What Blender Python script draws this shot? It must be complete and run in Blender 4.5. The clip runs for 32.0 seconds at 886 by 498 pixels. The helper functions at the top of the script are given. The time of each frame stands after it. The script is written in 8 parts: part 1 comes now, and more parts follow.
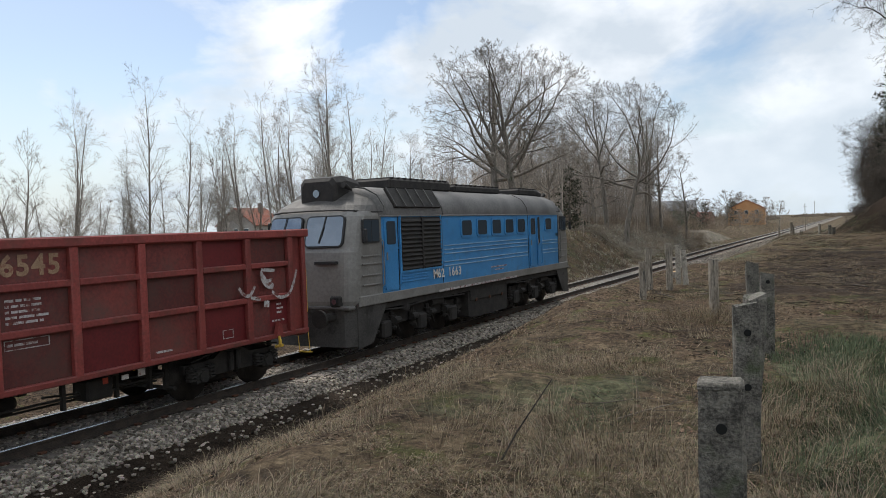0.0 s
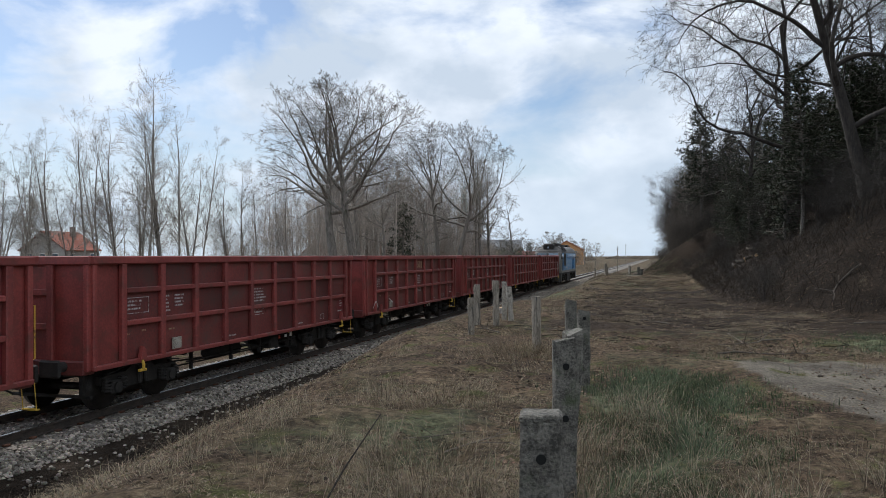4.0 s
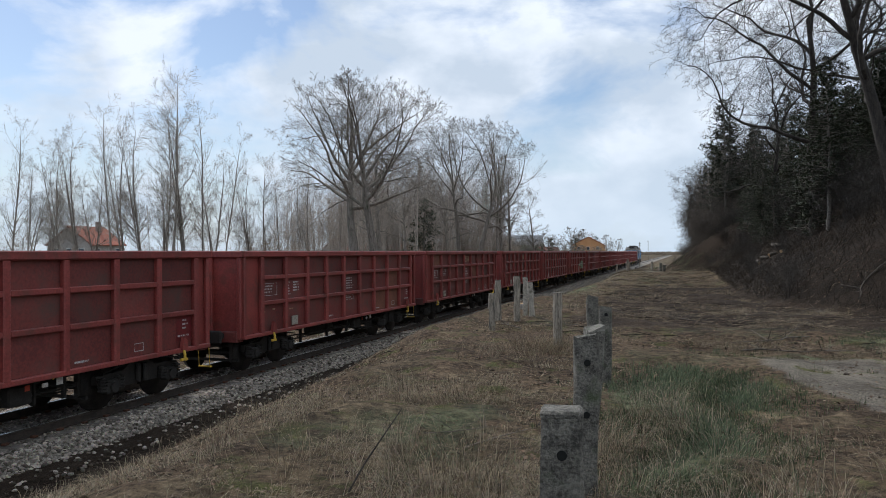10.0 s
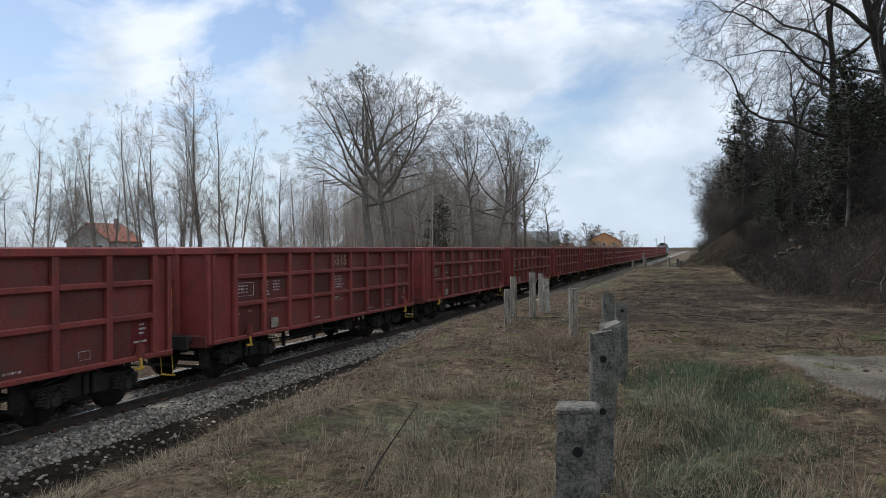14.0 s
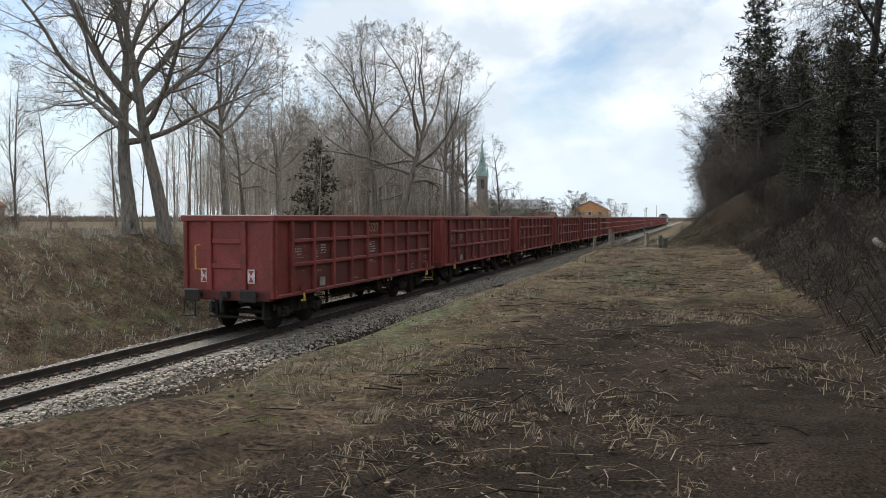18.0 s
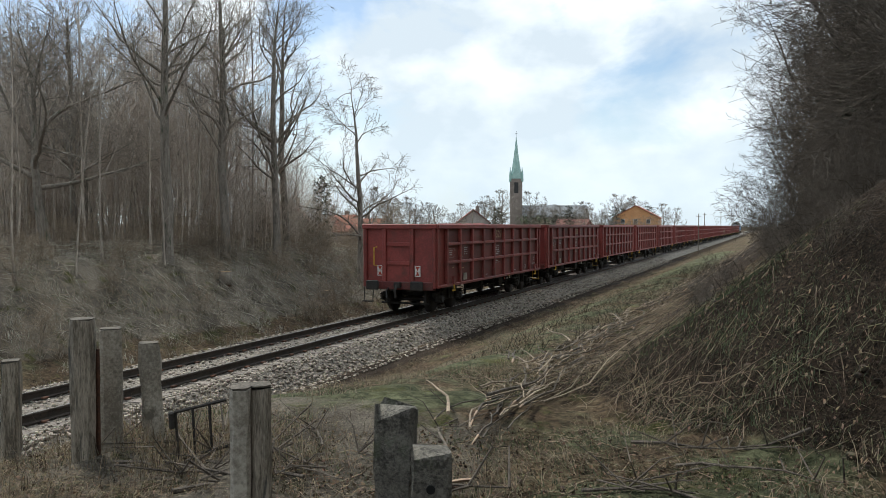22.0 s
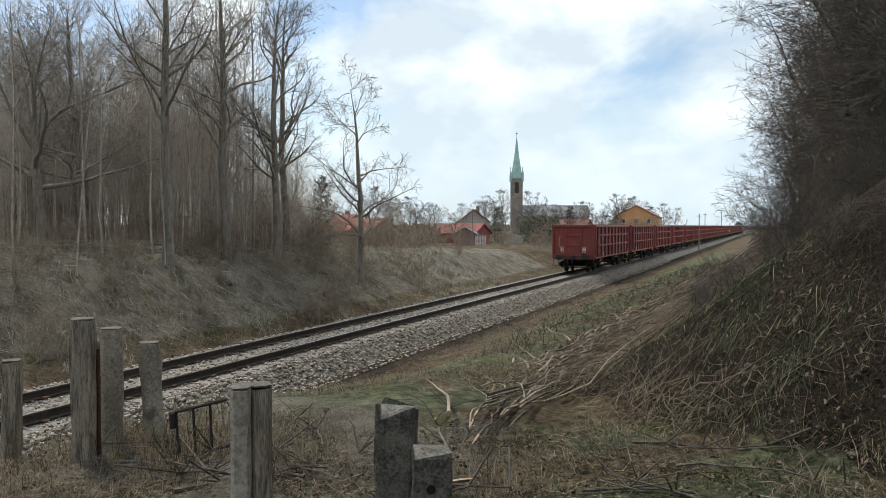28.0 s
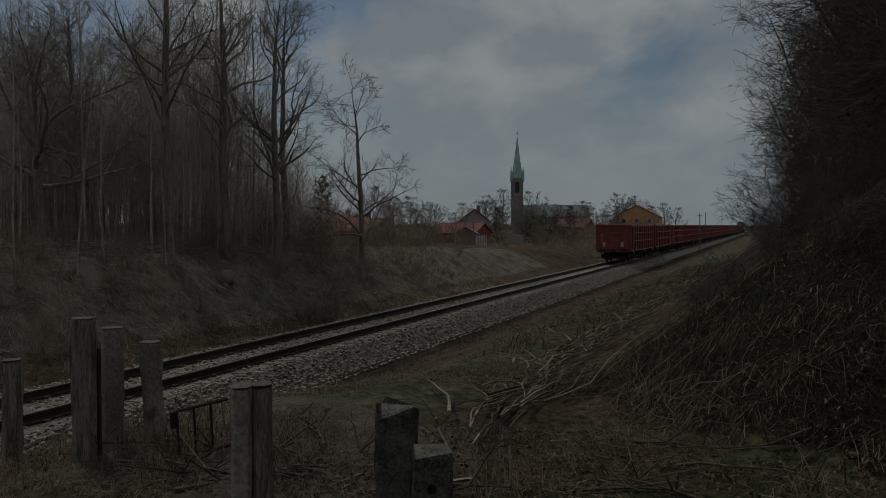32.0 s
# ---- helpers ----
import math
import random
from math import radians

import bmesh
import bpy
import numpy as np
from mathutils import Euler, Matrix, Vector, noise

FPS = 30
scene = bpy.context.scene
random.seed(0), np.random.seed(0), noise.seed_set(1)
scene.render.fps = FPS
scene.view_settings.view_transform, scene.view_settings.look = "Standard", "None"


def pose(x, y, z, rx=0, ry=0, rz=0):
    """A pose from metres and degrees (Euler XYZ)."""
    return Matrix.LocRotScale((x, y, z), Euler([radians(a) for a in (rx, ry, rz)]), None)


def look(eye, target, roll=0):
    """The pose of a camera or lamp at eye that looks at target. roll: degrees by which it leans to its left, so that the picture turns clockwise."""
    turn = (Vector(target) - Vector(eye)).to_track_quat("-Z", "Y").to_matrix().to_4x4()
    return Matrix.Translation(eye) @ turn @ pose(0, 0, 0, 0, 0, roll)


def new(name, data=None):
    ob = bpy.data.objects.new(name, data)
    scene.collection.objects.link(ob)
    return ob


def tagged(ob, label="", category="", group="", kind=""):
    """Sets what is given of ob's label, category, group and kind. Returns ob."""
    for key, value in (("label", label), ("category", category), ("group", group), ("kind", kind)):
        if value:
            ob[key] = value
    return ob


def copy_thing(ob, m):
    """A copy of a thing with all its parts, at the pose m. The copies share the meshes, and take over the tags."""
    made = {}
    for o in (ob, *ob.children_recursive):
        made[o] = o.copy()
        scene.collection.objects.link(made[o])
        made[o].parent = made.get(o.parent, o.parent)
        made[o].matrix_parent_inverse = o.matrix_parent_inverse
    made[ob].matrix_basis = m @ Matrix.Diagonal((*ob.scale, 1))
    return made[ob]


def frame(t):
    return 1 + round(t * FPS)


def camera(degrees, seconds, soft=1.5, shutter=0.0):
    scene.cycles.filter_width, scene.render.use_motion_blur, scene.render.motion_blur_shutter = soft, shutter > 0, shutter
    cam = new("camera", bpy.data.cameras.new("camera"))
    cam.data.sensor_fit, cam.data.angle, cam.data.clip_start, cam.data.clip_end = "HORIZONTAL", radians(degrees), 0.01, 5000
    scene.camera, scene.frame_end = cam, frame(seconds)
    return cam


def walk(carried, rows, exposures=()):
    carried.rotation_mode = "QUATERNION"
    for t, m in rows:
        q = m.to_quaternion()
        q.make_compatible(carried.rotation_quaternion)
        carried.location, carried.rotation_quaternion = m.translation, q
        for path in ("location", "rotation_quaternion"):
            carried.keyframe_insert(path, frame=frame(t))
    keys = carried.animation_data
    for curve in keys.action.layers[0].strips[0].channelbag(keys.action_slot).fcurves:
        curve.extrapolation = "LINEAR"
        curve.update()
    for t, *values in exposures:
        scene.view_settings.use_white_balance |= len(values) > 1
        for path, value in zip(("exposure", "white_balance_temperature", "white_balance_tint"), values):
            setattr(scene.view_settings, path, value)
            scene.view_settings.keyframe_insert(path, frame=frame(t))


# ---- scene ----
cam = camera(60.9, 32.0, soft=0.7)
EYE = 3.16          # eye above the rail heads, which lie at z = 0
ALONG = 63.0        # length of the way parallel to the track
# seconds, way along the track, yaw, pitch, roll
PATH = [
    (0.0, 0.0, 28.74, -1.70, 2.09),
    (0.5, 0.0, 23.00, -0.85, 1.90),
    (1.0, 0.0, 18.65, -0.29, 1.68),
    (1.5, 0.0, 16.38, 0.08, 1.51),
    (2.0, 0.0, 15.68, 0.29, 1.20),
    (2.5, 0.0, 15.40, 0.43, 0.97),
    (3.0, 0.0, 15.50, 0.50, 0.75),
    (3.5, 0.0, 15.82, 0.56, 0.53),
    (5.5, 0.0, 16.59, 0.58, 0.21),
    (6.5, 0.0, 16.60, 0.51, 0.18),
    (7.5, 0.0, 16.72, 0.45, 0.21),
    (8.5, 0.0, 16.83, 0.37, 0.24),
    (9.0, 0.0, 17.04, 0.32, 0.24),
    (9.5, 0.0, 17.30, 0.30, 0.22),
    (10.0, 0.0, 17.72, 0.25, 0.25),
    (10.5, 0.0, 18.06, 0.24, 0.27),
    (11.0, 0.0, 18.33, 0.19, 0.30),
    (11.5, 0.0, 18.56, 0.14, 0.30),
    (12.0, 0.0, 18.70, 0.11, 0.30),
    (13.0, 0.0, 18.89, 0.06, 0.30),
    (13.5, 0.0, 18.95, 0.02, 0.31),
    (15.5, 0.0, 17.94, -0.19, 0.42),
    (16.0, 0.0, 16.81, -0.38, 0.37),
    (16.5, 0.1, 14.34, -1.62, 0.1),
    (17.0, 0.7, 14.02, -2.19, 0.0),
    (17.3, 2.6, 14.9, -2.4, 0.0),
    (17.5, 6.0, 15.62, -2.53, 0.0),
    (18.0, 23.0, 18.52, -2.41, 0.0),
    (18.5, 41.0, 20.51, -2.11, 0.0),
    (19.0, 55.2, 22.75, -0.86, 0.0),
    (19.5, 61.8, 24.27, -0.69, 0.0),
    (20.0, 63.0, 23.00, -1.20, 0.0),
    (20.5, 63.0, 22.92, -1.72, 0.0),
    (21.0, 63.0, 23.18, -1.76, 0.0),
    (22.0, 63.0, 23.43, -1.76, 0.0),
    (25.5, 63.0, 23.45, -1.76, 0.0),
    (32.0, 63.0, 23.50, -1.80, 0.0),
]
# the picture fades towards black in the last second and a half
EXPOSURES = [(0.0, 0.21, 6550, 10), (1.0, 0.1, 6220, 10), (15.5, 0.07, 6120, 10), (17.0, 0.26, 6380, 10), (18.0, 0.36, 6550, 9), (19.0, 0.26, 6580, 7), (20.0, 0.36, 6480, 6), (30.3, 0.36, 6480, 6), (30.8, -0.04, 6550, 6), (31.2, -0.6, 6550, 6), (31.6, -1.25, 6550, 6), (32.0, -1.9, 6550, 6)]
walk(cam, [(t, pose(0, d, EYE, 90 + pitch, roll, yaw)) for t, d, yaw, pitch, roll in PATH], EXPOSURES)

# ---- world and sun ----
SUN_AZ, SUN_EL = radians(-65), radians(54)      # azimuth from +y towards +x


def build_world():
    world = bpy.data.worlds.new("sky")
    scene.world = world
    world.use_nodes = True
    nt = world.node_tree
    nt.nodes.clear()
    N, Lk = nt.nodes.new, nt.links.new
    out = N("ShaderNodeOutputWorld")
    bg = N("ShaderNodeBackground")
    bg.inputs["Strength"].default_value = 1.07
    sky = N("ShaderNodeTexSky")
    sky.sky_type, sky.sun_disc = "NISHITA", False
    sky.sun_elevation, sky.sun_rotation = SUN_EL, SUN_AZ
    dim = N("ShaderNodeVectorMath")
    dim.operation = "SCALE"
    dim.inputs["Scale"].default_value = 0.105
    Lk(sky.outputs[0], dim.inputs[0])
    # clouds: noise on the dome, flattened a little
    co = N("ShaderNodeTexCoord")
    sep = N("ShaderNodeSeparateXYZ")
    Lk(co.outputs["Generated"], sep.inputs[0])
    comb = N("ShaderNodeMapping")
    comb.inputs["Location"].default_value = (3.1, 0.4, 0.0)
    comb.inputs["Scale"].default_value = (1.0, 1.0, 1.7)
    Lk(co.outputs["Generated"], comb.inputs["Vector"])
    big = N("ShaderNodeTexNoise")
    big.inputs["Scale"].default_value = 4.6
    big.inputs["Detail"].default_value = 9
    big.inputs["Roughness"].default_value = 0.55
    big.inputs["Distortion"].default_value = 0.25
    Lk(comb.outputs[0], big.inputs["Vector"])
    cover = N("ShaderNodeValToRGB")
    cover.color_ramp.elements[0].position, cover.color_ramp.elements[1].position = 0.27, 0.42
    # the sky clears towards the left of the line
    drift = N("ShaderNodeMath")
    drift.operation = "MULTIPLY_ADD"
    drift.inputs[1].default_value = 0.26
    Lk(sep.outputs["X"], drift.inputs[0])
    Lk(big.outputs["Fac"], drift.inputs[2])
    Lk(drift.outputs[0], cover.inputs[0])
    shade = N("ShaderNodeTexNoise")
    shade.inputs["Scale"].default_value = 5.5
    shade.inputs["Detail"].default_value = 8
    Lk(comb.outputs[0], shade.inputs["Vector"])
    tone = N("ShaderNodeValToRGB")
    e = tone.color_ramp.elements
    e[0].position, e[0].color = 0.38, (0.83, 0.87, 0.92, 1)
    e[1].position, e[1].color = 0.56, (0.55, 0.62, 0.7, 1)
    Lk(shade.outputs["Fac"], tone.inputs[0])
    mix = N("ShaderNodeMix")
    mix.data_type = "RGBA"
    Lk(cover.outputs["Color"], mix.inputs["Factor"])
    Lk(dim.outputs[0], mix.inputs["A"])
    Lk(tone.outputs["Color"], mix.inputs["B"])
    # pale haze low over the horizon
    low = N("ShaderNodeMapRange")
    low.inputs["From Min"].default_value, low.inputs["From Max"].default_value = 0.0, 0.2
    low.inputs["To Min"].default_value, low.inputs["To Max"].default_value = 0.85, 0.0
    Lk(sep.outputs["Z"], low.inputs["Value"])
    hz = N("ShaderNodeMix")
    hz.data_type = "RGBA"
    Lk(low.outputs[0], hz.inputs["Factor"])
    Lk(mix.outputs["Result"], hz.inputs["A"])
    hz.inputs["B"].default_value = (0.57, 0.66, 0.74, 1)
    Lk(hz.outputs["Result"], bg.inputs["Color"])
    Lk(bg.outputs[0], out.inputs[0])


build_world()
sun_data = bpy.data.lights.new("sun", "SUN")
sun_data.energy, sun_data.angle, sun_data.color = 2.8, radians(12), (1.0, 0.95, 0.88)
sun = new("sun", sun_data)
sun.matrix_world = look((0, 0, 80), (-math.sin(SUN_AZ) * math.cos(SUN_EL), -math.cos(SUN_AZ) * math.cos(SUN_EL), 80 - math.sin(SUN_EL)))
tagged(sun, "soft sun behind thin cloud", "sun", kind="structure")

# ---- materials ----
def mat(name, dark, light, rough=0.8, metal=0.0, big=1.2, fine=40.0, bump=0.3, spots=None, vary=0.0, stretch=(1, 1, 1), spot_scale=6.0, spot_at=(0.56, 0.66), dist=0.01):
    """A two-scale surface: large tone change, fine grain with relief, and spots of another colour."""
    m = bpy.data.materials.new(name)
    m.use_nodes = True
    nt = m.node_tree
    N, Lk = nt.nodes.new, nt.links.new
    bsdf = nt.nodes["Principled BSDF"]
    bsdf.inputs["Metallic"].default_value = metal
    co = N("ShaderNodeTexCoord")
    mp = N("ShaderNodeMapping")
    mp.inputs["Scale"].default_value = stretch
    Lk(co.outputs["Object"], mp.inputs["Vector"])
    info = N("ShaderNodeObjectInfo")
    shift = N("ShaderNodeVectorMath")
    shift.operation = "MULTIPLY_ADD"
    shift.inputs[1].default_value = (37.0, 53.0, 29.0)
    cmb = N("ShaderNodeCombineXYZ")
    for i in range(3):
        Lk(info.outputs["Random"], cmb.inputs[i])
    Lk(cmb.outputs[0], shift.inputs[0])
    Lk(mp.outputs[0], shift.inputs[2])
    n1, n2 = N("ShaderNodeTexNoise"), N("ShaderNodeTexNoise")
    for n, s, d in ((n1, big, 6), (n2, fine, 5)):
        n.inputs["Scale"].default_value, n.inputs["Detail"].default_value = s, d
        n.inputs["Roughness"].default_value = 0.6
        Lk(shift.outputs[0], n.inputs["Vector"])
    add = N("ShaderNodeMath")
    add.operation = "MULTIPLY_ADD"
    add.inputs[1].default_value = 0.5
    Lk(n2.outputs["Fac"], add.inputs[0])
    half = N("ShaderNodeMath")
    half.operation = "MULTIPLY"
    half.inputs[1].default_value = 0.5
    Lk(n1.outputs["Fac"], half.inputs[0])
    Lk(half.outputs[0], add.inputs[2])
    ramp = N("ShaderNodeValToRGB")
    el = ramp.color_ramp.elements
    el[0].position, el[0].color = 0.41, (*dark, 1)
    el[1].position, el[1].color = 0.59, (*light, 1)
    Lk(add.outputs[0], ramp.inputs[0])
    col = ramp.outputs["Color"]
    if spots:
        n3 = N("ShaderNodeTexNoise")
        n3.inputs["Scale"].default_value, n3.inputs["Detail"].default_value = spot_scale, 6
        n3.inputs["Roughness"].default_value = 0.65
        Lk(shift.outputs[0], n3.inputs["Vector"])
        r3 = N("ShaderNodeValToRGB")
        r3.color_ramp.elements[0].position, r3.color_ramp.elements[1].position = spot_at
        Lk(n3.outputs["Fac"], r3.inputs[0])
        mx = N("ShaderNodeMix")
        mx.data_type = "RGBA"
        Lk(r3.outputs["Color"], mx.inputs["Factor"])
        Lk(col, mx.inputs["A"])
        mx.inputs["B"].default_value = (*spots, 1)
        col = mx.outputs["Result"]
    if vary:
        hv = N("ShaderNodeHueSaturation")
        mr = N("ShaderNodeMapRange")
        mr.inputs["To Min"].default_value, mr.inputs["To Max"].default_value = 1 - vary, 1 + vary
        Lk(info.outputs["Random"], mr.inputs["Value"])
        Lk(mr.outputs[0], hv.inputs["Value"])
        Lk(col, hv.inputs["Color"])
        col = hv.outputs["Color"]
    Lk(col, bsdf.inputs["Base Color"])
    rr = N("ShaderNodeMapRange")
    rr.inputs["To Min"].default_value, rr.inputs["To Max"].default_value = max(0.03, rough - 0.12), min(1, rough + 0.12)
    Lk(n2.outputs["Fac"], rr.inputs["Value"])
    Lk(rr.outputs[0], bsdf.inputs["Roughness"])
    if bump:
        b = N("ShaderNodeBump")
        b.inputs["Strength"].default_value, b.inputs["Distance"].default_value = bump, dist
        Lk(n2.outputs["Fac"], b.inputs["Height"])
        Lk(b.outputs[0], bsdf.inputs["Normal"])
    return m


M_RED = mat("red_oxide_paint", (0.165, 0.03, 0.026), (0.265, 0.052, 0.043), 0.55, big=0.9, fine=22, bump=0.12, spots=(0.115, 0.04, 0.03), vary=0.16, spot_scale=2.2, spot_at=(0.52, 0.72))
# panels: dirt, plus the shade between the ribs put into the colour
M_PANEL = mat("dirty_shaded_red_panel", (0.095, 0.02, 0.018), (0.18, 0.037, 0.03), 0.62, big=0.8, fine=18, bump=0.12, spots=(0.08, 0.042, 0.034), vary=0.3, spot_scale=1.6, spot_at=(0.46, 0.72))
M_MAROON = mat("fresh_maroon_paint", (0.1, 0.01, 0.012), (0.15, 0.016, 0.018), 0.5, big=1, fine=20, bump=0.05)
M_RUSTY = mat("rusted_through_panel", (0.1, 0.036, 0.022), (0.2, 0.075, 0.042), 0.8, big=1.2, fine=20, bump=0.2, spots=(0.12, 0.03, 0.02), spot_scale=2)
M_CHALK = mat("faded_pale_paint", (0.3, 0.27, 0.26), (0.52, 0.5, 0.49), 0.8, big=4, fine=50, bump=0.03, spots=(0.16, 0.05, 0.04), spot_scale=7, spot_at=(0.5, 0.6))
M_RUST = mat("rust_brown_steel", (0.05, 0.024, 0.016), (0.13, 0.055, 0.03), 0.85, big=3, fine=40, bump=0.3)
M_DARK = mat("sooty_steel", (0.012, 0.011, 0.01), (0.035, 0.03, 0.026), 0.8, big=4, fine=50, bump=0.3)
M_WHEEL = mat("worn_wheel_steel", (0.014, 0.012, 0.011), (0.045, 0.038, 0.033), 0.6, 0.4, big=5, fine=60)
M_YELLOW = mat("yellow_paint", (0.5, 0.3, 0.03), (0.65, 0.42, 0.05), 0.6, fine=60, bump=0.1, spots=(0.2, 0.11, 0.03))
M_WHITE = mat("chalky_white_paint", (0.5, 0.47, 0.44), (0.72, 0.7, 0.67), 0.7, big=5, fine=80, bump=0.05, spots=(0.33, 0.2, 0.17), spot_scale=14)
M_BLACKP = mat("black_paint", (0.01, 0.01, 0.01), (0.03, 0.03, 0.03), 0.6, fine=60, bump=0.05)
M_NUM = mat("tan_number_paint", (0.24, 0.14, 0.085), (0.38, 0.26, 0.16), 0.7, big=5, fine=60, bump=0.05, spots=(0.2, 0.06, 0.04), spot_scale=10)
M_ORANGE = mat("orange_red_spray", (0.3, 0.035, 0.018), (0.4, 0.06, 0.026), 0.6, fine=40, bump=0.03)
M_BLUE = mat("loco_blue_paint", (0.035, 0.19, 0.42), (0.06, 0.27, 0.55), 0.45, big=1.0, fine=30, bump=0.06, spots=(0.06, 0.15, 0.26), spot_scale=3, spot_at=(0.55, 0.8))
M_GREY = mat("loco_grey_paint", (0.17, 0.163, 0.15), (0.235, 0.226, 0.21), 0.5, big=0.8, fine=14, bump=0.04, spots=(0.11, 0.1, 0.09), spot_scale=1.1, spot_at=(0.5, 0.9))
M_PALEBLUE = mat("pale_blue_paint", (0.14, 0.27, 0.4), (0.3, 0.45, 0.58), 0.5, big=1.0, fine=30, bump=0.05, spots=(0.08, 0.2, 0.35), spot_scale=3)
M_SOOT = mat("sooty_grey_paint", (0.05, 0.046, 0.042), (0.12, 0.112, 0.104), 0.65, big=1.2, fine=25, bump=0.1, spots=(0.025, 0.023, 0.021), spot_scale=2, spot_at=(0.5, 0.75))
M_ROOF = mat("grimy_roof_paint", (0.08, 0.076, 0.071), (0.15, 0.142, 0.133), 0.6, big=0.8, fine=16, bump=0.06, spots=(0.05, 0.046, 0.043), spot_scale=0.9, spot_at=(0.48, 0.85))
M_APRON = mat("grimy_apron_paint", (0.028, 0.026, 0.024), (0.07, 0.065, 0.06), 0.7, big=1.5, fine=25, bump=0.1, spots=(0.02, 0.018, 0.016), spot_scale=2)
M_RAIL = mat("rusty_rail_side", (0.022, 0.018, 0.015), (0.06, 0.044, 0.034), 0.8, big=6, fine=60, bump=0.3)
M_RAILTOP = mat("polished_rail_head", (0.3, 0.29, 0.28), (0.5, 0.49, 0.47), 0.28, 0.9, big=2, fine=30, bump=0.05)
M_SLEEPER = mat("weathered_concrete_sleeper", (0.13, 0.11, 0.1), (0.26, 0.23, 0.2), 0.9, big=3, fine=50, bump=0.5, spots=(0.08, 0.05, 0.04), vary=0.2)
M_BALLAST = mat("ballast_bed", (0.07, 0.06, 0.049), (0.36, 0.318, 0.268), 0.9, big=14, fine=30, bump=1.0, dist=0.05)
M_CONC = mat("mossy_concrete", (0.045, 0.041, 0.034), (0.2, 0.185, 0.155), 0.92, big=9, fine=60, bump=1.0, dist=0.02, spots=(0.07, 0.085, 0.045), spot_scale=5, spot_at=(0.55, 0.7))
M_CONCP = mat("pale_concrete_post", (0.196, 0.172, 0.138), (0.425, 0.385, 0.322), 0.9, big=3, fine=45, bump=0.6, spots=(0.13, 0.115, 0.09), spot_scale=5)
M_POSTW = mat("weathered_post_wood", (0.106, 0.088, 0.065), (0.362, 0.312, 0.25), 0.9, big=5, fine=30, bump=0.8, stretch=(6, 6, 0.6), spots=(0.05, 0.05, 0.045), spot_scale=3)
M_ENDGRAIN = mat("dark_end_grain", (0.05, 0.044, 0.035), (0.15, 0.13, 0.105), 0.95, big=9, fine=60, bump=0.8)
M_BARK = mat("grey_brown_bark", (0.102, 0.0876, 0.072), (0.312, 0.276, 0.234), 0.95, big=3, fine=25, bump=0.8, stretch=(4, 4, 0.8), spots=(0.05, 0.06, 0.035), spot_scale=1.5, vary=0.2)
# near-black bark: backlight and wood shade are put into its colour
M_UNDER = mat("dark_shaded_bark", (0.014, 0.012, 0.01), (0.055, 0.045, 0.036), 0.95, big=3, fine=25, bump=0.6, stretch=(4, 4, 0.8), vary=0.25)
# brown bark with the hillside's shadow mixed into its tone
M_HILLBARK = mat("brown_shaded_bark", (0.05, 0.041, 0.033), (0.15, 0.125, 0.1), 0.95, big=3, fine=25, bump=0.5, stretch=(4, 4, 0.8), vary=0.25)
# near-black colour that replaces the darkness inside a hole
M_HOLE = mat("painted_hole_black", (0.003, 0.003, 0.003), (0.006, 0.006, 0.005), 1.0, bump=0.0)
M_BARKP = mat("pale_grey_bark", (0.16, 0.14, 0.12), (0.42, 0.375, 0.325), 0.95, big=3, fine=25, bump=0.6, stretch=(4, 4, 0.8), vary=0.25)
# brown bark lightened: the haze over the wood is in the colour
M_SAPLING = mat("hazed_brown_sapling_bark", (0.192, 0.161, 0.134), (0.47, 0.408, 0.348), 0.95, big=3, fine=25, bump=0.4, stretch=(4, 4, 0.8), vary=0.25)
M_TWIG = mat("cut_branch_bark", (0.108, 0.084, 0.0612), (0.36, 0.288, 0.21), 0.95, big=1.2, fine=25, bump=0.4, vary=0.2)
M_CUT = mat("fresh_cut_wood", (0.3, 0.18, 0.085), (0.48, 0.32, 0.17), 0.8, fine=40, bump=0.3)
M_NEEDLE = mat("pine_needles", (0.02, 0.027, 0.013), (0.052, 0.062, 0.03), 0.8, big=0.7, fine=12, bump=0.2, vary=0.25)
# brick greyed and copper paled: distance haze put into their colours
M_REDBRICK = mat("hazed_church_brick", (0.17, 0.145, 0.125), (0.28, 0.235, 0.205), 0.9, big=0.5, fine=6, bump=0.3)
M_COPPER = mat("hazed_green_copper", (0.22, 0.38, 0.35), (0.36, 0.52, 0.48), 0.6, big=0.5, fine=5, bump=0.2)
M_TILE = mat("orange_roof_tile", (0.2, 0.06, 0.038), (0.34, 0.115, 0.07), 0.85, big=0.6, fine=8, bump=0.4, stretch=(1, 1, 3))
M_PLASTER = mat("pale_plaster", (0.26, 0.235, 0.21), (0.42, 0.39, 0.35), 0.9, big=0.6, fine=8, bump=0.2, vary=0.1)
M_OCHRE = mat("orange_plaster", (0.5, 0.25, 0.11), (0.62, 0.34, 0.16), 0.9, big=0.4, fine=6, bump=0.1)
M_SLATE = mat("grey_slate", (0.16, 0.17, 0.18), (0.27, 0.28, 0.29), 0.7, big=0.6, fine=8, bump=0.2)
M_SPLINT = mat("weathered_split_wood", (0.26, 0.18, 0.125), (0.46, 0.34, 0.245), 0.85, big=5, fine=40, bump=0.3)
M_DULLTILE = mat("dull_red_roof", (0.13, 0.05, 0.04), (0.22, 0.085, 0.068), 0.85, big=0.6, fine=8, bump=0.4, stretch=(1, 1, 3))
M_PINKWALL = mat("faded_pink_wall", (0.2, 0.12, 0.11), (0.32, 0.2, 0.18), 0.9, big=0.6, fine=8, bump=0.2)
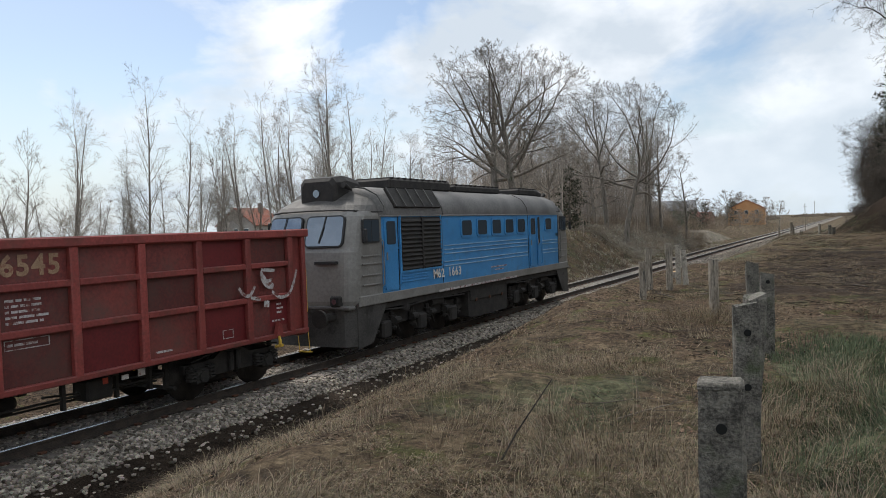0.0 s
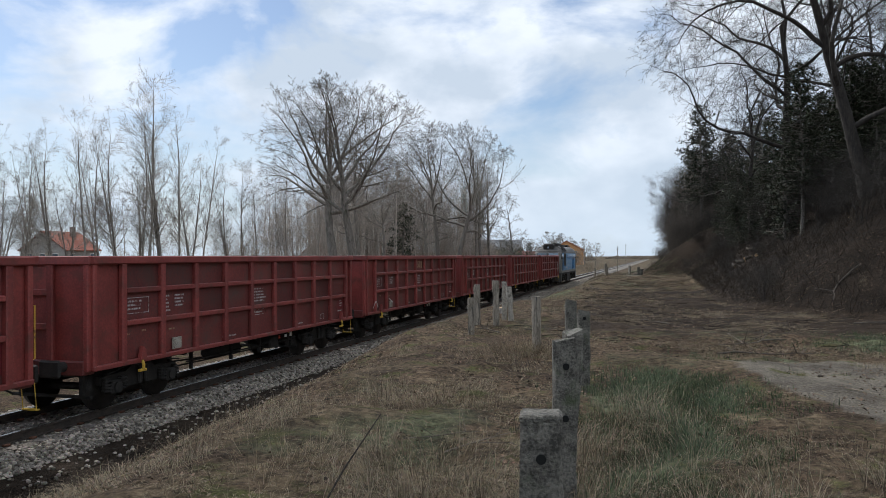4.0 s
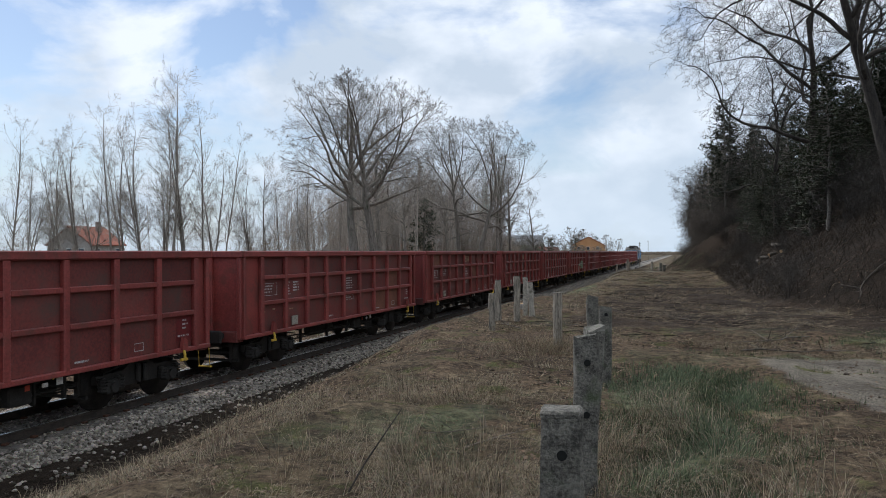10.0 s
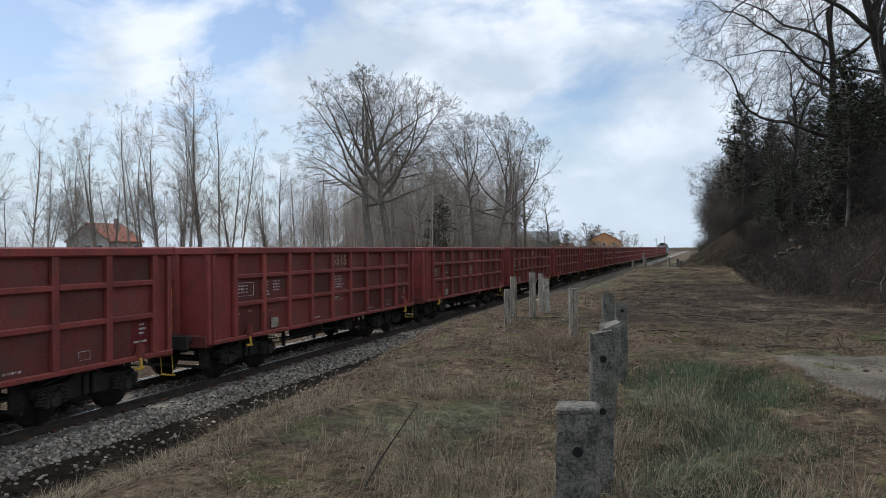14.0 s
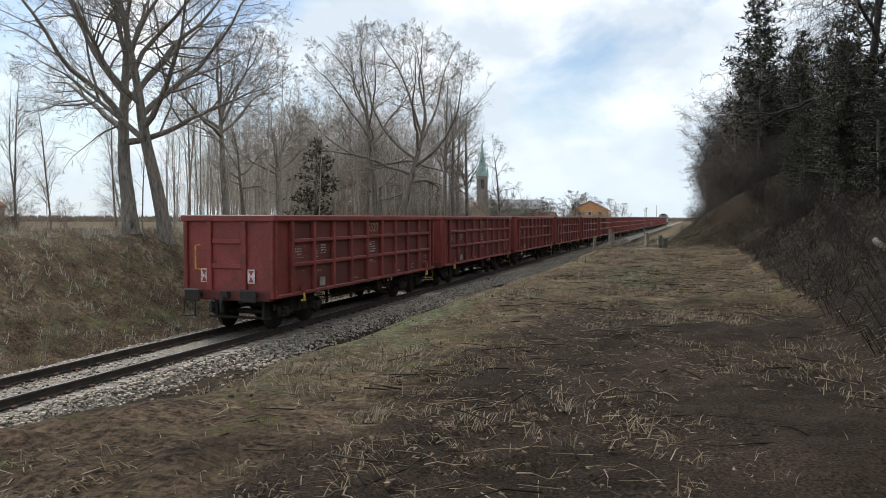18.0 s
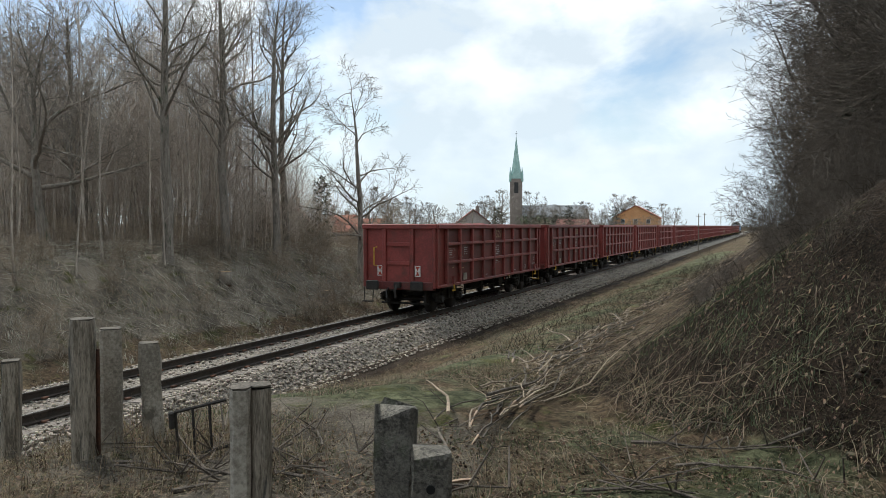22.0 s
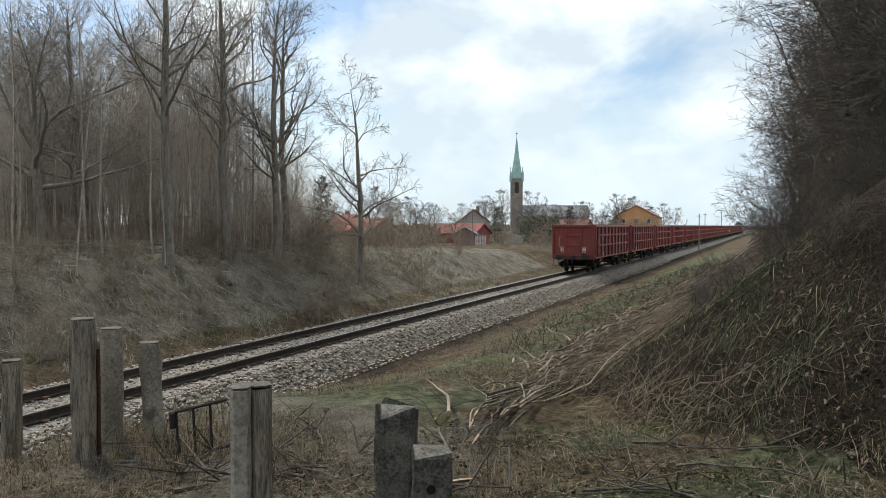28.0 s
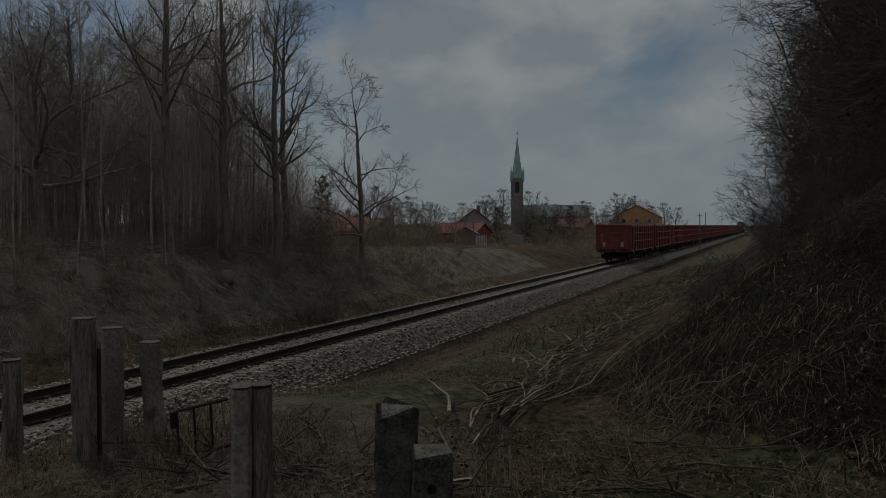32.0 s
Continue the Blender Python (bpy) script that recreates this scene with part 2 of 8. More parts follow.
M_WILLOW = mat("grey_green_foliage", (0.055, 0.078, 0.04), (0.13, 0.155, 0.085), 0.8, big=0.7, fine=12, bump=0.2, vary=0.2)
M_CRIMSON = mat("dull_red_wall", (0.16, 0.05, 0.045), (0.26, 0.085, 0.07), 0.9, big=0.6, fine=8, bump=0.2)


def glass_mat():
    m = bpy.data.materials.new("sky_tinted_dark_glass")
    m.use_nodes = True
    b = m.node_tree.nodes["Principled BSDF"]
    # part of the sky's reflection is put into the blue-grey base colour
    b.inputs["Base Color"].default_value = (0.045, 0.06, 0.075, 1)
    b.inputs["Roughness"].default_value = 0.06
    b.inputs["Specular IOR Level"].default_value = 0.6
    return m


M_GLASS = glass_mat()
M_SCREEN = mat("sky_bright_screen_glass", (0.2, 0.23, 0.26), (0.26, 0.29, 0.32), 0.14, 0.85, big=0.6, fine=3, bump=0.0)


def ground_mat():
    """Soil, dead grass, green patches and a pale track, mixed by noise on the plan."""
    m = bpy.data.materials.new("rough_spring_ground")
    m.use_nodes = True
    nt = m.node_tree
    N, Lk = nt.nodes.new, nt.links.new
    bsdf = nt.nodes["Principled BSDF"]
    bsdf.inputs["Roughness"].default_value = 0.95
    bsdf.inputs["Specular IOR Level"].default_value = 0.12
    co = N("ShaderNodeTexCoord")

    def noise_at(scale, detail=8, rough=0.65, stretch=None):
        n = N("ShaderNodeTexNoise")
        n.inputs["Scale"].default_value, n.inputs["Detail"].default_value, n.inputs["Roughness"].default_value = scale, detail, rough
        if stretch:
            mp = N("ShaderNodeMapping")
            mp.inputs["Scale"].default_value = stretch
            Lk(co.outputs["Object"], mp.inputs["Vector"])
            Lk(mp.outputs[0], n.inputs["Vector"])
        else:
            Lk(co.outputs["Object"], n.inputs["Vector"])
        return n

    def ramp(src, a, b, ca=(0, 0, 0), cb=(1, 1, 1)):
        r = N("ShaderNodeValToRGB")
        r.color_ramp.elements[0].position, r.color_ramp.elements[1].position = a, b
        r.color_ramp.elements[0].color, r.color_ramp.elements[1].color = (*ca, 1), (*cb, 1)
        Lk(src, r.inputs[0])
        return r.outputs["Color"]

    def blend(fac, a, b):
        mx = N("ShaderNodeMix")
        mx.data_type = "RGBA"
        Lk(fac, mx.inputs["Factor"])
        for s, v in (("A", a), ("B", b)):
            if isinstance(v, tuple):
                mx.inputs[s].default_value = (*v, 1)
            else:
                Lk(v, mx.inputs[s])
        return mx.outputs["Result"]

    fine = noise_at(7, 10, 0.75)
    fine2 = noise_at(38, 6, 0.75)
    grit = noise_at(120, 3, 0.7)
    straw = ramp(fine.outputs["Fac"], 0.4, 0.62, (0.03, 0.022, 0.014), (0.185, 0.142, 0.092))
    soil = ramp(noise_at(13, 10, 0.75).outputs["Fac"], 0.4, 0.63, (0.016, 0.011, 0.007), (0.135, 0.095, 0.064))
    green = ramp(fine.outputs["Fac"], 0.4, 0.62, (0.034, 0.04, 0.022), (0.138, 0.146, 0.086))
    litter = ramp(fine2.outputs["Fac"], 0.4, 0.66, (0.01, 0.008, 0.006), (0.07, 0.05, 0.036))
    c = blend(ramp(noise_at(0.8, 8).outputs["Fac"], 0.42, 0.54), straw, soil)
    gfac = ramp(noise_at(0.4, 8, 0.65).outputs["Fac"], 0.55, 0.68)
    c = blend(gfac, c, green)
    # small dark hollows and paler tufts
    patch = noise_at(2.6, 9, 0.7)
    c = blend(ramp(patch.outputs["Fac"], 0.36, 0.46, (1, 1, 1), (0, 0, 0)), c, soil)
    tuft = noise_at(4.5, 8, 0.7, (1.0, 2.0, 1.0))
    c = blend(ramp(tuft.outputs["Fac"], 0.56, 0.64), c, straw)
    # painted zones: R trampled soil, G green grass, B pale sandy way
    vc = N("ShaderNodeVertexColor")
    vc.layer_name = "zone"
    sp = N("ShaderNodeSeparateColor")
    Lk(vc.outputs["Color"], sp.inputs[0])

    def zone(ch, noise_scale, col_):
        nonlocal c
        nz = noise_at(noise_scale, 6)
        ad = N("ShaderNodeMath")
        ad.operation = "MULTIPLY_ADD"
        ad.inputs[1].default_value = 0.9
        sb = N("ShaderNodeMath")
        sb.operation = "SUBTRACT"
        sb.inputs[1].default_value = 0.45
        Lk(nz.outputs["Fac"], ad.inputs[0])
        Lk(sp.outputs[ch], sb.inputs[0])
        Lk(sb.outputs[0], ad.inputs[2])
        c = blend(ramp(ad.outputs[0], 0.42, 0.62), c, col_)

    zone("Red", 1.7, soil)
    zone("Green", 1.3, green)
    pale = ramp(fine2.outputs["Fac"], 0.38, 0.64, (0.08, 0.07, 0.057), (0.21, 0.187, 0.157))
    zone("Blue", 1.2, pale)
    # moss in small patches
    moss = ramp(fine2.outputs["Fac"], 0.38, 0.64, (0.03, 0.034, 0.012), (0.12, 0.12, 0.048))
    c = blend(ramp(noise_at(1.5, 9, 0.72).outputs["Fac"], 0.55, 0.63), c, moss)
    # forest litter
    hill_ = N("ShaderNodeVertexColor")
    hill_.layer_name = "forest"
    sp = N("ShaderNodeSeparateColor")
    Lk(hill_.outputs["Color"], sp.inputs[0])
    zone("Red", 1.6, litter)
    # near-black mould on the hill; its tone stands in for tree shade
    shaded_mould = ramp(fine2.outputs["Fac"], 0.4, 0.66, (0.006, 0.005, 0.004), (0.042, 0.03, 0.022))
    zone("Green", 1.1, shaded_mould)
    chips = ramp(grit.outputs["Fac"], 0.6, 0.7)
    tone_ = N("ShaderNodeMix")
    tone_.data_type = "RGBA"
    Lk(chips, tone_.inputs["Factor"])
    Lk(c, tone_.inputs["A"])
    lighter = N("ShaderNodeVectorMath")
    lighter.operation = "SCALE"
    lighter.inputs["Scale"].default_value = 1.9
    Lk(c, lighter.inputs[0])
    Lk(lighter.outputs[0], tone_.inputs["B"])
    c = tone_.outputs["Result"]
    # damp and dry places
    damp = N("ShaderNodeMix")
    damp.data_type, damp.blend_type = "RGBA", "MULTIPLY"
    damp.inputs["Factor"].default_value = 1.0
    Lk(c, damp.inputs["A"])
    Lk(ramp(noise_at(1.1, 10, 0.72).outputs["Fac"], 0.38, 0.62, (0.64, 0.63, 0.61), (1.46, 1.44, 1.4)), damp.inputs["B"])
    c = damp.outputs["Result"]
    Lk(c, bsdf.inputs["Base Color"])
    b = N("ShaderNodeBump")
    b.inputs["Strength"].default_value, b.inputs["Distance"].default_value = 1.0, 0.09
    Lk(fine.outputs["Fac"], b.inputs["Height"])
    Lk(b.outputs[0], bsdf.inputs["Normal"])
    return m


M_GROUND = ground_mat()


# ---- mesh helpers ----
class Geo:
    """Collects vertices and faces of one part."""

    def __init__(self):
        self.v, self.f = [], []

    def add(self, vs, fs):
        k = len(self.v)
        self.v.extend(tuple(p) for p in vs)
        self.f.extend(tuple(i + k for i in f) for f in fs)
        return self

    def box(self, x0, x1, y0, y1, z0, z1, c=0.0, m=None):
        """A box with its edges cut off by c."""
        lo, hi = (x0, y0, z0), (x1, y1, z1)
        mid = [(a + b) / 2 for a, b in zip(lo, hi)]
        half = [(b - a) / 2 for a, b in zip(lo, hi)]
        c = min([c] + [h * 0.9 for h in half])
        vs, idx, fs = [], {}, []
        sg = [(sx, sy, sz) for sx in (-1, 1) for sy in (-1, 1) for sz in (-1, 1)]
        if c <= 0:
            vs = [[mid[i] + s[i] * half[i] for i in range(3)] for s in sg]
            fs = [(0, 1, 3, 2), (4, 6, 7, 5), (0, 4, 5, 1), (2, 3, 7, 6), (0, 2, 6, 4), (1, 5, 7, 3)]
        else:
            for s in sg:
                for ax in range(3):
                    idx[s, ax] = len(vs)
                    vs.append([mid[i] + s[i] * (half[i] - (0 if i == ax else c)) for i in range(3)])
            for ax in range(3):
                a, b = (ax + 1) % 3, (ax + 2) % 3
                for s in (-1, 1):
                    q = []
                    for sa, sb in ((-1, -1), (1, -1), (1, 1), (-1, 1)):
                        t = [0, 0, 0]
                        t[ax], t[a], t[b] = s, sa, sb
                        q.append(idx[tuple(t), ax])
                    fs.append(q if s > 0 else q[::-1])
                for sa in (-1, 1):
                    for sb in (-1, 1):
                        t0, t1 = [0, 0, 0], [0, 0, 0]
                        t0[ax], t1[ax] = -1, 1
                        t0[a] = t1[a] = sa
                        t0[b] = t1[b] = sb
                        t0, t1 = tuple(t0), tuple(t1)
                        q = [idx[t0, a], idx[t1, a], idx[t1, b], idx[t0, b]]
                        fs.append(q if sa * sb < 0 else q[::-1])
            for s in sg:
                q = [idx[s, 0], idx[s, 1], idx[s, 2]]
                fs.append(q if s[0] * s[1] * s[2] > 0 else q[::-1])
        if m is not None:
            vs = [m @ Vector(p) for p in vs]
        return self.add(vs, fs)

    def tube(self, pts, radii, n=8, caps=True):
        pts = [Vector(p) for p in pts]
        if not hasattr(radii, "__len__"):
            radii = [radii] * len(pts)
        vs, fs = [], []
        for i, p in enumerate(pts):
            d = (pts[min(i + 1, len(pts) - 1)] - pts[max(i - 1, 0)]).normalized()
            a = d.orthogonal().normalized() if i == 0 else (a - d * a.dot(d)).normalized()
            b = d.cross(a)
            for k in range(n):
                an = 2 * math.pi * k / n
                vs.append(p + (a * math.cos(an) + b * math.sin(an)) * radii[i])
        for i in range(len(pts) - 1):
            for k in range(n):
                k2 = (k + 1) % n
                fs.append((i * n + k, i * n + k2, (i + 1) * n + k2, (i + 1) * n + k))
        if caps:
            fs.append(tuple(range(n))[::-1])
            fs.append(tuple(range((len(pts) - 1) * n, len(pts) * n)))
        return self.add(vs, fs)

    def prism(self, poly, axis, a, b):
        """A flat polygon (pairs) drawn out along an axis from a to b."""
        n = len(poly)

        def put(p, h):
            return {"x": (h, p[0], p[1]), "y": (p[0], h, p[1]), "z": (p[0], p[1], h)}[axis]

        vs = [put(p, a) for p in poly] + [put(p, b) for p in poly]
        fs = [tuple(range(n)), tuple(range(n, 2 * n))[::-1]] + [(i, n + i, n + (i + 1) % n, (i + 1) % n) for i in range(n)]
        return self.add(vs, fs)

    def loft(self, rings, closed=True, caps=True):
        n = len(rings[0])
        vs = [p for r in rings for p in r]
        fs = []
        for i in range(len(rings) - 1):
            for k in range(n if closed else n - 1):
                k2 = (k + 1) % n
                fs.append((i * n + k, i * n + k2, (i + 1) * n + k2, (i + 1) * n + k))
        if caps:
            fs.append(tuple(range(n))[::-1])
            fs.append(tuple(range((len(rings) - 1) * n, len(rings) * n)))
        return self.add(vs, fs)

    def mesh(self, name, material, smooth=False):
        me = bpy.data.meshes.new(name)
        me.from_pydata(self.v, [], self.f)
        me.materials.append(material)
        bm = bmesh.new()
        bm.from_mesh(me)
        if len(bm.faces) < 60000:
            bmesh.ops.recalc_face_normals(bm, faces=bm.faces)
        bm.to_mesh(me)
        bm.free()
        if smooth:
            me.shade_smooth()
        me.update()
        return me


def part(name, geo, material, parent, label="", smooth=False):
    """One mesh under a thing or a part."""
    ob = new(name, geo.mesh(name, material, smooth))
    ob.parent = parent
    if label:
        tagged(ob, label)
    return ob


def again(ob, m, parent=None):
    """The same mesh once more, as a part of its own."""
    o = ob.copy()
    scene.collection.objects.link(o)
    o.parent = parent or ob.parent
    o.matrix_basis = m
    return o


def thing(name, label, category, group="", at=None, kind=""):
    ob = new(name)
    ob.empty_display_size = 0.2
    if at is not None:
        ob.matrix_basis = at
    return tagged(ob, label, category, group, kind)


def solid(name, geo, material, label, category, group="", at=None, kind="", smooth=False):
    ob = new(name, geo.mesh(name, material, smooth))
    if at is not None:
        ob.matrix_basis = at
    return tagged(ob, label, category, group, kind)


def letters(name, text, size, material, parent, m, label="", bold=0.0):
    """Flat lettering in the built-in font, turned into a mesh."""
    cu = bpy.data.curves.new(name, "FONT")
    cu.body, cu.size, cu.extrude, cu.align_x, cu.align_y = text, size, 0.002, "CENTER", "CENTER"
    cu.resolution_u = 3
    cu.offset, cu.space_character = bold, 1.0 + bold * 8
    tmp = bpy.data.objects.new(name, cu)
    me = bpy.data.meshes.new_from_object(tmp)
    bpy.data.objects.remove(tmp)
    me.materials.clear()
    me.materials.append(material)
    ob = new(name, me)
    ob.parent, ob.matrix_basis = parent, m
    if label:
        tagged(ob, label)
    return ob


# ---- ground ----
def ease(a, b, x):
    t = np.clip((x - a) / (b - a), 0, 1)
    return t * t * (3 - 2 * t)


TRACK_X = -12.15


def foot_of_hill(y):
    return np.interp(y, [-30, 5, 15, 19, 22, 25, 28, 34, 60, 65, 68.2, 69.6, 71, 90, 120, 150, 200], [40, 24, 14, 8.5, 4.6, 2.7, 2.1, 1.8, 1.7, 1.9, 1.4, -0.9, -2.4, -2.8, -3.2, 4, 60])


def height(x, y):
    """Height of the ground over the plan; rail heads at 0."""
    x, y = np.asarray(x, float), np.asarray(y, float)
    # mound beside the camera, falling to the ditch along the track
    edge = np.interp(y, [-40, 2, 12, 17, 24, 30, 62, 66, 70, 75, 400], [-3.0, -3.0, -4.2, -5.3, -5.3, -4.0, -3.6, -4.9, -4.4, -3.4, -3.4])
    top = np.interp(y, [-40, 60, 69, 74, 100, 160, 400], [1.46, 1.46, 1.4, 1.0, 0.7, 0.2, -0.2])
    verge = np.interp(y, [-40, 58, 66, 400], [-0.4, -0.4, -0.62, -0.62])
    right = verge + (top - verge) * ease(-9.1, edge, x)
    # left of the track: flat at first, then a bank
    bank = np.interp(y, [-60, 26, 38, 60, 90, 120, 160, 260], [0.0, 0.0, 2.6, 2.4, 1.9, 1.2, 0.4, 0.2])
    left = -0.62 + (bank + 0.62) * ease(-15.6, -21.5, x)
    z = np.where(x > TRACK_X, right, left)
    # hill on the right
    d = x - foot_of_hill(y)
    rise = np.interp(d, [0, 0.8, 3, 6, 9, 14], [0, 0.35, 2.0, 4.1, 5.2, 5.8]) * np.interp(y, [10, 21, 130, 165], [0, 1, 1, 0])
    z = z + np.where(x > TRACK_X, rise, 0)
    return z


def bumps(x, y):
    """Small unevenness off the track."""
    out = np.zeros(x.shape)
    flat_x, flat_y = x.ravel(), y.ravel()
    o = out.ravel()
    for i in range(len(flat_x)):
        a, b = flat_x[i], flat_y[i]
        if -80 < a < 60 and -30 < b < 220 and not -15.0 < a < -9.2:
            o[i] = 0.16 * min(1.0, max(0.15, (a + 9.0) / 1.5) if a > -12 else 1.0) * noise.noise((a * 0.45, b * 0.45, 0)) + 0.07 * noise.noise((a * 1.7, b * 1.7, 3.1)) + 0.045 * noise.noise((a * 3.4, b * 3.4, 8.3))
    # two wheel ruts with a churned ridge along the foot of the ballast
    r = -0.09 * np.exp(-((x + 9.5 - 0.06 * np.sin(y * 0.9)) / 0.13) ** 2) - 0.07 * np.exp(-((x + 8.85 - 0.05 * np.sin(y * 0.7)) / 0.15) ** 2) + 0.05 * np.exp(-((x + 9.2) / 0.12) ** 2) + 0.03 * np.exp(-((x + 9.75) / 0.1) ** 2)
    r = r - 0.06 * (np.exp(-((x + 4.7 - 0.35 * np.sin(0.35 * y)) / 0.25) ** 2) + np.exp(-((x + 6.3 - 0.35 * np.sin(0.35 * y)) / 0.25) ** 2)) * (y < 34)
    r = r * (0.6 + 0.4 * np.sin(y * 21 + x * 6)) * (y < 160) * (y > -20)
    return o.reshape(x.shape) + r


def build_ground():
    xs = np.unique(np.concatenate([np.linspace(-1500, -120, 14), np.linspace(-120, -40, 21), np.linspace(-40, -18, 34), np.linspace(-18, 6, 145), np.linspace(-10.3, -8.3, 34), np.linspace(6, 30, 49), np.linspace(30, 120, 24), np.linspace(120, 1500, 14)]))
    ys = np.unique(np.concatenate([np.linspace(-400, -20, 12), np.linspace(-20, 0, 17), np.linspace(0, 30, 181), np.linspace(30, 62, 66), np.linspace(62, 84, 74), np.linspace(84, 130, 70), np.linspace(130, 240, 56), np.linspace(240, 3000, 24)]))
    X, Y = np.meshgrid(xs, ys)
    Z = height(X, Y) + bumps(X, Y)
    nx = len(xs)
    verts = np.stack([X.ravel(), Y.ravel(), Z.ravel()], 1)
    faces = [(j * nx + i, j * nx + i + 1, (j + 1) * nx + i + 1, (j + 1) * nx + i) for j in range(len(ys) - 1) for i in range(nx - 1)]
    me = bpy.data.meshes.new("ground")
    me.from_pydata(verts.tolist(), [], faces)
    me.materials.append(M_GROUND)
    me.shade_smooth()
    lay = me.color_attributes.new("zone", "FLOAT_COLOR", "POINT")
    x, y = verts[:, 0], verts[:, 1]

    def blob(cx, cy, rx, ry):
        return np.exp(-(((x - cx) / rx) ** 2 + ((y - cy) / ry) ** 2))

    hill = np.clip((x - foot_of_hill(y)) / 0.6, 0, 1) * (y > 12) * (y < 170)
    ruts = 0.8 * np.maximum(np.exp(-((x + 4.7 - 0.35 * np.sin(0.35 * y)) / 0.33) ** 2), np.exp(-((x + 6.3 - 0.35 * np.sin(0.35 * y)) / 0.36) ** 2)) * ease(2, 5, y) * ease(34, 22, y)
    red = np.maximum.reduce([ruts, 1.1 * blob(-6.8, 15, 2.0, 8), 1.1 * blob(-3.2, 14, 1.6, 3.5), 0.9 * blob(1.0, 16, 3.0, 3.0), 0.8 * blob(-4.6, 8.5, 0.8, 1.6), blob(-4.5, 24, 3.0, 5), hill * 0.95, 1.4 * np.exp(-((x + 9.25) / np.where(y < 64, 0.95, 0.6)) ** 4), 1.1 * np.exp(-((x + 16.2) / 1.6) ** 4) * (y < 70), blob(2.0, 30, 4, 12), 0.85 * blob(0.5, 22, 4, 7), 0.3 * np.exp(-((x + 3.6) / 1.3) ** 4) * (y > 70) * (y < 160)])
    grn = np.maximum.reduce([0.56 * blob(-0.5, 22, 3, 6), 0.56 * blob(1.5, 17, 3, 2), 0.5 * blob(-1, 36, 2.5, 7), 0.75 * blob(-7.5, 9, 0.5, 6), blob(-0.1, 9.0, 0.8, 2.4), blob(0.0, 6.0, 0.5, 1.5), 0.8 * blob(4.2, 15.6, 1.8, 1.2), 0.6 * blob(-6.6, 9, 0.6, 1.6), blob(-7.2, 11, 0.5, 2.0), 0.8 * blob(-5.0, 36, 1.4, 6), 0.8 * blob(-1.5, 46, 1.5, 5), 0.8 * blob(-5.5, 56, 1.5, 6), 0.7 * blob(2.0, 33, 1.5, 3), blob(-5.6, 74, 1.4, 9), 0.9 * blob(-3.6, 69.8, 1.6, 1.6), blob(-5.5, 95, 1.4, 12), blob(0.2, 67.6, 2.0, 0.9), 0.9 * blob(0.1, 68.9, 1.0, 0.5), 0.85 * blob(-1.2, 69.3, 0.7, 0.5), 0.8 * blob(0.6, 72.5, 0.8, 0.8), 0.66 * np.exp(-((x + 5.2) / 2.3) ** 4) * (y > 64.5) * (y < 160), 0.42 * np.exp(-((x + 1.5) / 4.0) ** 4) * (y > 65) * (y < 71), 0.45 * np.exp(-((x + 17) / 1.5) ** 2) * (y > 30) * (y < 90)])
    dry_bank = 0.68 * ease(-16.2, -17.4, x) * (x > -34) * ease(60, 68, y) * (y < 125)
    near_fence = 0.72 * ease(63.6, 65, y) * ease(70.5, 68.5, y) * ease(-8.4, -7, x) * ease(-0.5, -2.5, x)
    verge = 0.4 * np.exp(-((x + 6.2) / 2.2) ** 4) * ease(68, 71, y) * (y < 150)
    way = dry_bank + near_fence + verge + np.exp(-((x - 3.0 + 0.24 * (y - 8) - 0.12 * np.sin(y)) / 1.0) ** 4) * ease(13.4, 11.8, y) * (y > -15) + 0.8 * blob(3.2, 12.2, 1.6, 0.9)
    col = np.stack([red, grn, way, np.ones_like(x)], 1).astype(np.float32)
    lay.data.foreach_set("color", col.ravel())
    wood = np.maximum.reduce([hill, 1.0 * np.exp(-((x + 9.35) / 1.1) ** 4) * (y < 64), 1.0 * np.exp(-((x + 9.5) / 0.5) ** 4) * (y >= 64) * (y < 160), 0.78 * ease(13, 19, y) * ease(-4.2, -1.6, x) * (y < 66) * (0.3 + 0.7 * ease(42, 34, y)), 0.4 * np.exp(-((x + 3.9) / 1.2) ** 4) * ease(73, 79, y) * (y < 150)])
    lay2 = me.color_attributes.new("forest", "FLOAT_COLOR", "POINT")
    # green channel: where the hill's painted tree shade lies
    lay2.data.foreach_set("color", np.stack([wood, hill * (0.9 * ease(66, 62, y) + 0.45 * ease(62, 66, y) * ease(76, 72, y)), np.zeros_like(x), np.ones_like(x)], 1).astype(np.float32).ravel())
    me.update()
    ob = new("ground", me)
    return tagged(ob, "uneven ground of dead grass, bare soil and green patches", "ground", kind="structure")


ground = build_ground()


def on_ground(x, y):
    return float(height(x, y))


# ---- track ----
RAIL_Y0, RAIL_Y1 = -120.0, 900.0


